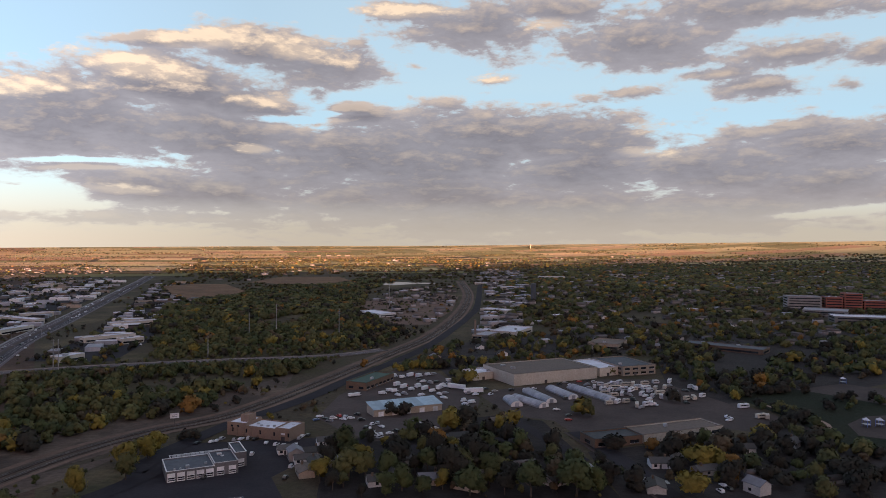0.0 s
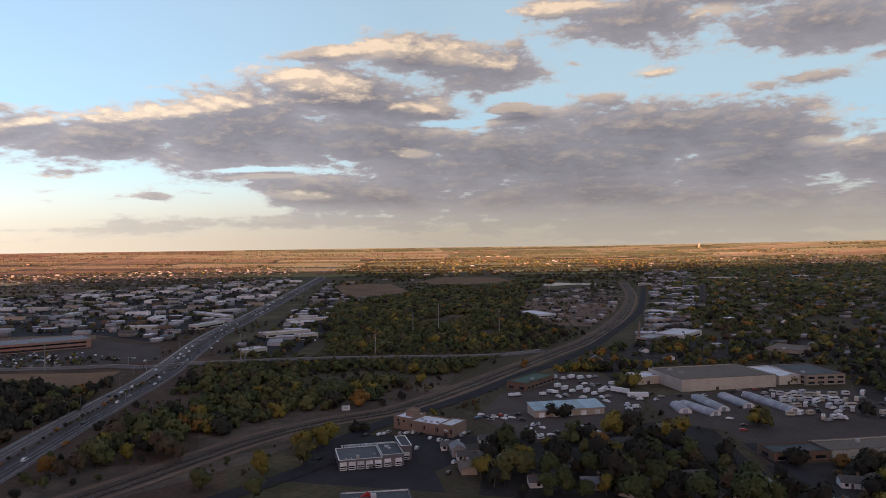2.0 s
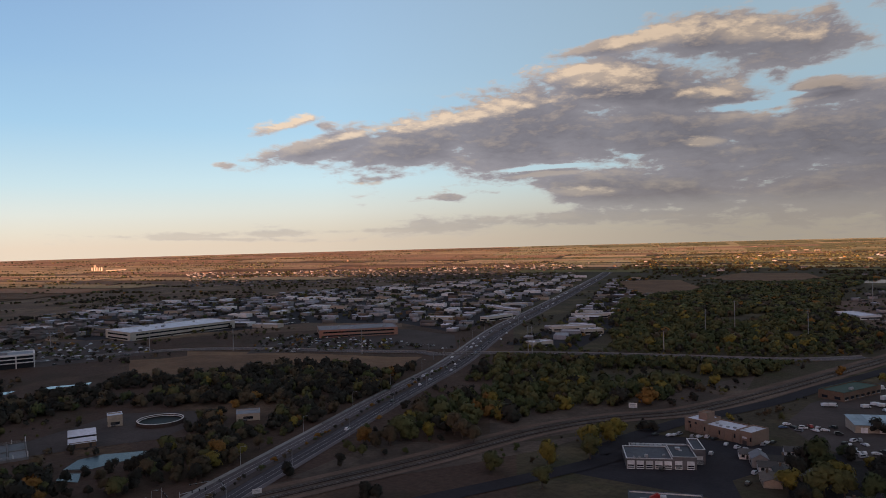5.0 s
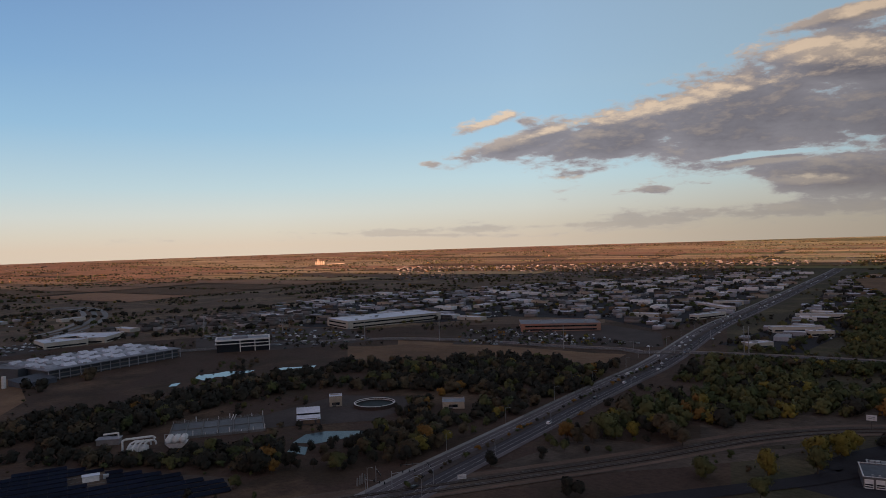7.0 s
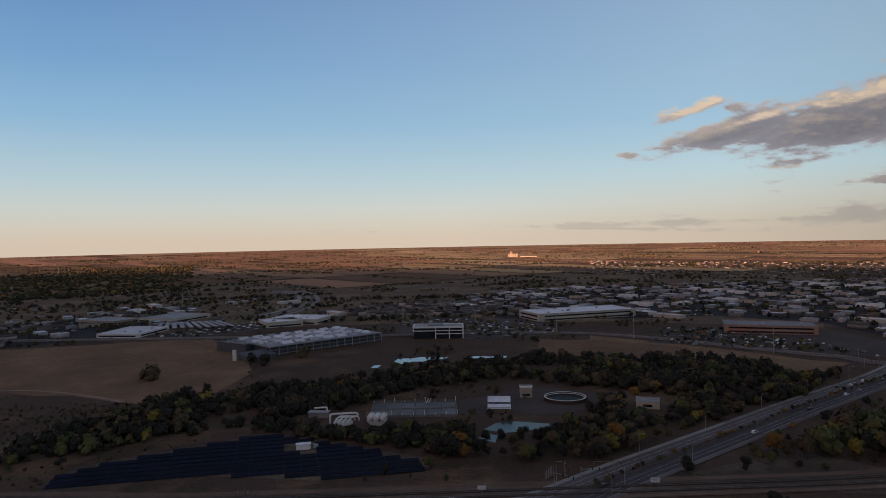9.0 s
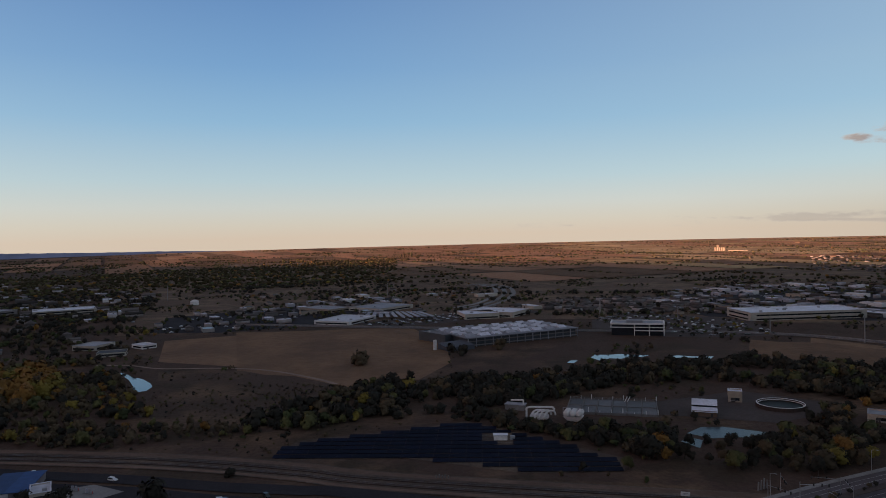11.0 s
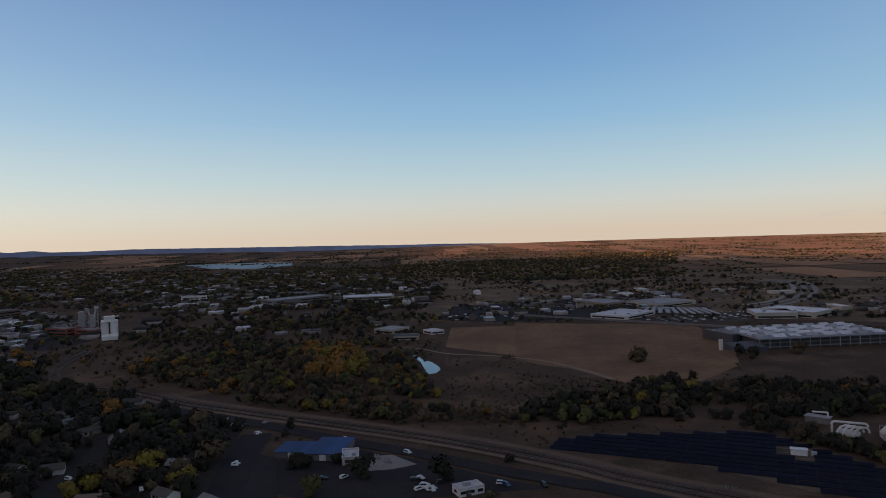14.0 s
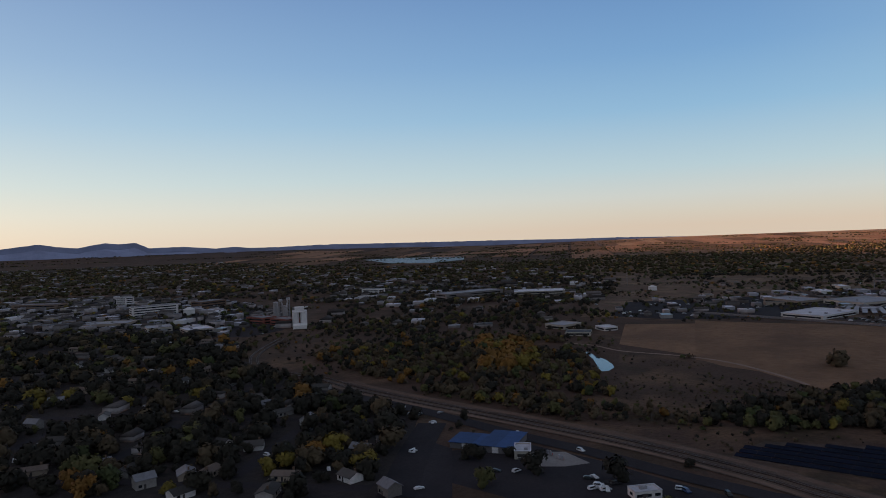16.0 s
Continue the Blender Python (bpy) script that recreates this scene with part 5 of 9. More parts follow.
def filter_house(x, y, rz, w, d):
    """Low brick house under two white sheet roofs, one stepped above the other."""
    th = thing("filter_house", "small brick filter house under two white sheet roofs", "building", "", pose(x, y, 0, 0, 0, rz))
    bm = bmesh.new()
    box(bm, -w / 2, w / 2, -d / 2, 0, 0, 3.2)
    box(bm, -w / 2, w / 2, 0, d / 2, 0, 5.4)
    part("wall", bm, M["brownbrick"], th)
    for y0, y1, z0, z1 in ((-d / 2 - 0.5, -0.1, 2.7, 4.0), (-0.3, d / 2 + 0.5, 5.2, 7.2)):
        bm = bmesh.new()
        vs = [bm.verts.new((u, v, z + k)) for k in (0.0, 0.22) for u in (-w / 2 - 0.4, w / 2 + 0.4) for v, z in ((y0, z0), (y1, z1))]
        for f in ((0, 1, 3, 2), (4, 6, 7, 5), (0, 4, 5, 1), (2, 3, 7, 6), (0, 2, 6, 4), (1, 5, 7, 3)):
            bm.faces.new([vs[q] for q in f])
        bmesh.ops.recalc_face_normals(bm, faces=bm.faces)
        part("roof", bm, M["whiteroof"], th, "white sheet roof slope")
    bm = bmesh.new()
    box(bm, -w / 2 + 0.3, w / 2 - 0.3, -0.08, -0.02, 4.1, 5.1)
    part("window_strip", bm, M["glass"], th, "dark strip of glass between the roofs")
    for u in (-w * 0.3, w * 0.3):
        bm = bmesh.new()
        box(bm, u - 0.6, u + 0.6, -d / 2 - 0.08, -d / 2 - 0.005, 0, 2.2)
        part("door", bm, M["darkdoor"], th)


filter_house(-393.0, 201.0, 63.2, 13.5, 13.0)
block(-417.3, 229.2, 62.6, 8.3, 8.0, 7.0, "pump_house", "small pale brick pump tower", "building", M["tanwall"], M["whiteroof"], 1, 0)
shed(-318.5, -160.5, 95.5, 17.5, 26.0, 3.4, "shop", "shop with a bright blue metal roof", "shop", M["workshopwall"], M["blueroof"], 0.02)
shed(-319.2, -177.6, 95.5, 16.9, 15.4, 3.2, "shop", "shop wing with a pale blue metal roof", "shop", M["workshopwall"], M["blueroof"], 0.04)
block(-313.9, -139.1, 111.7, 8.1, 13.9, 4.0, "shop", "small white-roofed shop annex", "shop", M["cream"], M["whiteroof"], 1, 1)
block(-283.6, -73.4, 127.9, 11.7, 7.5, 3.4, "shop", "small white shop with rounded corner", "shop", M["whitewall"], M["whiteroof"], 3, 1)
block(-732.1, -962.1, 152.5, 69.8, 25.0, 16.0, "hotel", "white hotel of four storeys", "hotel", M["whitewall"], M["greyroof"], 10, 2)
block(-715.8, -706.4, 80.7, 38.0, 22.0, 9.0, "mill_building", "red brick mill building", "mill", M["redbrick"], M["greyroof"], 4, 1)
block(-711.4, -658.5, 74.1, 40.6, 20.0, 9.0, "mill_building", "red brick mill store", "mill", M["redbrick"], M["greyroof"], 4, 1)
block(-774.3, -1358.5, 108.2, 96.6, 30.0, 10.0, "office_block", "downtown block with pale bays", "building", M["tanbrick"], M["greyroof"], 9, 2)
block(-611.2, -908.4, 123.8, 60.2, 40.5, 6.0, "warehouse", "flat-roofed tan warehouse in the downtown", "warehouse", M["tanwall"], M["paleroof"], 4, 2)
block(-585.8, -977.1, 123.8, 45.3, 32.8, 6.0, "warehouse", "dark brick warehouse in the downtown", "warehouse", M["brownbrick"], M["darkroof"], 4, 2)
block(-605.8, -769.2, 145.2, 30.5, 36.5, 6.0, "warehouse", "downtown warehouse with a pale roof", "warehouse", M["cream"], M["paleroof"], 4, 2)
block(-611.3, -703.6, 151.5, 33.1, 37.0, 5.0, "warehouse", "white-roofed row of stores", "warehouse", M["cream"], M["whiteroof"], 3, 2)
block(-839.8, -928.8, 169.2, 48.8, 30.0, 14.0, "office_block", "brown downtown office block", "office", M["brownbrick"], M["greyroof"], 8, 2)
block(-877.1, -1196.0, 94.2, 25.3, 20.0, 16.0, "office_block", "pale downtown office tower", "office", M["whitewall"], M["greyroof"], 4, 1)
block(-1041.7, -570.2, 148.7, 115.3, 40.0, 10.0, "storage_hall", "long pale storage hall in bays", "hall", M["concrete"], M["paleroof"], 12, 0)
block(-1108.7, -475.5, 113.6, 85.5, 50.6, 8.0, "storage_hall", "white-roofed store beyond the river woods", "hall", M["cream"], M["whiteroof"], 3, 1)
block(-1135.4, -809.9, 90.9, 39.5, 22.0, 10.0, "office_block", "white banded office block", "office", M["whitewall"], M["greyroof"], 6, 1)
block(-754.8, -287.7, 69.4, 27.1, 30.2, 5.0, "farm_house", "low pale house among trees", "house", M["cream"], M["paleroof"], 3, 0)
block(-702.6, -246.5, 102.2, 26.0, 20.8, 4.0, "farm_house", "long dark-roofed farm house", "house", M["cream"], M["darkroof"], 3, 0)
block(-743.6, -216.3, 135.6, 15.7, 20.1, 4.0, "farm_house", "small white farm building", "house", M["whitewall"], M["whiteroof"], 2, 0)
block(-89.3, 1004.2, 38.0, 27.1, 56.7, 5.0, "works_building", "white building in the earth yard", "building", M["whitewall"], M["whiteroof"], 2, 0)
block(79.0, 1752.4, -23.0, 48.7, 22.0, 6.0, "warehouse", "low metal warehouse with a white roof", "warehouse", M["cream"], M["whiteroof"], 3, 2)
block(132.5, 1588.0, 4.7, 34.7, 22.0, 6.0, "warehouse", "low metal warehouse with a white roof", "warehouse", M["cream"], M["whiteroof"], 3, 2)
block(80.3, 1217.2, -32.9, 37.2, 22.0, 6.0, "warehouse", "low metal warehouse with a white roof", "warehouse", M["cream"], M["whiteroof"], 3, 2)
block(57.8, 1085.2, -42.2, 48.8, 22.0, 6.0, "warehouse", "low metal warehouse with a white roof", "warehouse", M["cream"], M["whiteroof"], 3, 2)
block(521.5, 2167.3, 5.3, 41.0, 22.0, 6.0, "warehouse", "low metal warehouse with a white roof", "warehouse", M["cream"], M["whiteroof"], 3, 2)
block(279.5, 2042.8, 6.0, 75.2, 22.0, 6.0, "warehouse", "low metal warehouse with a white roof", "warehouse", M["cream"], M["whiteroof"], 3, 2)
block(-333.1, 734.9, 49.2, 23.5, 13.0, 6.0, "warehouse", "low metal warehouse with a white roof", "warehouse", M["cream"], M["whiteroof"], 3, 2)
block(-376.5, 741.7, 44.5, 53.6, 13.0, 6.0, "warehouse", "low metal warehouse with a white roof", "warehouse", M["cream"], M["whiteroof"], 3, 2)
block(-409.7, 871.4, 42.1, 58.5, 13.0, 6.0, "warehouse", "low metal warehouse with a white roof", "warehouse", M["cream"], M["whiteroof"], 3, 2)
block(-588.3, 939.9, -28.5, 77.1, 13.0, 6.0, "warehouse", "low metal warehouse with a white roof", "warehouse", M["cream"], M["whiteroof"], 3, 2)
block(-498.8, 796.8, 82.2, 54.0, 13.0, 6.0, "warehouse", "low metal warehouse with a white roof", "warehouse", M["cream"], M["whiteroof"], 3, 2)
block(-575.7, 969.3, 51.8, 40.6, 13.0, 6.0, "warehouse", "low metal warehouse with a white roof", "warehouse", M["cream"], M["whiteroof"], 3, 2)
block(-336.6, 621.0, 63.3, 24.8, 13.0, 6.0, "warehouse", "low metal warehouse with a white roof", "warehouse", M["cream"], M["whiteroof"], 3, 2)


# ---------------------------------------------------------------- houses
def house(name, w, d, h, pitch, wall, roof, label):
    """A gabled house with its ridge along x, on its base centre."""
    th = thing(name, label, "house", "houses of the town")
    ridge = h + d / 2 * pitch
    bm = bmesh.new()
    a = [bm.verts.new((u, v, z)) for u in (-w / 2, w / 2) for v, z in ((-d / 2, 0), (d / 2, 0), (d / 2, h), (0, ridge), (-d / 2, h))]
    bm.faces.new(a[:5])
    bm.faces.new(a[5:][::-1])
    for i in range(5):
        j = (i + 1) % 5
        bm.faces.new((a[i], a[j], a[5 + j], a[5 + i]))
    part("wall", bm, wall, th)
    for side in (-1, 1):
        bm = bmesh.new()
        o = 0.5
        lo, hi = (side * (d / 2 + o), h - o * pitch + 0.04), (0.0, ridge + 0.04)
        vs = [bm.verts.new((u, v, z + dz)) for dz in (0, 0.2) for u in (-w / 2 - o, w / 2 + o) for v, z in (lo, hi)]
        for f in ((0, 1, 3, 2), (4, 6, 7, 5), (0, 4, 5, 1), (2, 3, 7, 6), (0, 2, 6, 4), (1, 5, 7, 3)):
            bm.faces.new([vs[i] for i in f])
        part("roof_slope", bm, roof, th)
    bm = bmesh.new()
    if d > 7.4:
        box(bm, -0.45, 0.45, -0.4, 0.4, 0, 2.0)
        box(bm, -0.55, 0.55, -0.5, 0.5, 2.0, 2.15)
        part("chimney", bm, M["brownbrick"], th, at=pose(w * 0.28, d * 0.12, ridge - d * 0.12 * pitch - 0.5))
    part("door", shared_box("front_door", 1.0, 0.14, 2.1, M["darkdoor"]), None, th, at=pose(-w * 0.06, -d / 2 - 0.03, 0.1))
    for v, us in ((-1, (-0.3,)), (1, (0.1,))):
        for u in us:
            part("window", shared_box("house_pane", 1.5, 0.12, 1.3, M["glass"]), None, th, at=pose(u * w, v * (d / 2 + 0.02), 1.0))
    return th


HOUSES = [
    house("house", 10, 7.5, 2.8, 0.5, M["whitewall"], M["shingle"], "white gabled house with a dark shingle roof"),
    house("house", 12, 8, 2.8, 0.38, M["palehouse"], M["shingle"], "pale low house with a weathered shingle roof"),
    house("house", 9, 7, 4.4, 0.6, M["palehouse"], M["greyroof"], "two-storey pale house with a grey roof"),
    house("house", 12, 7.5, 2.7, 0.36, M["tanwall"], M["brownroof"], "tan bungalow with a brown roof"),
    house("house", 10, 8, 2.8, 0.5, M["tanwall"], M["greyroof"], "tan house with a grey metal roof"),
    house("house", 8, 6.5, 2.7, 0.5, M["whitewall"], M["shingle"], "small white cottage with a dark roof"),
]
USED = set()


def place_house(k, x, y, rz):
    """Sets the first house of its kind, then copies of it."""
    c, s = math.cos(radians(rz)), math.sin(radians(rz))
    footprint(x - 5.5 * c + 4 * s, y - 5.5 * s - 4 * c, rz, 11, 8, 0.5)
    if k not in USED:
        USED.add(k)
        HOUSES[k].matrix_basis = pose(x, y, 0, 0, 0, rz)
        return HOUSES[k]
    return copy_thing(HOUSES[k], pose(x, y, 0, 0, 0, rz))


place_house(5, -69.1, 349.4, 20)
place_house(5, -81, 365, 20)
place_house(5, -63.4, 380.5, 20)
place_house(0, 106.9, 346.2, 0)
place_house(1, 52.5, 321.9, 37)
place_house(2, 67.5, 326, 74)
place_house(3, 2.2, 334.4, 111)
place_house(4, -21.7, 330.8, 148)
place_house(5, 160, 371.3, 5)
place_house(0, 189.1, 382, 42)
place_house(1, 95, 313.1, 79)
place_house(2, 139.2, 311, 116)
place_house(3, 12.2, 314, 153)
place_house(4, -5.6, 321, 10)
place_house(5, -292.5, -417.8, 47)
place_house(0, -300.6, -379.3, 84)
place_house(1, -244.7, -391.4, 121)
place_house(2, -215.4, -282.3, 158)
place_house(3, -238.6, -265.4, 15)
place_house(4, -232, -273.3, 52)
place_house(5, -276.8, -295.6, 89)
place_house(0, -279.3, -275.3, 126)
place_house(1, -341.4, -310.4, 163)
place_house(2, -328.8, -279.4, 20)
place_house(3, -290, -247.4, 57)
place_house(4, -296.5, -217.3, 94)
place_house(5, -313.3, -214.4, 131)
place_house(0, -212.9, -255.2, 168)
place_house(1, -229.2, -219.3, 25)
place_house(2, -251.4, -170.6, 62)
place_house(3, -341.8, -510, 99)
place_house(4, -309.1, -494.5, 136)
place_house(5, -282.6, -497.6, 173)
place_house(0, -414.7, -624.7, 30)
place_house(1, -449, -609.8, 67)
place_house(2, -259.2, -439.5, 104)
place_house(3, -205.7, -351.4, 141)
place_house(4, -224.9, -326, 178)
place_house(5, -327.3, -255.1, 35)
place_house(0, -259.4, -197.4, 72)
place_house(1, -410.2, -333.2, 109)
place_house(2, -349.7, -329.9, 146)
place_house(1, -67.7, 361.3, 20)
place_house(2, -74, 355.6, 110)
place_house(3, -56.5, 367.4, 20)
place_house(1, -61, 343.4, 110)
place_house(4, -50.6, 347, 20)
place_house(3, -64.3, 331.7, 110)


# ---------------------------------------------------------------- blocks of houses and the business park
WOOD_RIVER = [(-321.6, 513.5), (-355.3, 632.1), (-260.5, 635.2), (-384.1, 936.4), (-435.9, 1128.6), (-414.4, 1427.1), (-362.1, 1599.2), (-223.5, 1710.9), (-154.2, 1445.9), (-124.8, 1018.9), (-95.5, 834.7), (-82.9, 725.2), (-109, 611.5), (-137.9, 518.3), (-160.2, 442.4), (-196.3, 421.1), (-207.5, 379.9), (-214, 341.6), (-247.9, 287.7), (-275.6, 356.4)]
WOOD_HIGHWAY = [(-507.4, 381), (-500.7, 419.3), (-446.6, 451.2), (-367, 447.2), (-385.5, 499.8), (-346, 427.9), (-322.5, 339), (-303, 277.2), (-290.6, 218.4), (-286.4, 149.2), (-317, 127.4), (-347.6, 131.3), (-339.1, 167.5), (-334.2, 202.6), (-299.7, 223.2), (-389.4, 258.5), (-412.6, 309), (-511.5, 341), (-528.2, 396.7)]
WOOD_WORKS = [(-521.8, 81.6), (-514.4, 138.7), (-546.2, 225.2), (-543, 287.6), (-557.5, 354.1), (-543.5, 413.1), (-457.6, 446.1), (-405.2, 464), (-375.3, 365.6), (-410.6, 297.2), (-478.3, 253), (-476.3, 169.8), (-441.7, 126.3), (-429.4, 87.1), (-421.4, 46.2), (-426.4, 9.9), (-407.7, -23.6), (-399.1, -67.7), (-552.6, -92.8), (-520.7, -12.3), (-537.3, 51.6)]
WOOD_POPLAR = [(-604.7, -338), (-670.3, -296.5), (-682.3, -245.6), (-608.8, -198.7), (-537.1, -169.1), (-492.2, -141.1), (-486.5, -101.1), (-416.6, -81), (-389, -139.2), (-409.6, -203.5), (-444.1, -290.7), (-477.4, -368.4), (-526.3, -445.7), (-583.6, -420.3)]
WOOD_BRUSH = [(-486.5, -101.1), (-515.1, -13.8), (-545.6, 25.4), (-429.5, 21.2), (-397.9, -48.7), (-404.6, -78.8)]
TOWN_EAST = [(-53.5, 301.2), (-60.9, 367.3), (-34.2, 418.1), (6.1, 432), (34.9, 446.7), (61.7, 433.2), (69.4, 379.8), (77.4, 303.2)]
TOWN_EAST_B = [(77.4, 303.2), (76.4, 369.8), (106.1, 380.5), (156.4, 392.2), (219.5, 429.9), (263, 417.9), (192.3, 304.9)]
TOWN_PARK = [(173.9, 547), (210.4, 716.9), (283.2, 758.4), (341.7, 740.5), (508.7, 810.6), (346.6, 551.6), (272.2, 509.6), (195.6, 481.3)]
TOWN_MID = [(-45.9, 618.9), (-12.7, 691.3), (42.4, 792.4), (146.5, 844.8), (292.4, 877.4), (576, 918.2), (443.8, 706.9), (341.7, 740.5), (222.1, 699.3), (124.5, 685.7), (34.6, 644.5), (15.7, 522.2), (-1.3, 601.4)]
TOWN_FAR = [(63.1, 1028.4), (173, 1861), (414.3, 2943.9), (1770.5, 2827.6), (540.3, 861.1), (142.2, 819.7)]
TOWN_WEST = [(-179.2, -333.3), (-486.6, -882.4), (-546.9, -820.1), (-600.2, -691.5), (-552.1, -543.3), (-448.1, -423.5), (-404.4, -293.6), (-365.1, -224), (-247.5, -168.1)]
TOWN_WEST_FAR = [(-812.5, -1464.6), (-1806.5, -3240.1), (-2507.9, -2583.6), (-2095.6, -1489.2), (-2133.7, -929.9), (-1411.2, -371.4), (-961, -294.1), (-784.2, -281.4), (-714.5, -386.2), (-678.7, -554.7), (-949, -724.6), (-1020.7, -996.8), (-892.3, -1226.1)]
FAR_WEST = [(-2178.7, -1119.3), (-2452.6, -846.1), (-3188.7, 182.3), (-1680.5, 94.2), (-1548.8, -176), (-1800.2, -622.6)]
PARK_NORTH = [(-1048.8, 431), (-1180.7, 559.9), (-1260.7, 722.2), (-1189.7, 935.5), (-1140.1, 1265.6), (-1028.7, 1559.7), (-903.2, 1951.1), (-672.8, 1404.6), (-505.9, 840.6), (-475.2, 684.8), (-593.8, 733), (-718.8, 680), (-739.6, 579.9), (-829.3, 431.7)]
PARK_ROADSIDE = [(-375.2, 631.5), (-392.4, 775.4), (-518.5, 1172.8), (-685.6, 1671.4), (-647.1, 1786.3), (-392, 1428.8), (-435.9, 1128.6), (-319.2, 778.3), (-295.5, 634)]
HOMES_NORTH = [(-973.4, 248.1), (-1073.4, 310), (-1057.7, 418.3), (-1036, 539.9), (-857.3, 437.8), (-898.6, 306.2)]
WOOD_GOLD = [(-521.6, -262.6), (-623.3, -306.3), (-634.9, -260.4), (-547.5, -217.9), (-489.6, -227.7)]
LAWN = [(206.3, 507.9), (261.1, 528.5), (314.1, 499.7), (192.3, 304.9), (192.6, 344.2), (219.5, 429.9)]
SOLAR = [(-355.7, -44.3), (-381.6, -33.2), (-394.2, 31.9), (-402.6, 61), (-323.3, 121.3), (-307.7, 116.9), (-313.4, 73.4), (-345.5, 22)]
OPEN_LAND = [(412.3, 656.5), (1221.6, 1950), (0.6, 1845.3), (-1092.5, 1745.7), (-1432.3, 984.2), (-1723.2, 185.3), (-1419.8, -234.2), (-1073, -805.4), (-704, -1270.8), (-179.2, -333.3), (-256.2, -147.2), (-291, -27.8), (-271.1, 111.7), (-216.9, 202), (-162.7, 259.3), (-115.9, 300.3), (28.7, 302.5), (192.3, 304.9)]
BANK_BRUSH = [(-201.5, 321.7), (-199.3, 364.8), (-165.4, 428.4), (-117.3, 518.8), (-76.8, 672.3), (-73.2, 501), (-100.3, 443.7), (-118.9, 410.1), (-141.2, 365.8), (-146.1, 330.3), (-139.9, 300), (-187.5, 299.2)]
FAR_EAST = [(-682.7, 1714.5), (-1005.3, 2603), (-753.3, 3325), (317.1, 3418.4), (898.1, 3558), (2133.6, 3408.6), (1663, 2655.6), (401.3, 2851.3), (173, 1861), (85.1, 2074), (-218, 1901.3), (-291.9, 2234), (-485.5, 2143.6), (-507.2, 1848.3)]
NORTH_FAR = [(-1603.4, 1102.2), (-2349.6, 1616.4), (-1736.9, 2035.4), (-1155.7, 2644.1), (-907.4, 2030.8), (-1216.3, 1424.3)]
DOWNTOWN = [(-511.9, -927.7), (-895.1, -1612.2), (-1012.9, -1390.4), (-944.1, -936.4), (-801.5, -674.3), (-669.1, -600.2), (-611.8, -601.1), (-589.2, -678.9), (-538.6, -796.9)]
MILL_GROVE = [(-736.4, -612.6), (-859, -477.2), (-690, -390), (-595.5, -332.9), (-520, -370), (-564.4, -400), (-624.8, -487.6)]
MILL_TOWN = [(-986.8, -802.8), (-1352.1, -963.6), (-1421.4, -621.6), (-1342.5, -353.6), (-997.4, -296.7), (-1021.7, -448.6), (-929.9, -539.5)]
WEST_WORKS = [(-871.5, -245.6), (-1039.6, -266.7), (-1136.1, -106.9), (-1263.2, 69.9), (-987, 53.7), (-893.9, -43.6), (-852.8, -160.4)]
PLAIN_EAST = [(-962.6, -159.6), (-1419.8, -234.2), (-1428.6, -57.8), (-1372.2, 239.7), (-973.4, 248.1), (-965.7, 108.9), (-1023.9, -81.9)]
WORKS_SOUTH = [(-412.3, 51.4), (-400.9, 87.6), (-378.4, 127.7), (-365.3, 167.4), (-330.2, 157.5), (-326.7, 199.6), (-321.9, 221.6), (-320.2, 250.4), (-290.6, 216.7), (-295.1, 170.7), (-317.7, 136.1), (-332.8, 130.2), (-362.4, 103.2), (-394.8, 61.2)]
CLEAR_HUT = [(-340.5, 256.4), (-327.6, 279), (-376.2, 318.5), (-393.3, 301.8)]
CLEAR_WORKS = [(-395, 86.3), (-430, 101.2), (-420.9, 134.8), (-386.4, 130.4), (-383.6, 109.4)]
WOOD_RAIL = [(-280.1, 1568.9), (-227.4, 1983), (-127.5, 1909.9), (-165.6, 1445), (-134.9, 1145.7), (-66.3, 889.9), (-40.9, 837), (-54.3, 730.1), (-77.6, 678.9), (-115.1, 786.2)]
RAIL_YARD = [(-136.9, 1195.4), (-154.2, 1445.9), (-80.4, 1584.5), (21.9, 1669.3), (31.6, 1386.3), (14.8, 1108.1), (-19.4, 864.1), (-59.9, 901.9)]
RAIL_EAST = [(41.1, 792.3), (59.8, 1028.2), (91.8, 1463.5), (93.4, 2074.8), (178, 2582.7), (276.1, 2363.1), (177.9, 1469.7), (116.8, 1031.1), (93.3, 794.4)]
WOOD_LEFT = [(-453.3, -9.5), (-490.2, 1.7), (-496.9, 41.1), (-511.8, 102.2), (-513.8, 161.5), (-469.1, 147.2), (-428.7, 68.5), (-417.7, 10.9)]
TRUCK_YARD = [(-49.5, 435), (-37.1, 501.9), (-38.2, 577.6), (-3.6, 578.6), (25.2, 503.4), (18.8, 446.3), (6.1, 432), (5, 493.9), (-29.3, 445.2)]
CAMPER_YARD = [(91.2, 524.2), (123, 554.3), (181.2, 555.9), (179.6, 507.3), (140.3, 464), (115.3, 468.1)]
OLD_YARD = [(-557.4, -598.6), (-606.4, -604.8), (-664.4, -509.7), (-586.6, -408.6), (-504.6, -414.5), (-465.6, -407.6), (-480.9, -447.1), (-550.4, -549.8)]
CLEAR_POND = [(-355.1, 164.4), (-359.2, 221.6), (-327.9, 204.6), (-309.7, 164.7), (-323, 150.2)]
LOW_BRUSH = [(-546.8, -160.7), (-617.5, -93.1), (-604.6, 3.4), (-520.4, 2.3), (-479.8, -13.1), (-418, -84.4), (-472.5, -143.5)]
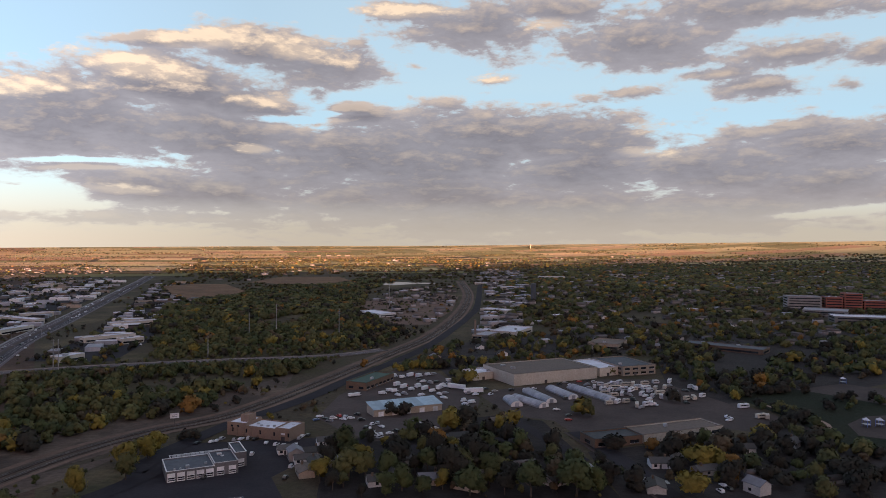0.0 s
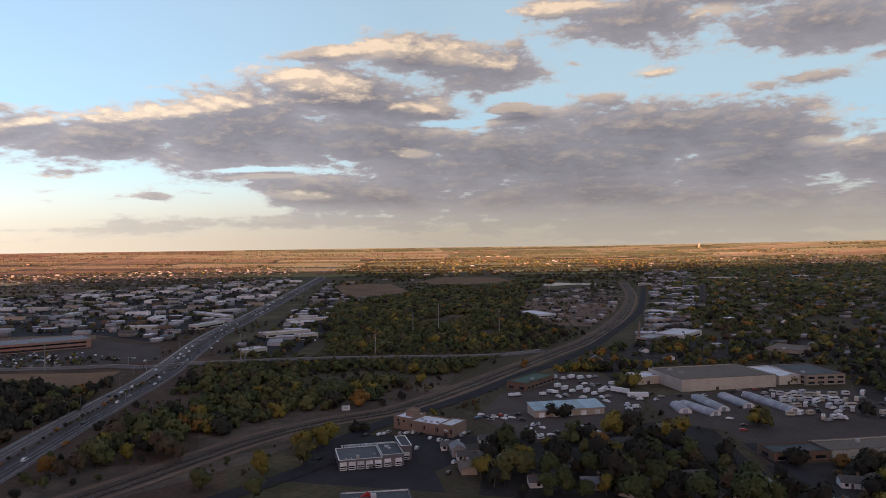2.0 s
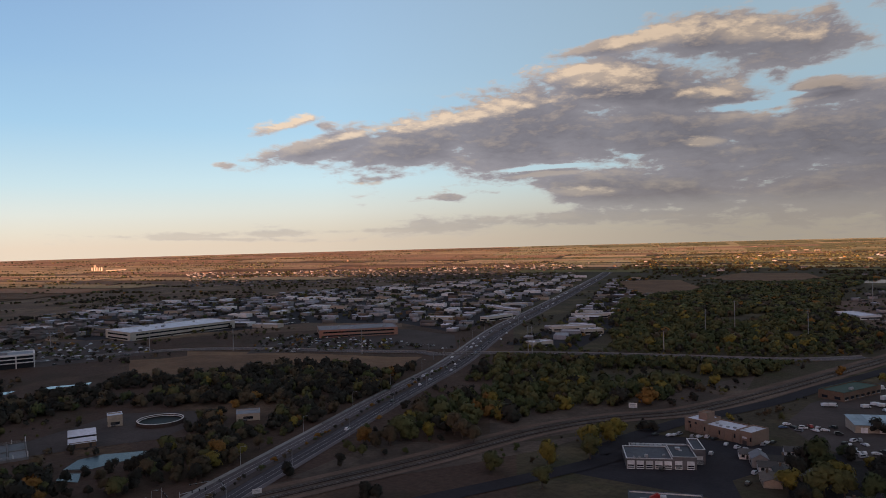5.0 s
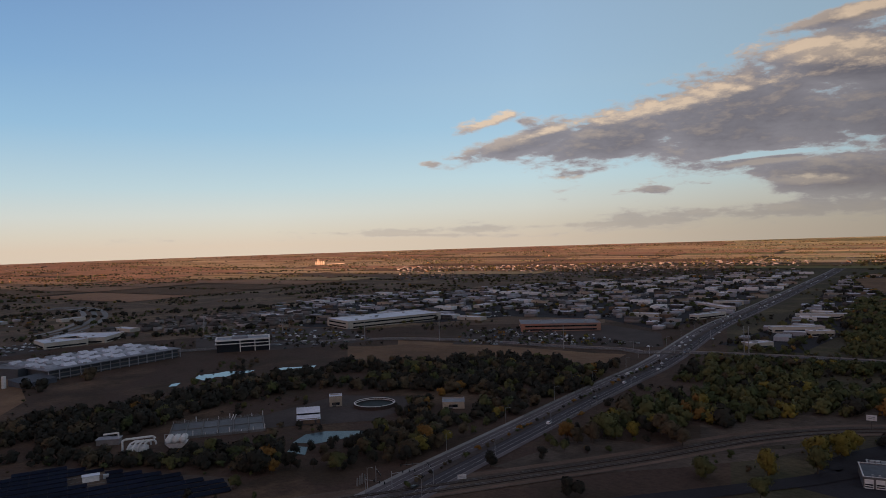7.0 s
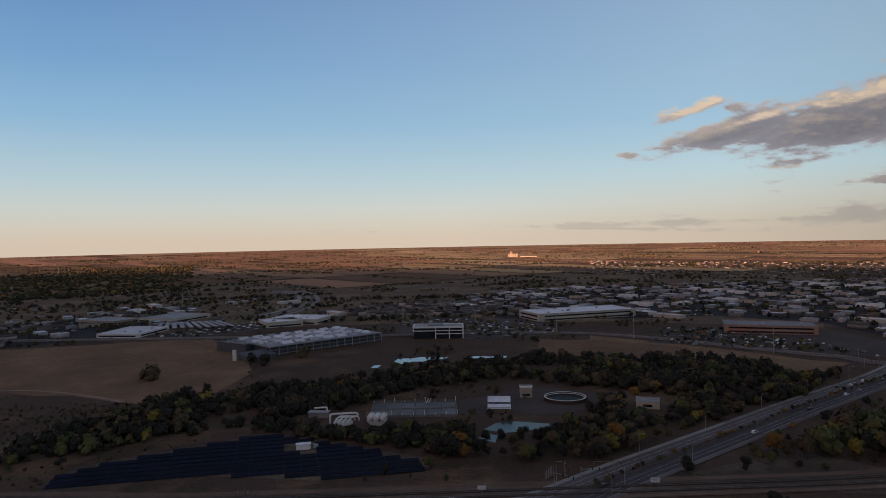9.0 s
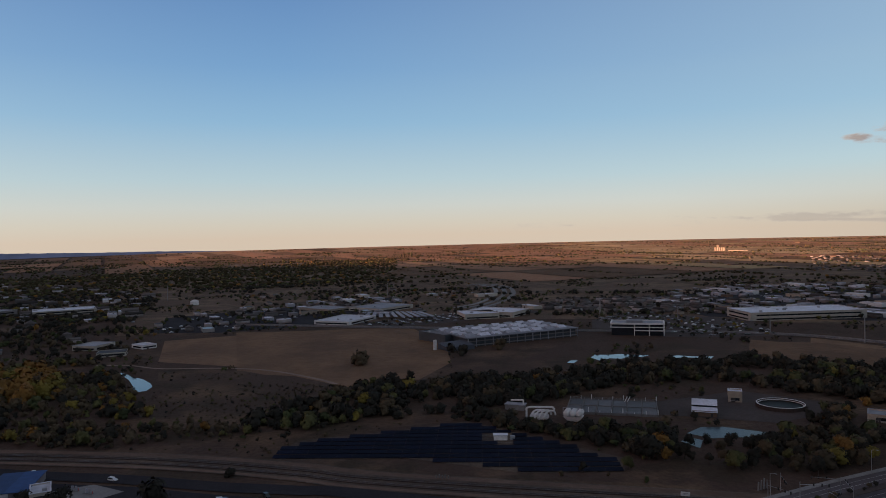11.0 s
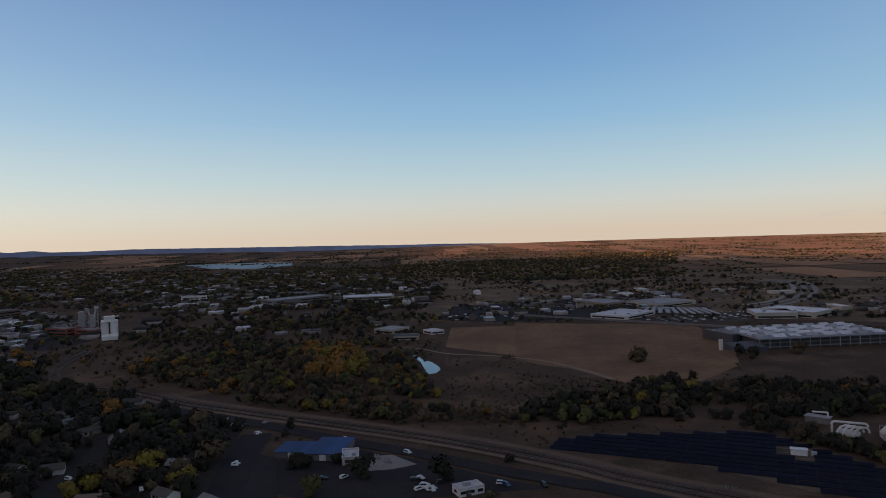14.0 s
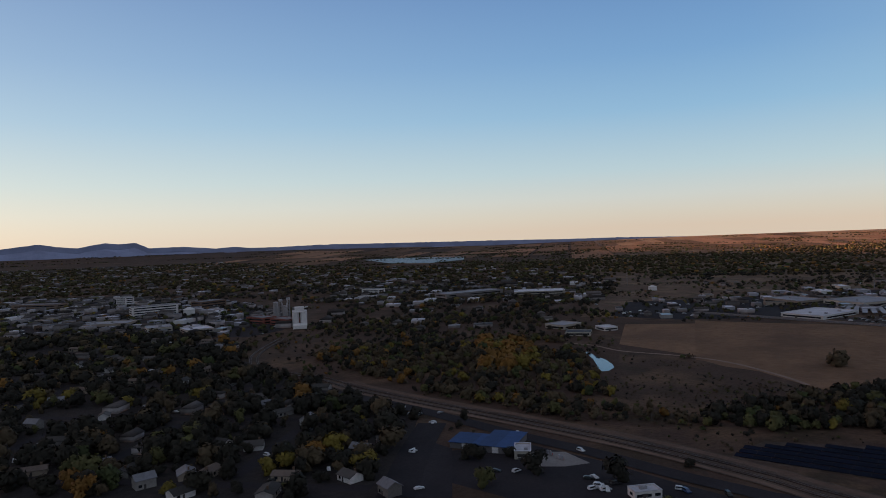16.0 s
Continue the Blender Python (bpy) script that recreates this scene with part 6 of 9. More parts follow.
FAR_WEST_B = [(-3088.7, -1977.6), (-3140.3, -1081.6), (-3235.6, -362.3), (-3667.7, 210.4), (-2986.7, 170.5), (-2370, -817.8), (-2190.7, -1169.9)]
SOLAR_BANK = [(-384.4, -148.1), (-390.9, -94.8), (-405.1, -58.1), (-416, -12.4), (-410.7, 33.4), (-408.6, 61.9), (-397.6, 32.2), (-388.1, -33.7), (-353.8, -45.5), (-362.2, -88.2)]
FIELD_EDGE = [(-673.1, -182.2), (-588.5, -140.4), (-589, -82.5), (-509.3, -10.2), (-517.6, 43), (-586.1, 76.7), (-548.7, 73.3), (-491.4, 44.5), (-477.4, -13.7), (-542.4, -85.1), (-565.2, -153.7)]
OPEN_MID = [(-599.8, -491.2), (-722.1, -518.2), (-826.4, -445.6), (-935.7, -326.5), (-918.5, -258.5), (-794, -230.8), (-688.7, -218.2), (-677.5, -299.6), (-614, -343), (-586.7, -422.5)]
WORKS_FRONT = [(-413.9, 48.5), (-392.8, 73.2), (-365.5, 104.1), (-332.8, 130.2), (-316.6, 151.0), (-335.4, 170.1), (-371.7, 174.0), (-376.3, 127.0), (-395.2, 99.4), (-422.4, 72.2)]
POND_TREES = [(-296.1, 180.8), (-319.8, 190.2), (-340.4, 209.9), (-358.9, 243.2), (-399.7, 280.2), (-356.5, 278.9), (-293.4, 232.8), (-284.4, 198.8)]
RAIL_BRUSH = [(-427.5, -280.1), (-443.7, -242.4), (-437.2, -195.6), (-437.2, -136.9), (-419.3, -66.0), (-405.1, -63.9), (-390.9, -123.0), (-386.0, -173.4), (-402.6, -237.6)]
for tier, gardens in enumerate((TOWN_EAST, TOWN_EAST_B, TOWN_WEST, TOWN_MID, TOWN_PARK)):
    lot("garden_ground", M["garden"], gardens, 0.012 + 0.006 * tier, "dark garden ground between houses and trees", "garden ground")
for tier, paved in enumerate((PARK_NORTH, PARK_ROADSIDE, DOWNTOWN, WEST_WORKS)):
    lot("paved_ground", M["asphalt"], paved, 0.012 + 0.006 * tier, "dark paved ground between the stores", "paved ground")


def grid_points(poly, du, dv, jitter, turn, rng):
    """Jittered grid points inside a polygon, the grid turned by some degrees."""
    c, s = math.cos(radians(turn)), math.sin(radians(turn))
    uv = [(c * x + s * y, -s * x + c * y) for x, y in poly]
    u0, u1 = min(p[0] for p in uv), max(p[0] for p in uv)
    v0, v1 = min(p[1] for p in uv), max(p[1] for p in uv)
    us, vs = np.arange(u0, u1, du), np.arange(v0, v1, dv)
    gu, gv = np.meshgrid(us, vs, indexing="ij")
    state = np.random.RandomState(rng)
    gu = gu + state.uniform(-jitter, jitter, gu.shape) * du
    gv = gv + state.uniform(-jitter, jitter, gv.shape) * dv
    x, y = c * gu - s * gv, s * gu + c * gv
    keep = inside(x, y, poly)
    return list(zip(x[keep].tolist(), y[keep].tolist()))


def suburb(poly, du, dv, share, seed, kinds=(0, 1, 2, 3, 4, 5)):
    rng = random.Random(seed)
    for x, y in grid_points(poly, du, dv, 0.16, 18.5, seed):
        if rng.random() > share or taken(x, y) or taken(x + 6, y) or taken(x - 6, y) or taken(x, y + 6) or taken(x, y - 6):
            continue
        place_house(rng.choice(kinds), x, y, 18.5 + rng.choice((0, 90, 180, 270)) + rng.uniform(-3, 3))


suburb(TOWN_EAST, 30, 26, 0.32, 1)
suburb(TOWN_EAST_B, 30, 26, 0.3, 2)
suburb(TOWN_MID, 58, 44, 0.42, 3)
suburb(TOWN_FAR, 130, 110, 0.42, 4)
suburb(TOWN_WEST, 54, 46, 0.33, 5, (0, 1, 3, 3, 2))
suburb(TOWN_WEST_FAR, 220, 170, 0.45, 6)
suburb(HOMES_NORTH, 32, 24, 0.75, 7, (1, 3, 3))


def business_park():
    kinds = [
        (22, 13, 4.2, M["greywall"], M["whiteroof"], 2, 0, "low metal unit with a white roof"), (32, 16, 5, M["whitewall"], M["whiteroof"], 3, 1, "wide white industrial unit under a flat roof"),
        (18, 12, 4.2, M["greywall"], M["whiteroof"], 2, 0, "grey industrial unit with a white roof"), (25, 14, 4.5, M["greywall"], M["paleroof"], 2, 0, "grey industrial unit with a flat roof"),
        (15, 11, 4, M["brownbrick"], M["brownroof"], 2, 0, "small brick workshop with a brown roof"), (38, 15, 4.5, M["cream"], M["whiteroof"], 3, 1, "long cream industrial unit under a white roof"),
        (22, 13, 4.2, M["palehouse"], M["bluemetal"], 2, 0, "industrial unit with a pale blue roof"), (26, 13, 4.5, M["tanwall"], M["darkroof"], 2, 0, "tan workshop with a dark roof"),
    ]
    first, rng = {}, random.Random(21)
    spots = [(p, 0.6) for p in grid_points(PARK_NORTH, 50, 36, 0.2, 18.5, 3)] + [(p, 0.6) for p in grid_points(PARK_ROADSIDE, 44, 36, 0.2, 18.5, 4)]
    spots += [(p, 0.36) for p in grid_points(DOWNTOWN, 56, 50, 0.15, 24, 5)] + [(p, 0.4) for p in grid_points(MILL_TOWN, 90, 66, 0.2, 24, 6)]
    spots += [(p, 0.35) for p in grid_points(WEST_WORKS, 62, 48, 0.2, 24, 7)] + [(p, 0.3) for p in grid_points(PLAIN_EAST, 70, 56, 0.2, 24, 8)]
    for (x, y), share in spots:
        if rng.random() > share or taken(x, y) or taken(x + 18, y + 5) or taken(x + 6, y + 16):
            continue
        k = rng.randrange(len(kinds))
        w, d, h, wall, roof, cols, units, label = kinds[k]
        rz = 18.5 + rng.choice((0, 0, 0, 90)) + rng.uniform(-1, 1)
        if rz > 90:
            x += d
        if k in first:
            footprint(x, y, rz, w, d)
            copy_thing(first[k], pose(x, y, 0, 0, 0, rz))
        else:
            first[k] = block(x, y, rz, w, d, h, "industrial_unit", label, "industrial unit", wall, roof, cols, units, group="units of the business park", plain=True)


business_park()


# ---------------------------------------------------------------- side streets and the many small roofs farther off
def side_streets(poly, du, dv, turn, seed):
    """A grid of narrow asphalt streets inside a polygon, broken where something stands."""
    rng = random.Random(seed)
    c, s = math.cos(radians(turn)), math.sin(radians(turn))
    uv = [(c * x + s * y, -s * x + c * y) for x, y in poly]
    lo, hi = [min(p[i] for p in uv) for i in (0, 1)], [max(p[i] for p in uv) for i in (0, 1)]
    for axis, step in ((0, du), (1, dv)):
        k = lo[axis] + step * rng.uniform(0.3, 0.7)
        while k < hi[axis]:
            run = []
            w = lo[1 - axis]
            while w < hi[1 - axis] + 12:
                u, v = (k, w) if axis == 0 else (w, k)
                x, y = c * u - s * v, s * u + c * v
                if w < hi[1 - axis] and bool(inside(np.array(x), np.array(y), poly)) and not taken(x, y):
                    run.append(Vector((x, y, 0)))
                else:
                    if len(run) > 6:
                        ribbon("road", M["asphalt"], run, 7.5, 0.10 + 0.05 * axis, "narrow asphalt side street between houses", "road")
                    run = []
                w += 10
            k += step * rng.uniform(0.9, 1.1)


side_streets(TOWN_EAST, 95, 70, 18.5, 1)
side_streets(TOWN_WEST, 105, 80, 18.5, 2)
side_streets(TOWN_MID, 120, 90, 18.5, 3)

BOX_T = np.array([(0, 2, 1), (0, 3, 2), (4, 5, 6), (4, 6, 7), (0, 1, 5), (0, 5, 4), (1, 2, 6), (1, 6, 5), (2, 3, 7), (2, 7, 6), (3, 0, 4), (3, 4, 7)])
GABLE_T = np.array([(0, 1, 5), (0, 5, 4), (2, 3, 4), (2, 4, 5), (0, 4, 3), (1, 2, 5), (0, 3, 2), (0, 2, 1)])


def box_v(w, d, z0, z1):
    return np.array([(x, y, z) for z in (z0, z1) for x, y in ((-w, -d), (w, -d), (w, d), (-w, d))]) * np.array((0.5, 0.5, 1))


def gable_v(w, d, z0, rise):
    return np.array([(-w / 2, -d / 2, z0), (w / 2, -d / 2, z0), (w / 2, d / 2, z0), (-w / 2, d / 2, z0), (-w / 2, 0, z0 + rise), (w / 2, 0, z0 + rise)])


class Gathered:
    """Many small solids in one mesh with several materials."""

    def __init__(self):
        self.v, self.f, self.m, self.n = [], [], [], 0

    def put(self, v, f, m, x, y, rz, z=0.0):
        c, s = math.cos(radians(rz)), math.sin(radians(rz))
        self.v.append(np.stack((v[:, 0] * c - v[:, 1] * s + x, v[:, 0] * s + v[:, 1] * c + y, v[:, 2] + z), 1))
        self.f.append(f + self.n)
        self.m += [m] * len(f)
        self.n += len(v)

    def link(self, name, mats, label, category):
        me = fast_mesh(np.concatenate(self.v), np.concatenate(self.f), mats[0])
        for mat in mats[1:]:
            me.materials.append(mat)
        me.polygons.foreach_set("material_index", np.array(self.m, np.int32))
        tagged(new(name, me), label, category, kind="stuff")


def small_roofs(poly, du, dv, share, seed, sizes, tall, gabled, turn, out):
    rng = random.Random(seed)
    for x, y in grid_points(poly, du, dv, 0.3, turn, seed):
        if rng.random() > share or taken(x, y) or taken(x + 7, y + 2) or taken(x - 7, y - 2):
            continue
        w, h = rng.uniform(*sizes), rng.uniform(*tall)
        d = w * rng.uniform(0.5, 0.8)
        rz, z = turn + rng.choice((0, 0, 90)) + rng.uniform(-3, 3), land(x, y) - 0.2
        out.put(box_v(w, d, 0, h), BOX_T, 0, x, y, rz, z)
        if rng.random() < gabled:
            out.put(gable_v(w + 0.8, d + 0.8, h + 0.03, d * rng.uniform(0.16, 0.3)), GABLE_T, 1, x, y, rz, z)
        else:
            out.put(box_v(w + 0.4, d + 0.4, h + 0.03, h + 0.35), BOX_T, 2, x, y, rz, z)
            if w > 12:
                out.put(box_v(2.2, 1.8, h + 0.36, h + 1.5), BOX_T, 0, x + rng.uniform(-3, 3), y + rng.uniform(-2, 2), rz, z)
        c, s = abs(math.cos(radians(rz))), abs(math.sin(radians(rz)))
        a, b = (w * c + d * s) / 2, (w * s + d * c) / 2
        take([(x - a, y - b), (x + a, y - b), (x + a, y + b), (x - a, y + b)])


homes, stores = Gathered(), Gathered()
small_roofs(RAIL_YARD, 34, 26, 0.5, 84, (7, 15), (3, 5), 0.5, 30, stores)
small_roofs(RAIL_EAST, 30, 24, 0.55, 85, (9, 24), (3.5, 6.5), 0.25, 30, stores)
small_roofs(TOWN_EAST, 26, 22, 0.22, 86, (8, 13), (2.8, 3.6), 1.0, 18.5, homes)
small_roofs(TOWN_EAST_B, 26, 22, 0.2, 87, (8, 13), (2.8, 3.6), 1.0, 18.5, homes)
small_roofs(HOMES_NORTH, 22, 16, 0.8, 71, (10, 16), (5, 7.5), 1.0, 18.5, homes)
small_roofs(TOWN_MID, 34, 28, 0.30, 72, (9, 15), (3, 4.5), 0.85, 18.5, homes)
small_roofs(TOWN_WEST, 32, 27, 0.26, 73, (9, 15), (3, 4.5), 0.9, 18.5, homes)
small_roofs(TOWN_FAR, 40, 34, 0.34, 74, (10, 18), (3, 5), 0.8, 18.5, homes)
small_roofs(TOWN_WEST_FAR, 44, 36, 0.24, 75, (10, 24), (3, 5.5), 0.5, 24, homes)
small_roofs(FAR_EAST, 60, 50, 0.08, 76, (10, 20), (3, 5), 0.8, 18.5, homes)
small_roofs(NORTH_FAR, 38, 30, 0.42, 77, (9, 14), (2.6, 3.6), 0.95, 18.5, homes)
small_roofs(MILL_TOWN, 40, 34, 0.45, 78, (10, 26), (3.5, 7), 0.4, 24, stores)
small_roofs(DOWNTOWN, 30, 25, 0.58, 79, (9, 22), (3.5, 8), 0.45, 24, stores)
small_roofs(PARK_NORTH, 27, 23, 0.42, 80, (8, 19), (3.2, 5), 0.2, 18.5, stores)
small_roofs(PARK_ROADSIDE, 26, 22, 0.45, 81, (7, 17), (3, 4.5), 0.3, 18.5, stores)
small_roofs(WEST_WORKS, 30, 24, 0.5, 82, (8, 18), (3, 5), 0.4, 24, stores)
small_roofs(PLAIN_EAST, 46, 38, 0.22, 83, (8, 16), (3, 4.5), 0.5, 24, stores)
homes.link("distant_houses", [M["wallmix"], M["shinglemix"], M["roofmix"]], "many small distant houses with grey roofs among trees", "houses")
stores.link("distant_stores", [M["wallmix"], M["shinglemix"], M["roofmix"]], "crowd of small distant stores and sheds with pale roofs", "buildings")


def parked_cars():
    """Cars too many to count: in the car parks and along the streets farther off."""
    rng, out = random.Random(91), Gathered()

    def put(x, y, rz):
        m = rng.choices((0, 1, 2), (3, 4, 5))[0]
        z = land(x, y) + 0.12
        out.put(box_v(4.5, 1.8, 0.25, 0.85), BOX_T, m, x, y, rz, z)
        top = box_v(2.6, 1.6, 0.86, 1.45)
        top[4:, :2] *= 0.8
        out.put(top, BOX_T, m, x, y, rz, z)

    for poly, n in ((PARK_NORTH, 420), (PARK_ROADSIDE, 130), (DOWNTOWN, 260), (WEST_WORKS, 130), (MILL_TOWN, 60), (HOMES_NORTH, 50), (PLAIN_EAST, 60), (TOWN_WEST, 60)):
        xs, ys = [p[0] for p in poly], [p[1] for p in poly]
        for _ in range(n * 3):
            x, y = rng.uniform(min(xs), max(xs)), rng.uniform(min(ys), max(ys))
            if n > 0 and bool(inside(np.array(x), np.array(y), poly)) and not taken(x, y):
                for k in range(rng.randint(1, 4)):
                    put(x + k * 2.7, y + k * 0.9, 108.5)
                    n -= 1
    for poly, n in (([(-573, 460), (-646, 545), (-617, 602), (-402, 584), (-480, 530)], 170), ([(-840, 286), (-906, 358), (-772, 457), (-662, 421), (-686, 310)], 130), ([(-892, -7), (-990, 220), (-951, 258), (-839, 39)], 80)):
        for x, y in grid_points(poly, 2.9, 15, 0.05, 18.5, 92):
            if rng.random() < 0.24:
                put(x, y, 108.5)
    for poly, share in ((TRUCK_YARD, 0.26), (CAMPER_YARD, 0.14)):
        for x, y in grid_points(poly, 6.2, 8.5, 0.22, 40, 93):
            if rng.random() < share:
                m, rz, z, L = rng.choices((0, 1, 2), (6, 2, 3))[0], 40 + rng.choice((0, 90)) + rng.uniform(-8, 8), 0.12, rng.uniform(4.6, 6.4)
                out.put(box_v(L, 1.95, 0.35, 1.1), BOX_T, m, x, y, rz, z)
                cab = box_v(L * 0.66, 1.8, 1.11, rng.uniform(1.6, 2.4))
                cab[4:, :2] *= 0.88
                out.put(cab, BOX_T, m, x, y, rz, z)
    hw = smooth_line(HIGHWAY, 8.0)
    for i in range(40, len(hw) - 1):
        d = (hw[i + 1] - hw[i]).normalized()
        for off in (-8.6, -5.4, 5.4, 8.6):
            if rng.random() < 0.10:
                p = hw[i] + Vector((-d.y, d.x, 0)) * off
                put(p.x, p.y, math.degrees(math.atan2(d.y, d.x)))
    out.link("distant_cars", [M["car_white"], M["car_black"], M["car_grey"]], "many small parked cars on the distant lots", "cars")


parked_cars()

# ---------------------------------------------------------------- trees
PHI = (1 + 5 ** 0.5) / 2
ICO_V = np.array([(-1, PHI, 0), (1, PHI, 0), (-1, -PHI, 0), (1, -PHI, 0), (0, -1, PHI), (0, 1, PHI), (0, -1, -PHI), (0, 1, -PHI), (PHI, 0, -1), (PHI, 0, 1), (-PHI, 0, -1), (-PHI, 0, 1)]) / 1.902
ICO_F = np.array([(0, 11, 5), (0, 5, 1), (0, 1, 7), (0, 7, 10), (0, 10, 11), (1, 5, 9), (5, 11, 4), (11, 10, 2), (10, 7, 6), (7, 1, 8),
                  (3, 9, 4), (3, 4, 2), (3, 2, 6), (3, 6, 8), (3, 8, 9), (4, 9, 5), (2, 4, 11), (6, 2, 10), (8, 6, 7), (9, 8, 1)])


def crown_shape(seed, cores, tufts, height, width, base=0.14, pointed=0.0, tuft=0.07, core=1.12):
    """A crown on the trunk's foot: dark inner masses, and leaf tufts over several uneven lobes. Places, triangles and soft normals."""
    st = np.random.RandomState(seed)
    verts, tris, norms, n = [], [], [], 0
    lobes = [(0.0, 0.0, 0.60, 0.85)]
    for i in range(6):
        a, r = i * 1.05 + st.uniform(-0.5, 0.5), st.uniform(0.14, 0.34)
        lobes.append((math.cos(a) * r, math.sin(a) * r, st.uniform(0.28, 0.76), st.uniform(0.34, 0.66)))
    middle = np.array((0, 0, height * 0.42))
    for k in range(cores):
        lx, ly, lz, ls = lobes[k % len(lobes)]
        c = np.array((lx * width, ly * width, lz * height))
        if pointed:
            c[:2] *= 0.4
        vv = ICO_V * st.uniform(0.7, 1.15, (12, 1)) * np.array((width * 0.30, width * 0.30, height * 0.27)) * ls * (0.6 if pointed else core) + c
        vv[:, 2] = np.maximum(vv[:, 2], height * base)
        verts.append(vv)
        norms.append(ICO_V)
        tris.append(ICO_F + n)
        n += 12
    size = np.array([q[3] for q in lobes]) ** 2
    for k in range(tufts):
        lx, ly, lz, ls = lobes[st.choice(len(lobes), p=size / size.sum())]
        v = st.normal(size=3)
        v /= np.linalg.norm(v)
        if v[2] < -0.35:
            v[2] = -v[2]
        c = np.array((lx * width + v[0] * ls * width * 0.36, ly * width + v[1] * ls * width * 0.36, lz * height + v[2] * ls * height * 0.33))
        c += st.normal(size=3) * width * 0.035
        if pointed:
            up = (c[2] / height - base) / (1 - base)
            c[:2] *= max(0.08, 1 - pointed * max(up, 0))
        c[2] = max(c[2], height * base)
        # a tuft lies roughly along the crown's surface
        side = np.cross(v, st.normal(size=3))
        side /= np.linalg.norm(side) + 1e-6
        up = np.cross(v, side)
        side, up = side + v * st.uniform(-0.6, 0.6), up + v * st.uniform(-0.6, 0.6)
        q = width * tuft * st.uniform(0.6, 1.5)
        verts.append(np.array((c - side * q - up * q * 0.6, c + side * q - up * q * 0.6, c + up * q * 1.1)))
        out = (c - middle) / np.array((width, width, height))
        out = out / (np.linalg.norm(out) + 1e-6) + v * 0.7
        norms.append(np.tile(out / (np.linalg.norm(out) + 1e-6), (3, 1)))
        tris.append(np.array([(0, 1, 2)]) + n)
        n += 3
    return np.concatenate(verts), np.concatenate(tris), np.concatenate(norms)


def trunk_mesh(seed, height, width):
    rng = random.Random(seed)
    bm = bmesh.new()
    lean = rng.uniform(-0.3, 0.3)
    rod(bm, (0, 0, -0.1), (lean * 0.4, 0, height * 0.3), height * 0.028, height * 0.02)
    rod(bm, (lean * 0.4, 0, height * 0.3), (lean, 0.2, height * 0.62), height * 0.02, height * 0.008)
    for i in range(5):
        a = i * 1.26 + rng.uniform(-0.4, 0.4)
        z = height * rng.uniform(0.26, 0.45)
        rod(bm, (lean * 0.4, 0, z), (math.cos(a) * width * 0.3, math.sin(a) * width * 0.3, z + height * rng.uniform(0.15, 0.28)), height * 0.012, height * 0.004, 5)
    return mesh_of(bm, M["bark"])


LEAVES = ["leaf_green", "leaf_olive", "leaf_gold", "leaf_rust", "leaf_dark", "leaf_bare"]
NEAR_SHAPES = [crown_shape(40 + i, 7, 1000, 10, (8.0, 9.0, 7.4, 9.8)[i], tuft=0.040) for i in range(4)]
FINE_SHAPES = [crown_shape(70 + i, 7, 300, 10, (8.5, 9.5, 7.5, 9, 10, 6.5)[i], tuft=0.056) for i in range(6)]
MID_SHAPES = [crown_shape(80 + i, 6, 150, 10, (8.5, 9.5, 7.5, 9, 10, 6.5)[i], tuft=0.070, core=1.20) for i in range(6)]
LOW_SHAPES = [crown_shape(100 + i, 4, 44, 10, (9, 10, 8, 9.5, 10.5, 7)[i], tuft=0.10, core=1.28) for i in range(6)]
FAR_SHAPES = [crown_shape(120 + i, 1, 14, 9, 11.0, tuft=0.15, core=1.35) for i in range(6)]
DOT_SHAPES = [(ICO_V * np.random.RandomState(160 + i).uniform(0.7, 1.2, (12, 1)) * np.array((5.2, 5.2, 3.6)) + np.array((0, 0, 4.6)), ICO_F, ICO_V) for i in range(6)]
SCRUB_SHAPES = [crown_shape(150 + i, 1, 16, 5, 6.5, base=0.04, tuft=0.17) for i in range(4)]
BUSH_SHAPES = [crown_shape(140 + i, 2, 44, 5, 6.5, base=0.04, tuft=0.10) for i in range(4)]

SPOTS = []          # x, y, height, leaf
take(CLEAR_HUT)
take(CLEAR_WORKS)
take(CLEAR_POND)


def grow(poly, spacing, low, high, mixture, seed, share=1.0, clearing=-0.42):
    """Trees all over a polygon: mixture gives the share of each leaf colour."""
    st = random.Random(seed)
    for x, y in grid_points(poly, spacing, spacing, 0.48, 31, seed):
        if taken(x, y) or st.random() > share:
            continue
        # clearings and thickets
        if noise.noise((x * 0.012, y * 0.012, seed)) < clearing:
            continue
        k = st.choices(range(6), mixture)[0]
        h = low + (high - low) * st.random() ** 1.4
        # growth kept low near the cross road, so it shows from the camera
        h = min(h, 2.6 + 0.24 * max(0.0, math.sqrt(float(np.min((CROSS_X - x) ** 2 + (CROSS_Y - y) ** 2))) - 7))
        if bool(inside(np.array(x), np.array(y), LOW_BRUSH)):
            if st.random() < 0.3:
                continue
            h, k = min(h, st.uniform(1.2, 3.0)), st.choice((1, 4, 5, 5))
        SPOTS.append((x, y, h, k))


CROSS_LINE = smooth_line(CROSS, 15.0)
CROSS_X, CROSS_Y = np.array([p.x for p in CROSS_LINE]), np.array([p.y for p in CROSS_LINE])
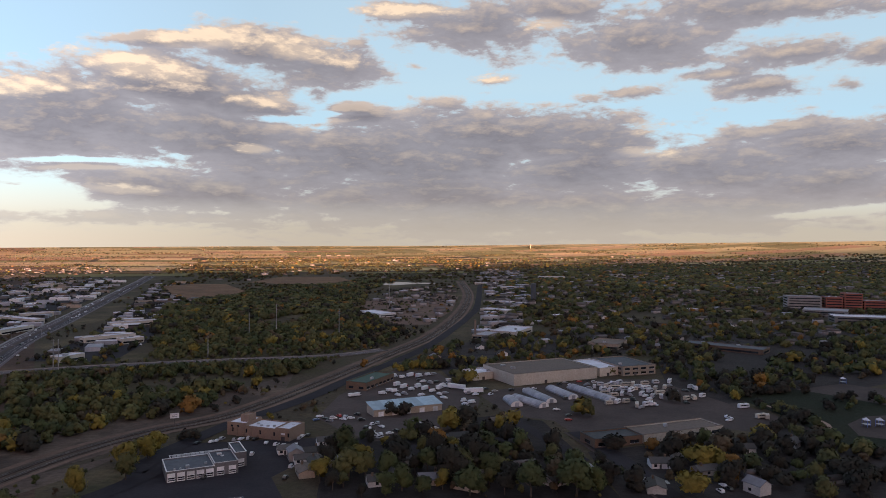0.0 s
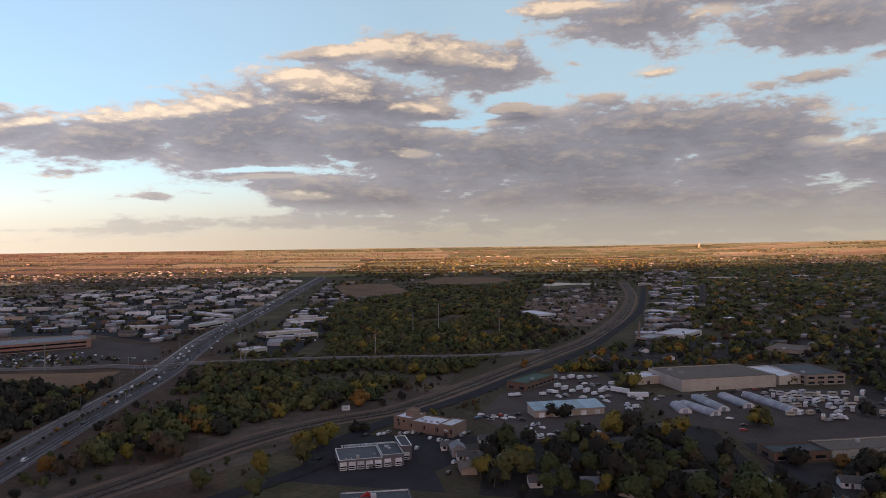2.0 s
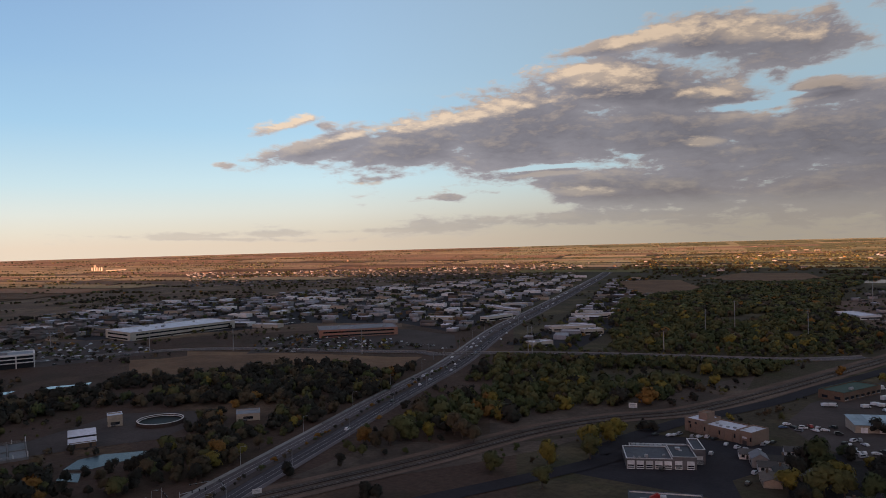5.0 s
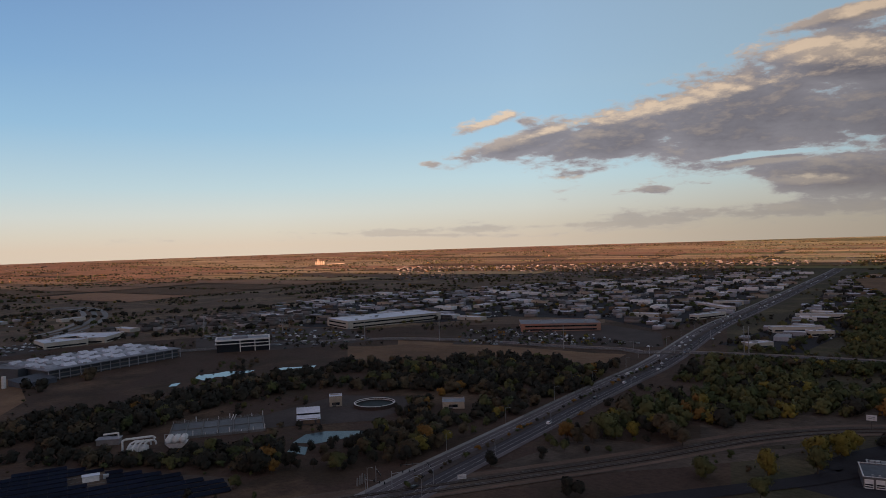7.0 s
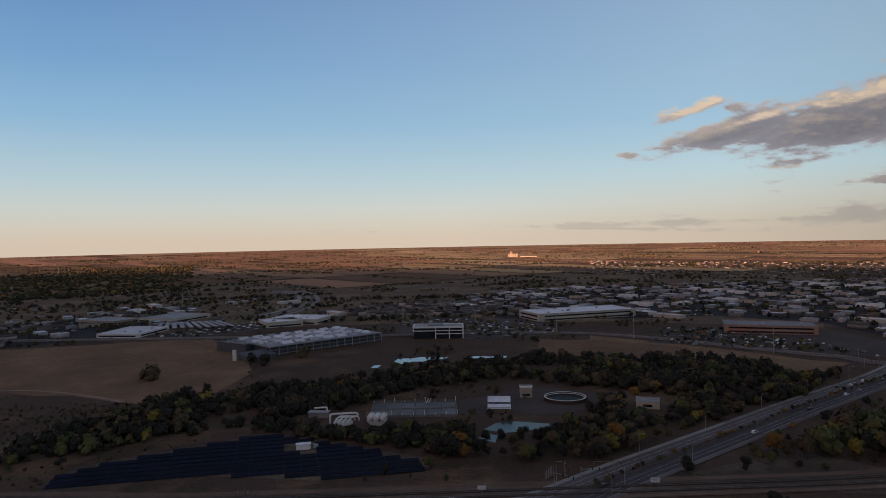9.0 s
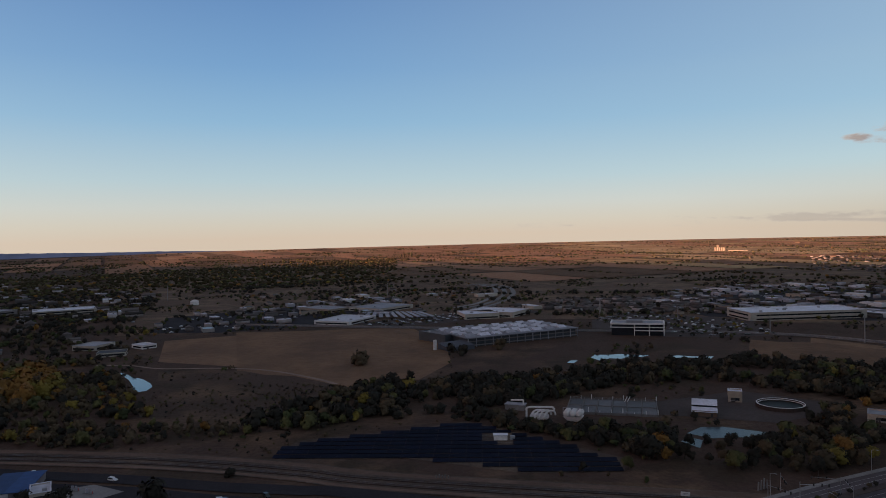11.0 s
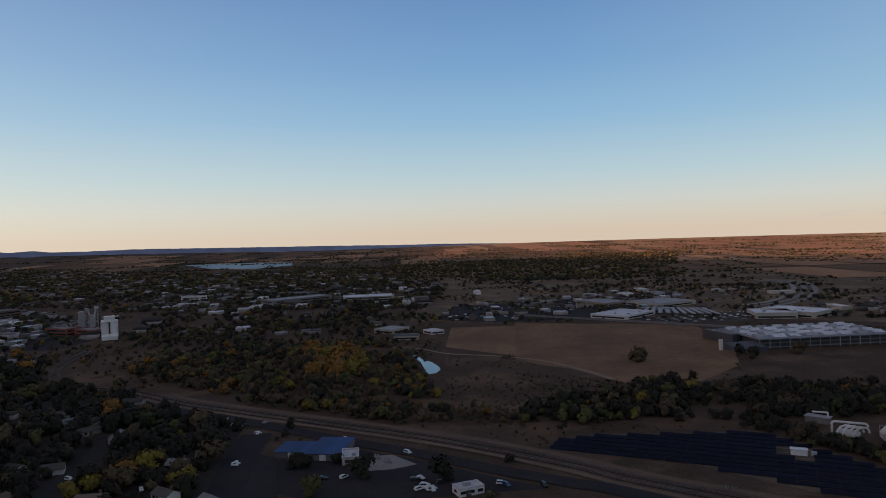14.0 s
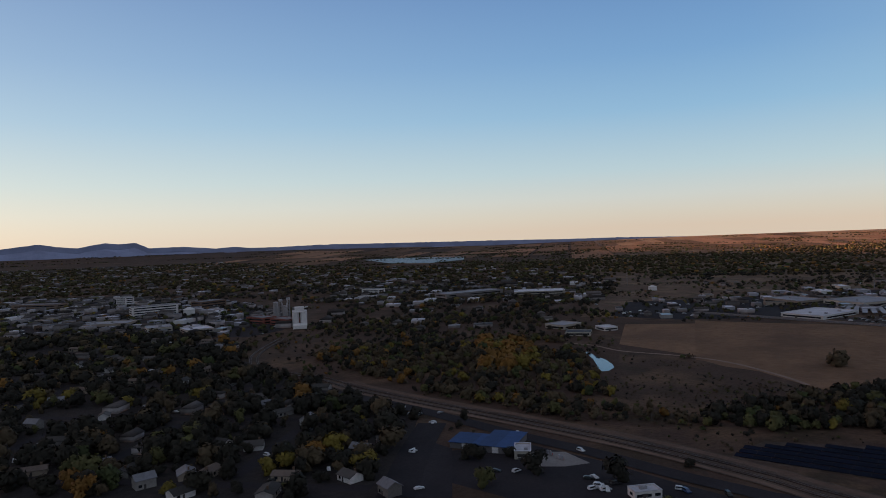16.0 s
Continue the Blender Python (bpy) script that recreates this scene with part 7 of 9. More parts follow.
# shares of leaf: green, olive, golden, rust, dark, half-bare
# shares hold shade and haze as colour: near and west dark, far east olive
grow(WOOD_RIVER, 8.6, 7, 16, (6, 9, 1.0, 0.5, 1.0, 1.2), 11, 1.0, -0.33)
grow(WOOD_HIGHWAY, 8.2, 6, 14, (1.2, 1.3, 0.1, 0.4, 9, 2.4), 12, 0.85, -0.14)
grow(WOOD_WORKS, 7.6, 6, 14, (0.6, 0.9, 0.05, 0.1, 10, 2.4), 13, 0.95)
grow(WOOD_POPLAR, 8.0, 5, 12, (0.3, 1.4, 0.9, 1.0, 2.8, 7), 14, 0.88, -0.3)
grow(WOOD_BRUSH, 8, 3, 8, (2, 4, 0.5, 0.3, 5, 3), 15, 0.75)
grow(TOWN_EAST, 9.8, 7, 18, (2.6, 2.6, 0.7, 0.4, 6.5, 1.0), 16, 0.9, -0.35)
grow(TOWN_EAST_B, 10.8, 7, 17, (2.4, 2.2, 0.6, 0.4, 8, 1.0), 17, 0.8, -0.3)
grow(TOWN_PARK, 12, 8, 16, (5, 5, 1.2, 0.8, 4, 0.6), 18, 0.8, -0.25)
grow(TOWN_MID, 12, 7, 15, (5, 5, 1.6, 1.2, 3.5, 0.6), 19, 0.8, -0.2)
grow(WOOD_GOLD, 8.6, 11, 19, (0.1, 0.4, 2.5, 7, 0.4, 1.4), 27)
grow(LAWN, 11.5, 6, 14, (3, 2, 0.3, 0.2, 9, 0.4), 28, 0.6, -0.2)
grow(TOWN_FAR, 15, 8, 15, (5, 8, 1.0, 0.8, 2.5, 1.0), 20, 0.85, -0.25)
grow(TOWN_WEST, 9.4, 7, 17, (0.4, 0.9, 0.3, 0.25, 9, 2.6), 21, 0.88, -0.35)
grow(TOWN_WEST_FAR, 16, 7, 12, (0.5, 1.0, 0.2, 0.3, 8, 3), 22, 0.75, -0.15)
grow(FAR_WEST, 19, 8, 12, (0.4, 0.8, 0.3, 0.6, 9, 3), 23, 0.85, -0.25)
grow(PARK_NORTH, 17, 4, 10, (4, 3, 0.2, 0.2, 8, 0.8), 24, 0.6)
grow(PARK_ROADSIDE, 15, 5, 12, (4, 4, 0.3, 0.4, 7, 0.8), 25, 0.6)
grow(HOMES_NORTH, 18, 4, 8, (4, 3, 0.3, 0.3, 8, 1.5), 26, 0.6)
grow(FAR_EAST, 20, 7, 12, (2.5, 2.0, 0.3, 0.2, 8, 0.8), 31, 0.65, -0.05)
grow(NORTH_FAR, 26, 5, 8, (4, 3, 0.2, 0.2, 7, 1.5), 32, 0.5)
grow(DOWNTOWN, 15, 6, 11, (3, 3, 0.4, 0.4, 8, 0.8), 33, 0.6)
grow(MILL_GROVE, 10.5, 4, 10, (0.8, 1.6, 0.3, 0.4, 8, 2.5), 51, 0.9, -0.25)
grow(MILL_TOWN, 15, 7, 12, (0.7, 1.5, 0.4, 0.3, 7, 4.5), 34, 0.8, -0.2)
grow(WEST_WORKS, 22, 4, 9, (3, 3, 0.3, 0.4, 8, 1), 35, 0.6)
grow(PLAIN_EAST, 18, 4, 9, (3, 3, 0.2, 0.4, 8, 1.5), 36, 0.7)
grow(WORKS_SOUTH, 7, 5, 11, (1.5, 2, 0.05, 0.15, 9, 2), 37)
grow(WOOD_RAIL, 8.8, 6, 13, (4, 4, 0.5, 0.6, 6, 1), 38, 0.9)
grow(RAIL_YARD, 15, 2, 7, (3, 3, 0.3, 0.5, 6, 2), 39, 0.5)
grow(RAIL_EAST, 16, 5, 11, (4, 3, 0.8, 0.4, 6, 1), 40, 0.6)
grow(WOOD_LEFT, 7.6, 6, 13, (0.4, 0.8, 0.05, 0.3, 9, 4), 41, 0.95)
grow(OLD_YARD, 10, 1.5, 7, (2, 3, 0.2, 0.3, 7, 3), 42, 0.6, -0.1)
grow(FAR_WEST_B, 46, 6, 10, (3, 3, 0.5, 0.5, 7, 1.5), 43, 0.8, -0.1)
grow(SOLAR_BANK, 8, 0.8, 2.4, (1, 3, 0.05, 0.3, 5, 5), 44, 0.55)
grow(FIELD_EDGE, 7, 0.8, 3.2, (1, 3, 0.1, 0.3, 5, 5), 45, 0.5)
grow(OPEN_MID, 12, 4, 10, (0.8, 1.5, 0.3, 0.3, 8, 3), 46, 0.8, -0.15)
grow(LOW_BRUSH, 6.0, 1.2, 3, (0.5, 2, 0.25, 0.3, 5, 6), 49, 0.85, -0.15)
grow(RAIL_BRUSH, 6.5, 3, 8, (0.5, 2.5, 0.5, 0.4, 5, 6), 50, 0.85, -0.35)
grow(WORKS_FRONT, 6.6, 4, 9.5, (0.6, 1.2, 0.05, 0.15, 8, 3), 47, 0.95, -0.5)
grow(POND_TREES, 7.2, 5, 11, (0.8, 1.4, 0.2, 0.5, 7, 3), 48, 0.9, -0.4)
grow(OPEN_LAND, 10, 1.5, 7, (2, 3, 0.15, 0.3, 6, 3), 29, 0.8, 0.20)
grow(BANK_BRUSH, 8, 1.2, 3.6, (2, 3, 0.1, 0.3, 5, 4), 30, 0.5)


def belts():
    """Shelter belts and river woods out on the plain."""
    st = random.Random(77)
    for _ in range(420):
        az, r = st.uniform(-34, 128), 1500 + 2600 * st.random() ** 1.3
        x, y = -math.sin(radians(az)) * r, math.cos(radians(az)) * r
        if taken(x, y):
            continue
        wide = (-10 < az < 28 or az > 92)
        turn = radians(18.5 + st.choice((0, 90)) + st.uniform(-15, 15))
        for k in range(st.randint(14, 40) if wide else st.randint(5, 16)):
            u, v = st.uniform(-110, 110), st.gauss(0, 20 if wide else 9)
            X, Y = x + math.cos(turn) * u - math.sin(turn) * v, y + math.sin(turn) * u + math.cos(turn) * v
            if not taken(X, Y):
                SPOTS.append((X, Y, st.uniform(5, 9), st.choices(range(6), (2, 1.5, 0.2, 0.1, 9, 1.2))[0]))

    # single trees all over the eastern plain
    for _ in range(1500):
        az, r = st.uniform(-36, 46), 2500 + 2250 * st.random() ** 0.8
        SPOTS.append((-math.sin(radians(az)) * r, math.cos(radians(az)) * r, st.uniform(2.5, 7), st.choice((0, 4, 4, 4, 4, 4))))
    # rows of trees along field edges and ditches, out to the skyline
    for _ in range(380):
        az, r = st.uniform(-36, 152), 2350 + 2450 * st.random()
        x, y = -math.sin(radians(az)) * r, math.cos(radians(az)) * r
        turn = radians(az + st.gauss(0, 14))
        length = st.uniform(80, 420)
        deep = st.choice((5, 8, 26))
        for k in range(int(length / (11 if deep < 20 else 8))):
            u, v = st.uniform(-length / 2, length / 2), st.gauss(0, deep)
            X, Y = x + math.cos(turn) * u - math.sin(turn) * v, y + math.sin(turn) * u + math.cos(turn) * v
            if math.hypot(X, Y) < 4880:
                SPOTS.append((X, Y, st.uniform(5, 10), st.choices(range(6), (1.5, 1.5, 0.2, 0.2, 9, 1.2))[0]))
    # low hedges and farm trees out to the skyline
    for _ in range(170):
        az, r = st.uniform(-34, 100), st.uniform(2700, 4650)
        x, y = -math.sin(radians(az)) * r, math.cos(radians(az)) * r
        turn = radians(18.5 + st.choice((0, 0, 90)))
        for k in range(st.randint(4, 15)):
            u, v = st.uniform(-150, 150), st.gauss(0, 6)
            SPOTS.append((x + math.cos(turn) * u - math.sin(turn) * v, y + math.sin(turn) * u + math.cos(turn) * v, st.uniform(3, 6), st.choice((0, 1, 4, 4, 4, 5))))


belts()


def car_park_trees(poly, n, seed):
    """Small trees on the islands of a car park."""
    st = random.Random(seed)
    xs, ys = [p[0] for p in poly], [p[1] for p in poly]
    for _ in range(n * 4):
        x, y = st.uniform(min(xs), max(xs)), st.uniform(min(ys), max(ys))
        if n and bool(inside(np.array(x), np.array(y), poly)):
            SPOTS.append((x, y, st.uniform(3, 5.5), st.choices(range(6), (4, 3, 0.8, 0.8, 5, 1))[0]))
            n -= 1


car_park_trees([(-573, 460), (-646, 545), (-617, 602), (-402, 584), (-480, 530)], 130, 1)
car_park_trees([(-840, 286), (-906, 358), (-772, 457), (-662, 421), (-686, 310)], 110, 2)
car_park_trees([(-892, -7), (-990, 220), (-951, 258), (-839, 39)], 40, 3)
SPOTS.append((-144.7, 322.6, 15.6, 1))
SPOTS.append((-147.6, 354.3, 11.7, 2))
SPOTS.append((-155.4, 357.9, 10.4, 1))
SPOTS.append((91.5, 443.6, 18.2, 1))
SPOTS.append((88.8, 447.8, 15.6, 2))
SPOTS.append((-67.5, 612.7, 10.4, 3))
SPOTS.append((20.7, 547.2, 14.3, 2))
SPOTS.append((133.6, 341.6, 14.3, 2))
SPOTS.append((139.8, 336.7, 13, 3))
SPOTS.append((317.4, 653.5, 13, 3))
SPOTS.append((88.8, 562.4, 10.4, 0))
SPOTS.append((111.4, 567.6, 10.4, 4))
SPOTS.append((138.6, 582.7, 10.4, 1))
SPOTS.append((163.4, 593.3, 10.4, 1))
SPOTS.append((-32.9, 445.2, 11.7, 4))
SPOTS.append((-24, 445.4, 11.7, 4))
SPOTS.append((89.8, 370, 13, 4))
SPOTS.append((6.1, 432, 13, 2))
SPOTS.append((9.4, 422.8, 11.7, 1))
SPOTS.append((158.4, 485.5, 13, 4))
SPOTS.append((-139.9, 386.5, 9.1, 4))
SPOTS.append((-136.1, 388.8, 7.8, 4))
SPOTS.append((-300.7, 222.1, 11.7, 3))
SPOTS.append((-258.8, 283.8, 10.4, 3))
SPOTS.append((-249.4, 282.9, 10.4, 5))
SPOTS.append((-243.7, 288.8, 11.7, 5))
SPOTS.append((-251.8, 223.5, 9.1, 4))
SPOTS.append((-242.3, 249, 7.8, 4))
SPOTS.append((-201, 221.1, 9, 4))
SPOTS.append((-197.8, 224.5, 8, 4))
SPOTS.append((-605, 1.7, 14.3, 5))
SPOTS.append((-607.8, -3.7, 11.7, 5))
SPOTS.append((-602.8, 1.6, 14.3, 5))
SPOTS.append((-654, 131.6, 15.6, 5))
SPOTS.append((-627.8, 92.2, 15.6, 4))
SPOTS.append((-646.3, 84.9, 13, 4))
SPOTS.append((-492.1, 33, 13, 2))
SPOTS.append((-460.4, 3.2, 11.7, 2))
SPOTS.append((-623.5, 2.4, 14.3, 5))
SPOTS.append((-291, -231.4, 14.3, 2))
SPOTS.append((-275.9, -197.8, 13, 2))
SPOTS.append((-271, -199.3, 11.7, 2))
SPOTS.append((-260.3, -237, 11.7, 2))
SPOTS.append((-306.4, -156.5, 10.4, 4))
SPOTS.append((-307.2, -161.3, 10.4, 4))
SPOTS.append((-315.5, -142.3, 7.8, 4))
SPOTS.append((-300.2, -123.6, 13, 4))
SPOTS.append((-302.9, -86.8, 15.6, 4))
SPOTS.append((-369.7, -194.8, 10.4, 4))
SPOTS.append((-276.5, -136.4, 11.7, 1))
SPOTS.append((-176, 280.8, 11.7, 1))
SPOTS.append((-156.4, 300.6, 15.6, 2))
SPOTS.append((-154.2, 342.4, 13, 2))
SPOTS.append((-145.3, 273.5, 11.7, 1))
SPOTS.append((-338.8, 397.4, 10.4, 1))
SPOTS.append((-257.7, 284.8, 10.4, 3))
SPOTS.append((-246.1, 290, 10.4, 5))
SPOTS.append((-218, 319.6, 11.7, 5))
SPOTS.append((-209.4, 317.6, 10.4, 5))
SPOTS.append((-211.5, -315.7, 16.9, 1))
SPOTS.append((-210.9, -327.7, 15.6, 1))
SPOTS.append((-255.9, -322.2, 15.6, 1))
SPOTS.append((-258.1, -303, 15.6, 1))
SPOTS.append((-195.2, -298.2, 13, 3))
SPOTS.append((-179.2, 286, 9.1, 1))
SPOTS.append((-151.2, 338.9, 14.3, 2))
SPOTS.append((-148.8, 366.8, 11.7, 2))


def tree_row(p, q, n, deep, low, high, kinds, seed):
    """A loose row of trees from p to q."""
    st = random.Random(seed)
    for i in range(n):
        t = (i + st.random()) / n
        SPOTS.append((p[0] + (q[0] - p[0]) * t + st.gauss(0, deep), p[1] + (q[1] - p[1]) * t + st.gauss(0, deep), st.uniform(low, high), st.choice(kinds)))


tree_row((-40.7, 600.0), (39.7, 627.0), 26, 5, 7, 13, (0, 1, 1, 2, 4), 1)
tree_row((43.9, 644.6), (122.0, 665.7), 20, 5, 6, 11, (1, 2, 3, 3, 0), 2)
tree_row((120.8, 695.6), (214.4, 675.1), 22, 6, 6, 12, (0, 1, 1, 3, 4), 3)
tree_row((208, 500), (256, 524), 16, 5, 7, 13, (0, 4, 4, 1), 4)
tree_row((222, 425), (212, 470), 10, 6, 6, 12, (0, 4, 4, 1), 5)
tree_row((262, 470), (300, 492), 7, 6, 6, 11, (0, 4, 1), 6)
band = random.Random(31)
for i in range(20):
    az, r = band.uniform(66, 101), band.uniform(930, 1950)
    bx, by = -math.sin(radians(az)) * r, math.cos(radians(az)) * r
    if not taken(bx, by):
        turn, half = radians(az + band.uniform(-9, 9)), band.uniform(60, 210)
        tree_row((bx - math.cos(turn) * half, by - math.sin(turn) * half), (bx + math.cos(turn) * half, by + math.sin(turn) * half), int(half / 4), 8, 5, 11, (4, 4, 4, 4, 5, 0), 100 + i)
for px, py, ph, pk in ((-338, 174, 7.5, 4), (-334, 184, 8.5, 4), (-333, 196, 7, 5), (-331, 205, 9, 4), (-345, 158, 8, 4), (-337, 164, 9, 4), (-329, 190, 8, 4), (-328, 176, 7, 5), (-352, 156, 7, 4), (-338, 218, 8, 4)):
    SPOTS.append((px, py, ph, pk))
KINDS = ["green broad-leaved trees", "olive-green trees", "golden-yellow autumn trees", "rust-orange autumn trees", "dark green trees", "half-bare brownish trees"]


def plant_trees():
    order = sorted(SPOTS, key=lambda p: math.hypot(p[0] + 90, p[1] - 150))
    single, rest = order[:190], order[190:]
    made, st = {}, random.Random(9)
    words = ["green broad-leaved tree", "olive-green tree beginning to turn", "golden-yellow tree", "rust-orange tree", "dark green tree", "half-bare brownish tree"]
    for x, y, h, k in single:
        shape = st.randrange(4)
        key = (k, shape)
        m = pose(x, y, 0, 0, 0, st.uniform(0, 360))
        if key in made:
            ob = copy_thing(made[key], m)
        else:
            ob = made[key] = thing("tree", words[k] + " in autumn leaf", "tree", "trees of the town", m)
            part("trunk", TRUNKS[shape], None, ob)
            v, f, soft = NEAR_SHAPES[shape]
            part("crown", fast_mesh(v, f, M[LEAVES[k]], soft), None, ob)
        s = h / 10 * st.uniform(0.9, 1.1)
        ob.scale = (s * st.uniform(0.9, 1.15), s * st.uniform(0.9, 1.15), s)
    zones = {}
    for x, y, h, k in rest:
        r = math.hypot(x, y)
        z = 0 if r < 390 else 1 if r < 620 else 2 if r < 1050 else 3 if r < 1650 else 4
        shapes = (FINE_SHAPES, MID_SHAPES, LOW_SHAPES, FAR_SHAPES, DOT_SHAPES)[z]
        if z < 3 and h < 5.5:
            shapes = BUSH_SHAPES if r < 480 else SCRUB_SHAPES
            h = h * 1.6
        v, f, soft = shapes[st.randrange(len(shapes))]
        a, s = st.uniform(0, 6.283), h / 10
        c, sn = math.cos(a) * s, math.sin(a) * s
        w = st.uniform(0.9, 1.2)
        zz = land(x, y) - 0.4 * s
        p = np.stack(((v[:, 0] * c - v[:, 1] * sn) * w + x, (v[:, 0] * sn + v[:, 1] * c) * w + y, v[:, 2] * s + zz), 1)
        if shapes is not BUSH_SHAPES and shapes is not SCRUB_SHAPES:
            p[:, 2] -= 1.8 * s
        turned = np.stack((soft[:, 0] * c / s - soft[:, 1] * sn / s, soft[:, 0] * sn / s + soft[:, 1] * c / s, soft[:, 2]), 1)
        zones.setdefault((z, k), []).append((p, f, turned))
    for (z, k), items in sorted(zones.items()):
        vs, fs, ns, n = [], [], [], 0
        for p, f, turned in items:
            vs.append(p)
            ns.append(turned)
            fs.append(f + n)
            n += len(p)
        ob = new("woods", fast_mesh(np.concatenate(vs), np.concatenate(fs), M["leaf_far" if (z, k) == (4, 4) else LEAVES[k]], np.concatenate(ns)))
        tagged(ob, ("woods of %s along the river and streets" if z < 3 else "distant woods of %s out on the plain") % KINDS[k], "woods", kind="stuff")


TRUNKS = [trunk_mesh(i, 10, (8.5, 9.5, 8, 10.5)[i]) for i in range(4)]


# ---------------------------------------------------------------- vehicles
surface("camper_cream", (0.52, 0.46, 0.37), None, 0.4, 2.0, 0.3, bump=0)
FIRST = {}
PAINTS = ["car_white", "car_black", "car_grey", "car_red", "car_blue", "car_silver"]
PAINT_WORDS = ["white", "black", "grey", "red", "dark blue", "silver"]


def wheels(parent, length, width, r):
    for u in (-length * 0.31, length * 0.31):
        for v in (-1, 1):
            key = ("wheel", r)
            if key not in CACHE:
                bm = bmesh.new()
                rod(bm, (0, -0.12, 0), (0, 0.12, 0), r, r, 10)
                CACHE[key] = mesh_of(bm, M["rubber"])
            part("wheel", CACHE[key], None, parent, at=pose(u, v * (width / 2 - 0.14), r))


def hull(profile, width, material, taper=0.0):
    """A body from a side profile, drawn across its width, narrower towards the roof by the taper."""
    bm = bmesh.new()
    top = max(z for _, z in profile)
    sides = []
    for s in (-1, 1):
        sides.append([bm.verts.new((x, s * width / 2 * (1 - taper * (z / top) ** 2), z)) for x, z in profile])
    n = len(profile)
    bm.faces.new(sides[0])
    bm.faces.new(sides[1][::-1])
    for i in range(n):
        j = (i + 1) % n
        bm.faces.new((sides[0][j], sides[0][i], sides[1][i], sides[1][j]))
    return mesh_of(bm, material)


def car(x, y, k, rz):
    tall = int(abs(x * 3 + y)) % 2
    key = ("car", k, tall)
    m = pose(x, y, 0.16, 0, 0, rz)
    if key in FIRST:
        return copy_thing(FIRST[key], m)
    th = FIRST[key] = thing("car", "%s parked %s with dark windows" % (PAINT_WORDS[k], "sport utility car" if tall else "saloon car"), "car", "cars of the town", m)
    z = 1.75 if tall else 1.42
    part("body", hull([(-2.3, 0.35), (2.3, 0.35), (2.34, 0.72), (2.1, 0.88), (1.1, 0.98), (0.35, z - 0.06), (-1.4 if not tall else -2.0, z - 0.04), (-2.2, 1.0), (-2.32, 0.8)], 1.82, M[PAINTS[k]], 0.18), None, th)
    part("window_band", hull([(1.02, 1.0), (0.42, z - 0.14), (-1.35 if not tall else -1.95, z - 0.14), (-2.02, 1.02)], 1.84, M["glass"], 0.17), None, th, "dark window band")
    wheels(th, 4.6, 1.82, 0.34)
    return th


def truck(x, y, k, rz):
    key = ("truck", k)
    m = pose(x, y, 0.16, 0, 0, rz)
    if key in FIRST:
        return copy_thing(FIRST[key], m)
    th = FIRST[key] = thing("truck", ("white box truck parked in the yard", "white van with a dark windscreen", "red cab truck with a white box")[k], "truck", "trucks of the yard", m)
    length = (7.4, 5.6, 8.2)[k]
    bm = bmesh.new()
    box(bm, -length / 2, length / 2 - 2.0, -1.2, 1.2, 0.85, 3.3 if k != 1 else 2.5)
    bmesh.ops.bevel(bm, geom=bm.edges[:], offset=0.08, segments=1)
    part("cargo_box", bm, M["car_white"], th)
    part("cab", hull([(length / 2 - 1.95, 0.5), (length / 2, 0.5), (length / 2, 1.3), (length / 2 - 0.45, 2.35), (length / 2 - 1.95, 2.45)], 2.1, M["car_red" if k == 2 else "car_white"], 0.08), None, th)
    part("windscreen", hull([(length / 2 - 0.08, 1.42), (length / 2 - 0.42, 2.25), (length / 2 - 1.2, 2.25), (length / 2 - 1.2, 1.42)], 2.13, M["glass"], 0.08), None, th)
    wheels(th, length, 2.2, 0.48)
    return th


def trailer(x, y, rz):
    th = thing("trailer", "long white box trailer standing in the yard", "trailer", "trailers of the yard", pose(x, y, 0.16, 0, 0, rz))
    bm = bmesh.new()
    box(bm, -7, 7, -1.3, 1.3, 1.15, 4.0)
    bmesh.ops.bevel(bm, geom=bm.edges[:], offset=0.06, segments=1)
    part("cargo_box", bm, M["car_white"], th)
    for u in (-5.6, -4.4):
        for v in (-1.1, 1.1):
            key = ("wheel", 0.5)
            if key not in CACHE:
                bm = bmesh.new()
                rod(bm, (0, -0.15, 0), (0, 0.15, 0), 0.5, 0.5, 10)
                CACHE[key] = mesh_of(bm, M["rubber"])
            part("wheel", CACHE[key], None, th, at=pose(u, v, 0.5))
    bm = bmesh.new()
    for v in (-0.8, 0.8):
        rod(bm, (4.5, v, 0), (4.5, v, 1.2), 0.1, 0.1)
    box(bm, -6.4, 6.4, -0.6, 0.6, 0.95, 1.15)
    part("chassis", bm, M["steel"], th)


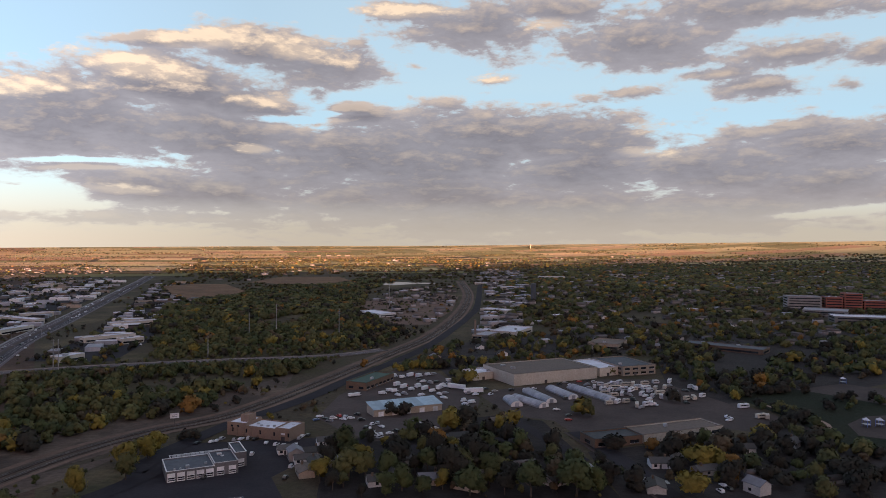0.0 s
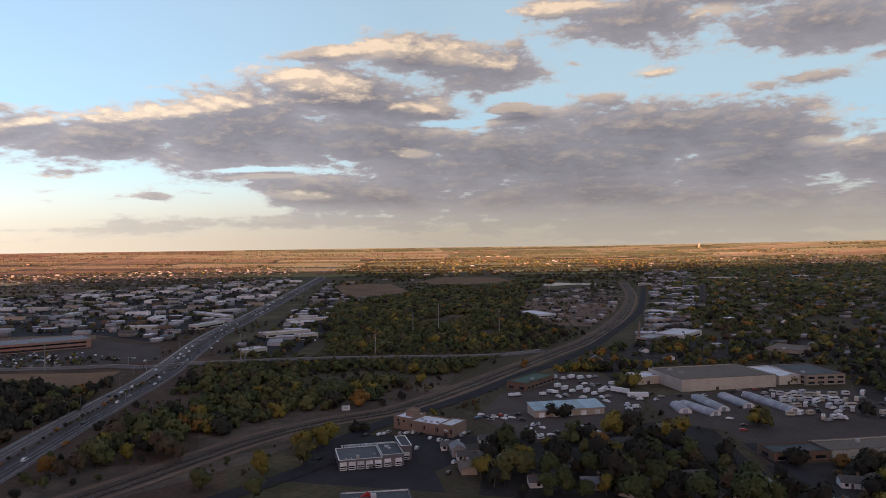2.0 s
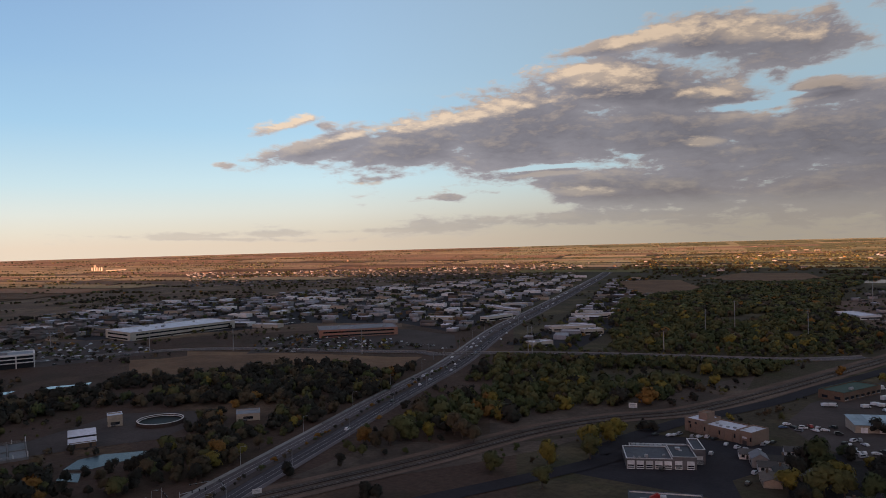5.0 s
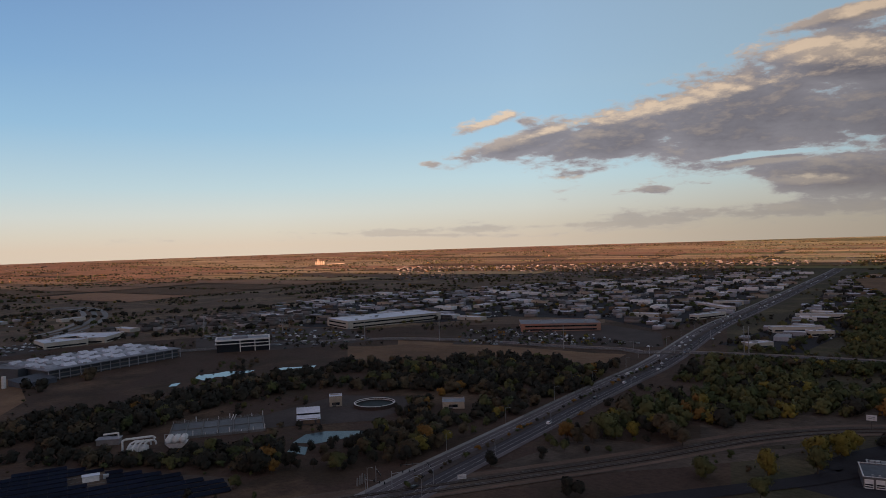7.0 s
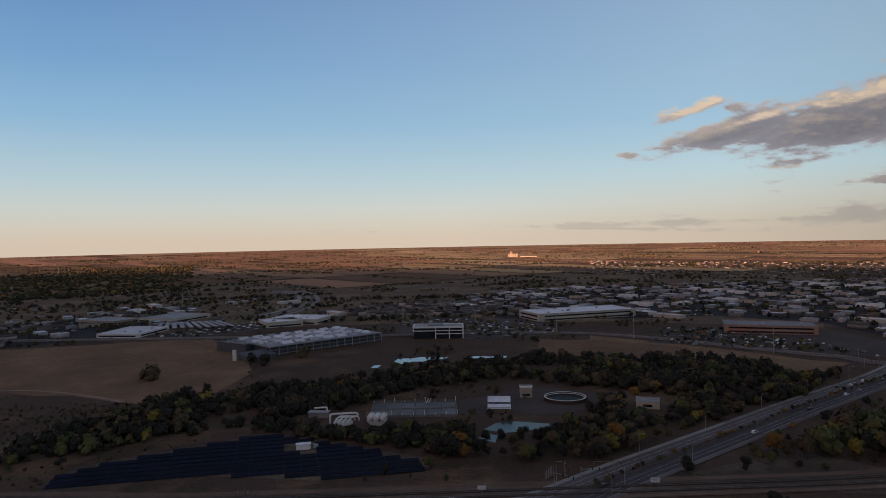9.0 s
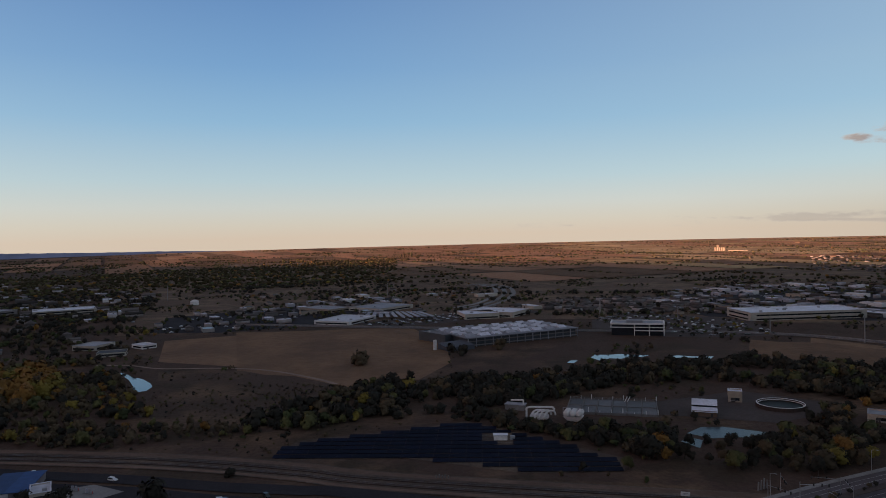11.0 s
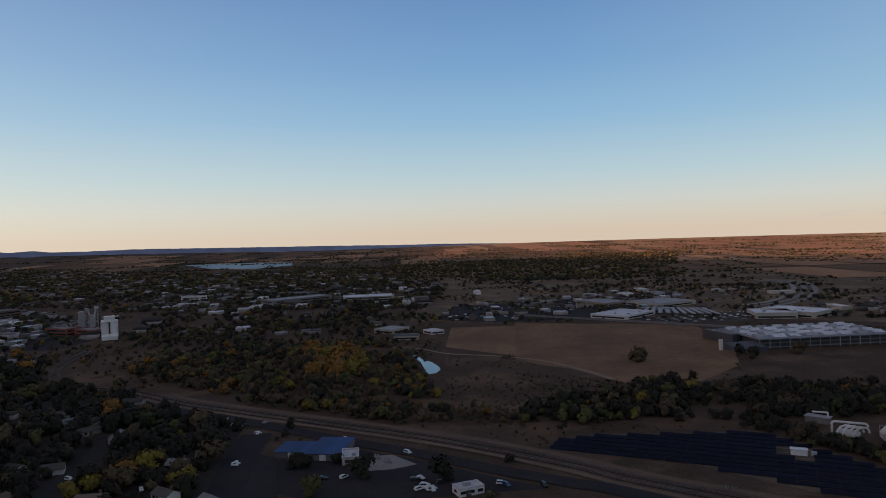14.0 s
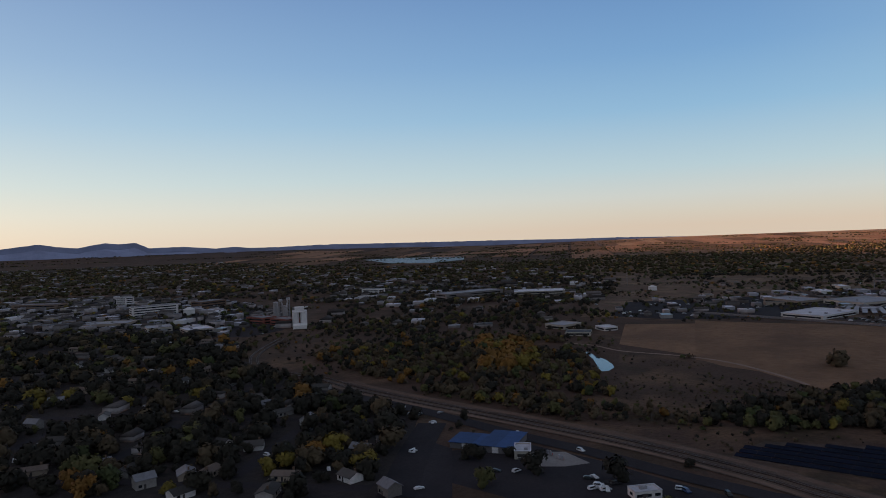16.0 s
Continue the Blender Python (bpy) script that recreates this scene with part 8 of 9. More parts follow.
def camper(x, y, rz):
    key = ("camper", int(abs(x + y)) % 3, int(abs(x * 3 + y * 7)) % 3)
    m = pose(x, y, 0.16, 0, 0, rz)
    if key in FIRST:
        return copy_thing(FIRST[key], m)
    length = (5.4, 6.6, 8.2)[key[1]]
    th = FIRST[key] = thing("camper", ("small %s camping trailer", "%s motor home with a dark windscreen", "long %s motor coach in storage")[key[1]] % ("white", "cream", "pale grey")[key[2]], "camper", "campers in storage", m)
    part("body", hull([(-length / 2, 0.5), (length / 2 - 0.4, 0.5), (length / 2, 1.1), (length / 2 - 0.1, 2.2), (length / 2 - 0.7, 3.0), (-length / 2 + 0.3, 3.05), (-length / 2, 2.7)], 2.4, M[("car_white", "camper_cream", "car_silver")[key[2]]], 0.06), None, th)
    part("window_band", hull([(-length / 2 + 0.8, 1.75), (length / 2 - 0.5, 1.75), (length / 2 - 0.6, 2.3), (-length / 2 + 0.8, 2.3)], 2.43, M["glass"], 0.05), None, th, "dark window band")
    part("roof_unit", shared_box("rv_unit", 1.0, 0.8, 0.35, M["unit"]), None, th, at=pose(0, 0, 3.0))
    wheels(th, length, 2.4, 0.38)
    return th


car(-124.7, 382.5, 0, 70)
car(-122.6, 384.7, 5, 87)
car(-120.9, 388, 2, 79)
car(-110.4, 388.2, 0, 71)
car(-106.7, 389.4, 5, 90)
car(-102.7, 388.3, 1, 71)
car(-94.9, 380.9, 0, 93)
car(-88.7, 377.9, 0, 77)
car(-84.8, 376.9, 5, 83)
car(-78.4, 378.1, 0, 94)
car(-78, 394.4, 0, 75)
car(-97.1, 360.8, 0, 93)
car(-109.7, 325.4, 1, 88)
car(-72.1, 325.3, 1, 85)
car(-72.7, 341.5, 5, 78)
car(-78.7, 389.9, 2, 85)
car(-75.3, 396.7, 1, 80)
car(-131.6, 380.2, 1, 70)
car(-113.5, 385.9, 2, 90)
car(-75.9, 438.5, 0, 34)
car(-71.5, 433.1, 1, 144)
car(-66.9, 434.6, 0, 10)
car(-64.2, 440.2, 3, 120)
car(-60.2, 438.9, 5, 79)
car(-56.1, 434.8, 0, 9)
car(-53.3, 443.3, 1, 148)
car(-41.8, 410.4, 0, 95)
car(-39.2, 404.5, 0, 89)
car(-34.6, 393, 5, 48)
car(-29.6, 401.1, 0, 30)
car(-38.7, 423.1, 2, 112)
car(-76.6, 430.3, 4, 40)
car(-44.5, 414.1, 1, 72)
car(-41.1, 420.5, 0, 60)
car(-49.1, 430.9, 1, 20)
car(-68.2, 427.8, 2, 167)
car(-60.6, 432, 0, 143)
car(-35.7, 415.5, 0, 135)
car(-26.7, 405.9, 1, 140)
car(-37.9, 397.5, 0, 147)
car(-34.6, 399.8, 0, 106)
car(-25.5, 388.7, 0, 140)
car(-16.2, 427.6, 0, 75)
car(-12.6, 422.4, 5, 5)
car(-4, 412.4, 0, 10)
car(178.9, 442.7, 0, 39)
car(179.4, 437.1, 5, 55)
car(32.4, 522.6, 1, 40)
car(34.5, 503.7, 0, 56)
car(38.5, 515, 2, 12)
car(50.9, 519.2, 1, 25)
car(61.3, 519.5, 5, 30)
car(68.1, 523.6, 0, 45)
car(89.7, 540.5, 1, 30)
car(95.1, 547, 2, 20)
car(98, 538.6, 0, 10)
car(107, 551.7, 3, 25)
car(114.6, 556.3, 1, 40)
car(118.5, 549.8, 0, 4)
car(87.9, 505, 2, 20)
car(86.9, 492.4, 1, 11)
car(74.5, 459.4, 0, 5)
car(80, 444.8, 1, 19)
car(77.7, 433.6, 3, 2)
car(176.6, 434.3, 0, 30)
car(166.4, 480.6, 1, 15)
car(163.2, 494.2, 2, 35)
car(68.9, 335.5, 0, 100)
car(70.1, 332.3, 5, 100)
car(127, 317.9, 0, 100)
car(127.8, 313.6, 1, 100)
car(122.9, 310.7, 0, 100)
car(-354.4, -154.9, 0, 10)
car(-337.3, -113.3, 0, 62)
car(-357, -209.1, 5, 96)
car(-305.5, -191.2, 0, 29)
car(-297.4, -131.1, 0, 159)
car(-294.3, -140, 1, 92)
car(-378.8, -216.2, 2, 170)
car(-300.9, -98.1, 1, 105)
car(-302.7, -96, 0, 55)
car(-294.8, -91.8, 0, 92)
car(-289.7, -89.2, 0, 36)
car(-289.1, -92.6, 0, 142)
car(-290, -87.1, 5, 135)
car(-382.6, -245, 0, 25)
car(-370.3, -233.2, 2, 155)
car(-368, -227.8, 0, 105)
car(-371.2, -226.8, 1, 142)
car(-357.2, -208.9, 0, 17)
car(-305.4, -191.6, 0, 161)
car(-260.9, -161.6, 0, 142)
car(-315.4, -232.6, 0, 65)
car(-293.4, -217.6, 5, 3)
car(-266.4, -215.2, 0, 42)
car(-281.9, -224.4, 0, 110)
car(-272.1, -259.4, 0, 83)
car(-280.1, -254.3, 5, 175)
car(-251.1, -234.1, 0, 70)
car(-261.6, -283.9, 0, 55)
car(-213.4, -381.4, 5, 55)
car(-325, -419, 0, 78)
car(-293.3, -91.2, 0, 100)
car(-289.6, -86.5, 0, 25)
car(-298.7, -85.4, 1, 130)
car(-302.2, -59, 0, 95)
car(-300.5, -56.4, 4, 45)
car(-303.1, -40.4, 1, 30)
car(-286.2, 300.6, 0, 108)
car(-309.4, 369.6, 1, 108)
car(-325.9, 422.7, 0, 108)
car(-346.4, 486.9, 1, 108)
car(-351.5, 506.8, 0, 108)
car(-359.6, 525.2, 2, 108)
car(-360.6, 516.8, 1, 108)
car(-362.6, 538, 1, 108)
car(-363.1, 545.5, 1, 108)
car(-367.3, 558, 1, 108)
car(-369.9, 568.2, 4, 108)
car(-344, 496, 1, 108)
car(-404, 616.3, 0, 108)
car(-393.5, 605.9, 5, 108)
car(-393.5, 596.4, 0, 108)
car(-406.2, 634.5, 0, 108)
car(-395.9, 658.9, 0, 108)
car(-415.4, 703.7, 0, 108)
car(-509.8, 972.7, 0, 108)
car(-534.4, 1060.7, 0, 108)
car(-475.5, 855.5, 5, 108)
car(-463.9, 795.4, 0, 108)
car(-434.9, 699.4, 1, 108)
car(-421.3, 664.5, 0, 108)
car(-253.3, 179.8, 1, 108)
truck(-38.8, 565.7, 0, 55)
truck(-31.8, 563.2, 1, 55)
truck(-25.4, 569.9, 2, 55)
truck(-18.5, 567.2, 0, 55)
truck(-11.8, 574, 1, 55)
truck(-33.9, 533, 0, 60)
truck(-28.2, 525.1, 2, 60)
truck(-22.6, 517.3, 1, 60)
truck(-17.7, 527.3, 0, 60)
truck(-12.3, 519.5, 2, 60)
truck(-7, 512, 1, 60)
truck(-1.9, 521.8, 0, 60)
truck(-42.5, 503.6, 1, 40)
truck(-38, 513.1, 1, 40)
truck(-34.6, 511.3, 1, 40)
truck(-63.3, 495.8, 1, 40)
truck(-59.9, 497.7, 1, 40)
truck(25.8, 516.6, 1, 40)
truck(5.5, 551.1, 1, 40)
truck(20.1, 477.2, 1, 40)
trailer(10.6, 522.1, 330)
trailer(22.6, 508.9, 10)
camper(120.5, 537.1, 0)
camper(124.7, 533.1, 47)
camper(129.7, 527.1, 4)
camper(136.9, 546, 51)
camper(140, 537.6, 8)
camper(138.5, 517.6, 55)
camper(141.7, 521.5, 12)
camper(142.7, 504.5, 59)
camper(155.5, 542.2, 16)
camper(158.2, 523.9, 63)
camper(156.9, 508.5, 20)
camper(166.3, 528.1, 67)
camper(121.9, 500.4, 24)
camper(128.5, 504.1, 71)
camper(125.4, 481.3, 28)
camper(129.7, 470, 75)
camper(137.4, 473.4, 32)
camper(140.6, 475.1, 79)
camper(170, 490.9, 36)
camper(175.7, 492.8, 83)
camper(184.3, 500.1, 40)
camper(187.9, 524.7, 87)
camper(186.6, 530.6, 44)
camper(147.2, 529.6, 1)
camper(151.7, 516, 48)
camper(134.5, 521.3, 5)
camper(123.1, 517.2, 52)
camper(116.4, 505.7, 9)
camper(119.2, 479.5, 56)
camper(112.6, 476.1, 13)
camper(148.3, 497.4, 60)
camper(165.1, 546.7, 17)
camper(177.5, 551.4, 64)
camper(200.1, 468.5, 21)
camper(203, 440.4, 68)
camper(199.7, 441.7, 25)
camper(145.8, 539.9, 72)
camper(151.6, 525.7, 29)
camper(153.8, 495.8, 76)
camper(118.6, 520.9, 33)
camper(114, 528.8, 80)


def store_car_parks():
    """Rows of parked cars on the car parks of stores, offices and the plant."""
    rng = random.Random(31)
    for (ax, ay), (bx, by), n in (((-545, 545), (-500, 615), 14), ((-525, 535), (-480, 600), 14), ((-590, 520), (-560, 570), 10), ((-800, 330), (-740, 400), 10), ((-900, 60), (-950, 180), 12), ((-745, 300), (-725, 350), 8), ((-930, 60), (-975, 170), 10)):
        for i in range(n):
            if rng.random() < 0.5:
                t = i / n
                rz = math.degrees(math.atan2(by - ay, bx - ax)) + 90
                car(ax + (bx - ax) * t, ay + (by - ay) * t, rng.choice((0, 0, 1, 2, 5, 4)), rz)


store_car_parks()


# ---------------------------------------------------------------- poles, lamps, signs
def power_pole(x, y, h):
    th = thing("power_pole", "tall pale steel power pole with short arms", "power pole", "power poles", pose(x, y, 0))
    bm = bmesh.new()
    rod(bm, (0, 0, 0), (0, 0, h), 0.55, 0.28, 8)
    part("mast", bm, M["pole"], th)
    for z in (0.97, 0.89, 0.81):
        bm = bmesh.new()
        rod(bm, (-1.6, 0, h * z), (1.6, 0, h * z + 0.2), 0.1, 0.07)
        part("arm", bm, M["pole"], th)
    bm = bmesh.new()
    rod(bm, (0, 0, 0), (0, 0, 0.5), 0.85, 0.85, 10)
    part("footing", bm, M["concrete"], th)


power_pole(-467, 513.9, 24.1)
power_pole(-603, 467.3, 25.8)
power_pole(-681.6, 422, 19.4)
power_pole(-876.1, 308.8, 23.9)
power_pole(-795.5, 375.9, 18.4)
power_pole(-312.3, 567, 29.3)
power_pole(-308.8, 568.1, 29.3)
power_pole(-219.3, 661.1, 19.1)
power_pole(-216.4, 791.3, 28.4)
power_pole(-192.9, 820.8, 35.3)
power_pole(-118.4, 809.2, 31.0)
power_pole(-86.6, 1148.5, 36.9)
power_pole(-886.4, 313.9, 21.2)
power_pole(-1342.4, -342.8, 27.7)
power_pole(-1262, 54.6, 25.3)


def street_lamp(x, y, rz):
    m = pose(x, y, 0, 0, 0, rz)
    if "lamp" in FIRST:
        return copy_thing(FIRST["lamp"], m)
    th = FIRST["lamp"] = thing("street_lamp", "tall grey street lamp with a curved arm", "street lamp", "street lamps", m)
    bm = bmesh.new()
    rod(bm, (0, 0, 0), (0, 0, 9.5), 0.16, 0.09)
    rod(bm, (0, 0, 9.5), (2.4, 0, 10.1), 0.07, 0.05)
    part("mast", bm, M["pole"], th)
    bm = bmesh.new()
    box(bm, 2.2, 3.2, -0.18, 0.18, 10.0, 10.16)
    part("lamp_head", bm, M["unit"], th)
    return th


def billboard(x, y, rz, w, h, up, label):
    th = thing("billboard", label, "sign", "", pose(x, y, 0, 0, 0, rz))
    bm = bmesh.new()
    rod(bm, (0, 0, 0), (0, 0, up), 0.22, 0.22, 8)
    part("post", bm, M["steel"], th)
    bm = bmesh.new()
    box(bm, -w / 2, w / 2, -0.15, 0.15, up, up + h)
    board = part("board", bm, M["frame"], th)
    for i in range(2):
        part("writing_bar", shared_box("bar", w * 0.6, 0.05, h * 0.12, M["greywall"]), None, board, at=pose(0, -0.18, up + h * (0.3 + 0.3 * i)))


def traffic_signal(x, y, rz):
    th = thing("traffic_signal", "traffic signal mast with a long arm", "traffic signal", "traffic signals", pose(x, y, 0, 0, 0, rz))
    bm = bmesh.new()
    rod(bm, (0, 0, 0), (0, 0, 7.5), 0.18, 0.12)
    rod(bm, (0, 0, 6.4), (11, 0, 6.9), 0.12, 0.07)
    part("mast", bm, M["pole"], th)
    for u in (5, 8, 10.5):
        part("signal_head", shared_box("signal", 0.4, 0.35, 1.1, M["rubber"]), None, th, at=pose(u, -0.3, 6.1))


for px, py, turn in ((-260.6, 172.8, 70), (-250.8, 188.5, 160), (-262.8, 191.8, 250), (-271.7, 171.6, 340)):
    traffic_signal(px, py, turn)
for i in range(4):
    post_th = thing("marker_post", "tall pale stone post at the road junction", "post", "junction posts", pose(-273.2 - i * 0.7, 162.6 + i * 1.7, 0))
    bm = bmesh.new()
    rod(bm, (0, 0, 0), (0.15, 0.1, 3.6 + 0.5 * (i % 3)), 0.42, 0.30, 6)
    part("post", bm, M["concrete"], post_th)


CHIMNEY = (36.7, 792.2)
DARK_TOWER = (159.8, 1245.6)
SILO = (-709.9, -606.7)
SILO_B = (-740.4, -658.1)
SILO_C = (-759.2, -691.2)
ELEVATOR = (-2955.2, 1578.6)
WATER_TOWER = (550.7, 4448.8)
BIG_WHITE = (-589.8, 3678.8)
CLARIFIER = (-398.7, 252.7)
TANKS_A = (-403.7, 103.9)
TANKS_B = (-394.6, 122.1)
BLOWER = (-428.2, 95.5)
SHED = (-366, 73)
PUMP_A = (-327, -126.1)
PUMP_B = (-322.1, -118.5)
SIGN_A = (-156.5, 413)
SIGN_B = (-244, 199.3)
SIGN_C = (-269.3, 128.9)
PLAY_A = (312.6, 550.7)
PLAY_B = (254.2, 422.8)
PLAY_C = (262.4, 422.9)
SOLAR_SIGN = (-313, 32.7)
TANK = (-1235.6, -272.4)
DOME = (-780.9, -890.3)
BASIN = [(-411.5, 122.8), (-444, 135.4), (-424.2, 184.9), (-391.4, 171.9)]
CANOPY = [(-931.4, -4.3), (-912.3, 103.6), (-988.8, 85.5), (-1004.1, 7.7)]
SHOP_SIGN = (-97.1, 280.7)
billboard(SIGN_A[0], SIGN_A[1], 20, 5.0, 3.0, 5.5, "white billboard on one post beside the railway")
billboard(SIGN_B[0], SIGN_B[1], 60, 4.0, 2.0, 2.0, "low white sign at the roadside")
billboard(SIGN_C[0], SIGN_C[1], 65, 3.6, 1.6, 1.6, "low white sign beside the meadow")


def highway_things():
    hw = smooth_line(HIGHWAY, 4.0)
    dist, rng = 0.0, random.Random(8)
    last_lamp, last_shrub = -99, -99
    for i in range(1, len(hw)):
        dist += (hw[i] - hw[i - 1]).length
        d = (hw[i] - hw[i - 1]).normalized()
        ang = math.degrees(math.atan2(d.y, d.x))
        nrm = Vector((-d.y, d.x, 0))
        if dist > 950:
            break
        if dist - last_lamp > 62:
            last_lamp = dist
            for s in (1, -1):
                p = hw[i] + nrm * s * 14.6
                street_lamp(p.x, p.y, ang - 90 * s)
        if dist - last_shrub > rng.uniform(2.5, 9) and 75 < dist < 430:
            last_shrub = dist
            p = hw[i] + nrm * rng.uniform(-0.8, 0.8)
            shrub(p.x, p.y, rng.uniform(1.3, 3.6), 0.25)
        # rails of the river bridge
    for off in (12.6, -12.6):
        line = [p for p in offset_line(hw, off) if 300 < p.y < 500]
        th = thing("bridge_rail", "pale concrete and steel rail of the river bridge", "rail", "bridge rails")
        for z, nm in ((0.6, "lower_rail"), (1.15, "upper_rail")):
            bm = bmesh.new()
            for a, b in zip(line, line[1:]):
                rod(bm, (a.x, a.y, z), (b.x, b.y, z), 0.13, 0.13, 4)
            part(nm, bm, M["concrete"], th)
        for p in line[::3]:
            part("post", shared_box("railpost", 0.4, 0.4, 1.35, M["concrete"]), None, th, at=pose(p.x, p.y, 0))


def shrub(x, y, h, z=0.0):
    k = int(abs(x * 5 + y * 3)) % 4
    leaf = ("leaf_dark", "leaf_green", "leaf_bare", "leaf_rust")[k]
    m = pose(x, y, z, 0, 0, (x * 57) % 360)
    if ("shrub", k) in FIRST:
        ob = copy_thing(FIRST["shrub", k], m)
    else:
        ob = FIRST["shrub", k] = thing("shrub", ("dark green rounded shrub", "leafy green roadside shrub", "brown half-bare roadside shrub", "reddish autumn roadside shrub")[k], "shrub", "roadside shrubs", m)
        v, f, soft = crown_shape(200 + k, 2, 120, 2.0, 2.4, base=0.02, tuft=0.08)
        part("foliage", fast_mesh(v, f, M[leaf], soft), None, ob)
        bm = bmesh.new()
        rod(bm, (0, 0, -0.05), (0, 0, 0.8), 0.08, 0.04, 5)
        part("stem", bm, M["bark"], ob)
    ob.scale = (h / 2, h / 2, h / 2)
    return ob


# ---------------------------------------------------------------- sheds, towers and works
def arch_shed(x0, y0, x1, y1):
    """A storage shed under a half-round sheet roof; from its near end to its far end."""
    L = math.hypot(x1 - x0, y1 - y0)
    rz = math.degrees(math.atan2(y1 - y0, x1 - x0))
    take([(x0 + c * 7 - s * 7, y0 + s * 7) for c, s in ((0, 1), (0, -1))] + [(x1, y1 - 7), (x1, y1 + 7)])
    th = thing("arch_shed", "half-round storage shed of pale sheet metal", "shed", "arched storage sheds", pose(x0, y0, 0, 0, 0, rz))
    w, n = 8.4, 8
    rows = max(3, int(L / 4))
    for i in range(rows):
        bm = bmesh.new()
        prev = None
        for k in range(n + 1):
            a = math.pi * k / n
            ring = [bm.verts.new((u, math.cos(a) * (w / 2 + e), math.sin(a) * (2.7 + e) + 0.9)) for u in (L * i / rows + 0.04, L * (i + 1) / rows - 0.04) for e in (0, 0.12)]
            if prev:
                for p, q in ((1, 3), (3, 2), (2, 0), (0, 1)):
                    bm.faces.new((prev[p], prev[q], ring[q], ring[p]))
            prev = ring
        part("roof_sheet", bm, M["paleroof"], th)
    for u in (0.1, L - 0.3):
        bm = bmesh.new()
        pts = [(math.cos(math.pi * k / n) * (w / 2 - 0.05), math.sin(math.pi * k / n) * 2.65 + 0.9) for k in range(n + 1)] + [(-w / 2 + 0.05, 0), (w / 2 - 0.05, 0)]
        fr = [bm.verts.new((u, v, z)) for v, z in pts]
        bk = [bm.verts.new((u + 0.2, v, z)) for v, z in pts]
        bm.faces.new(fr)
        bm.faces.new(bk[::-1])
        for k in range(len(pts)):
            j = (k + 1) % len(pts)
            bm.faces.new((fr[k], fr[j], bk[j], bk[k]))
        part("end_wall", bm, M["whitewall"], th)
    bm = bmesh.new()
    for v in (-w / 2, w / 2):
        box(bm, 0, L, v - 0.15, v + 0.15, 0, 0.95)
    part("plinth", bm, M["concrete"], th)
    part("door", shared_box("arch_door", 0.14, 2.8, 2.7, M["greywall"]), None, th, at=pose(0.0, 0, 0.02))


arch_shed(67.5, 467, 50.7, 493.3)
arch_shed(74.4, 480.1, 61.9, 513.7)
arch_shed(91.7, 492.5, 80.3, 523.9)
arch_shed(117.3, 484.5, 97, 528.3)
arch_shed(49.9, 469.8, 46.1, 489.7)


def round_tower(name, label, category, x, y, r, h, material, z0=0.0, cap=True, group=""):
    th = thing(name, label, category, group, pose(x, y, z0))
    bm = bmesh.new()
    rod(bm, (0, 0, 0), (0, 0, h), r, r * 0.92 if cap else r, 20)
    part("shaft", bm, material, th)
    bm = bmesh.new()
    rod(bm, (0, 0, h), (0, 0, h + r * 0.35), r * 1.04, r * 0.25 if cap else r * 1.04, 20)
    part("cap", bm, material, th)
    return th


round_tower("chimney", "tall pale brick chimney of the old works", "chimney", *CHIMNEY, 1.1, 21, M["tanbrick"], cap=False)
round_tower("tower_silo", "dark grey concrete tower silo", "silo", *DARK_TOWER, 5.0, 34, M["darkwall"])
round_tower("tank", "white round water tank", "tank", *TANK, 7.5, 6, M["whitewall"])
round_tower("dome", "small white dome downtown", "dome", *DOME, 9, 9, M["whitewall"])


def mill_silos():
    th = thing("grain_mill", "white concrete grain mill with a head house", "mill", "", pose(SILO[0], SILO[1], 0, 0, 0, 40))
    th.scale = (1.7, 1.7, 0.88)
    take([(SILO[0] + a, SILO[1] + b) for a, b in ((-16, -16), (16, -16), (16, 16), (-16, 16))])
    for u in (-4.2, 0, 4.2):
        for v in (-3, 3):
            bm = bmesh.new()
            rod(bm, (u, v, 0), (u, v, 21), 2.6, 2.6, 14)
            part("silo", bm, M["whitewall"], th)
    bm = bmesh.new()
    box(bm, -6.6, 6.6, -5.4, 5.4, 21, 22.2)
    box(bm, -3.5, 4.5, -3.5, 3.5, 22.2, 28)
    part("head_house", bm, M["whitewall"], th)
    bm = bmesh.new()
    box(bm, 6, 20, -5, 5, 0, 5)
    part("loading_shed", bm, M["whitewall"], th)
    bm = bmesh.new()
    rod(bm, (-4, 0, 25), (-36, 6, 21), 0.9, 0.9, 6)
    part("conveyor", bm, M["pole"], th)
    for x, y, h, r in ((*SILO_B, 22, 3.2), (*SILO_C, 24, 4.0)):
        round_tower("silo", "pale grey steel mill silo", "silo", x, y, r, h, M["pole"], group="mill silos")
    round_tower("silo", "pale grey steel mill silo", "silo", SILO_B[0] - 12, SILO_B[1] + 6, 3.0, 18, M["concrete"], group="mill silos")


mill_silos()


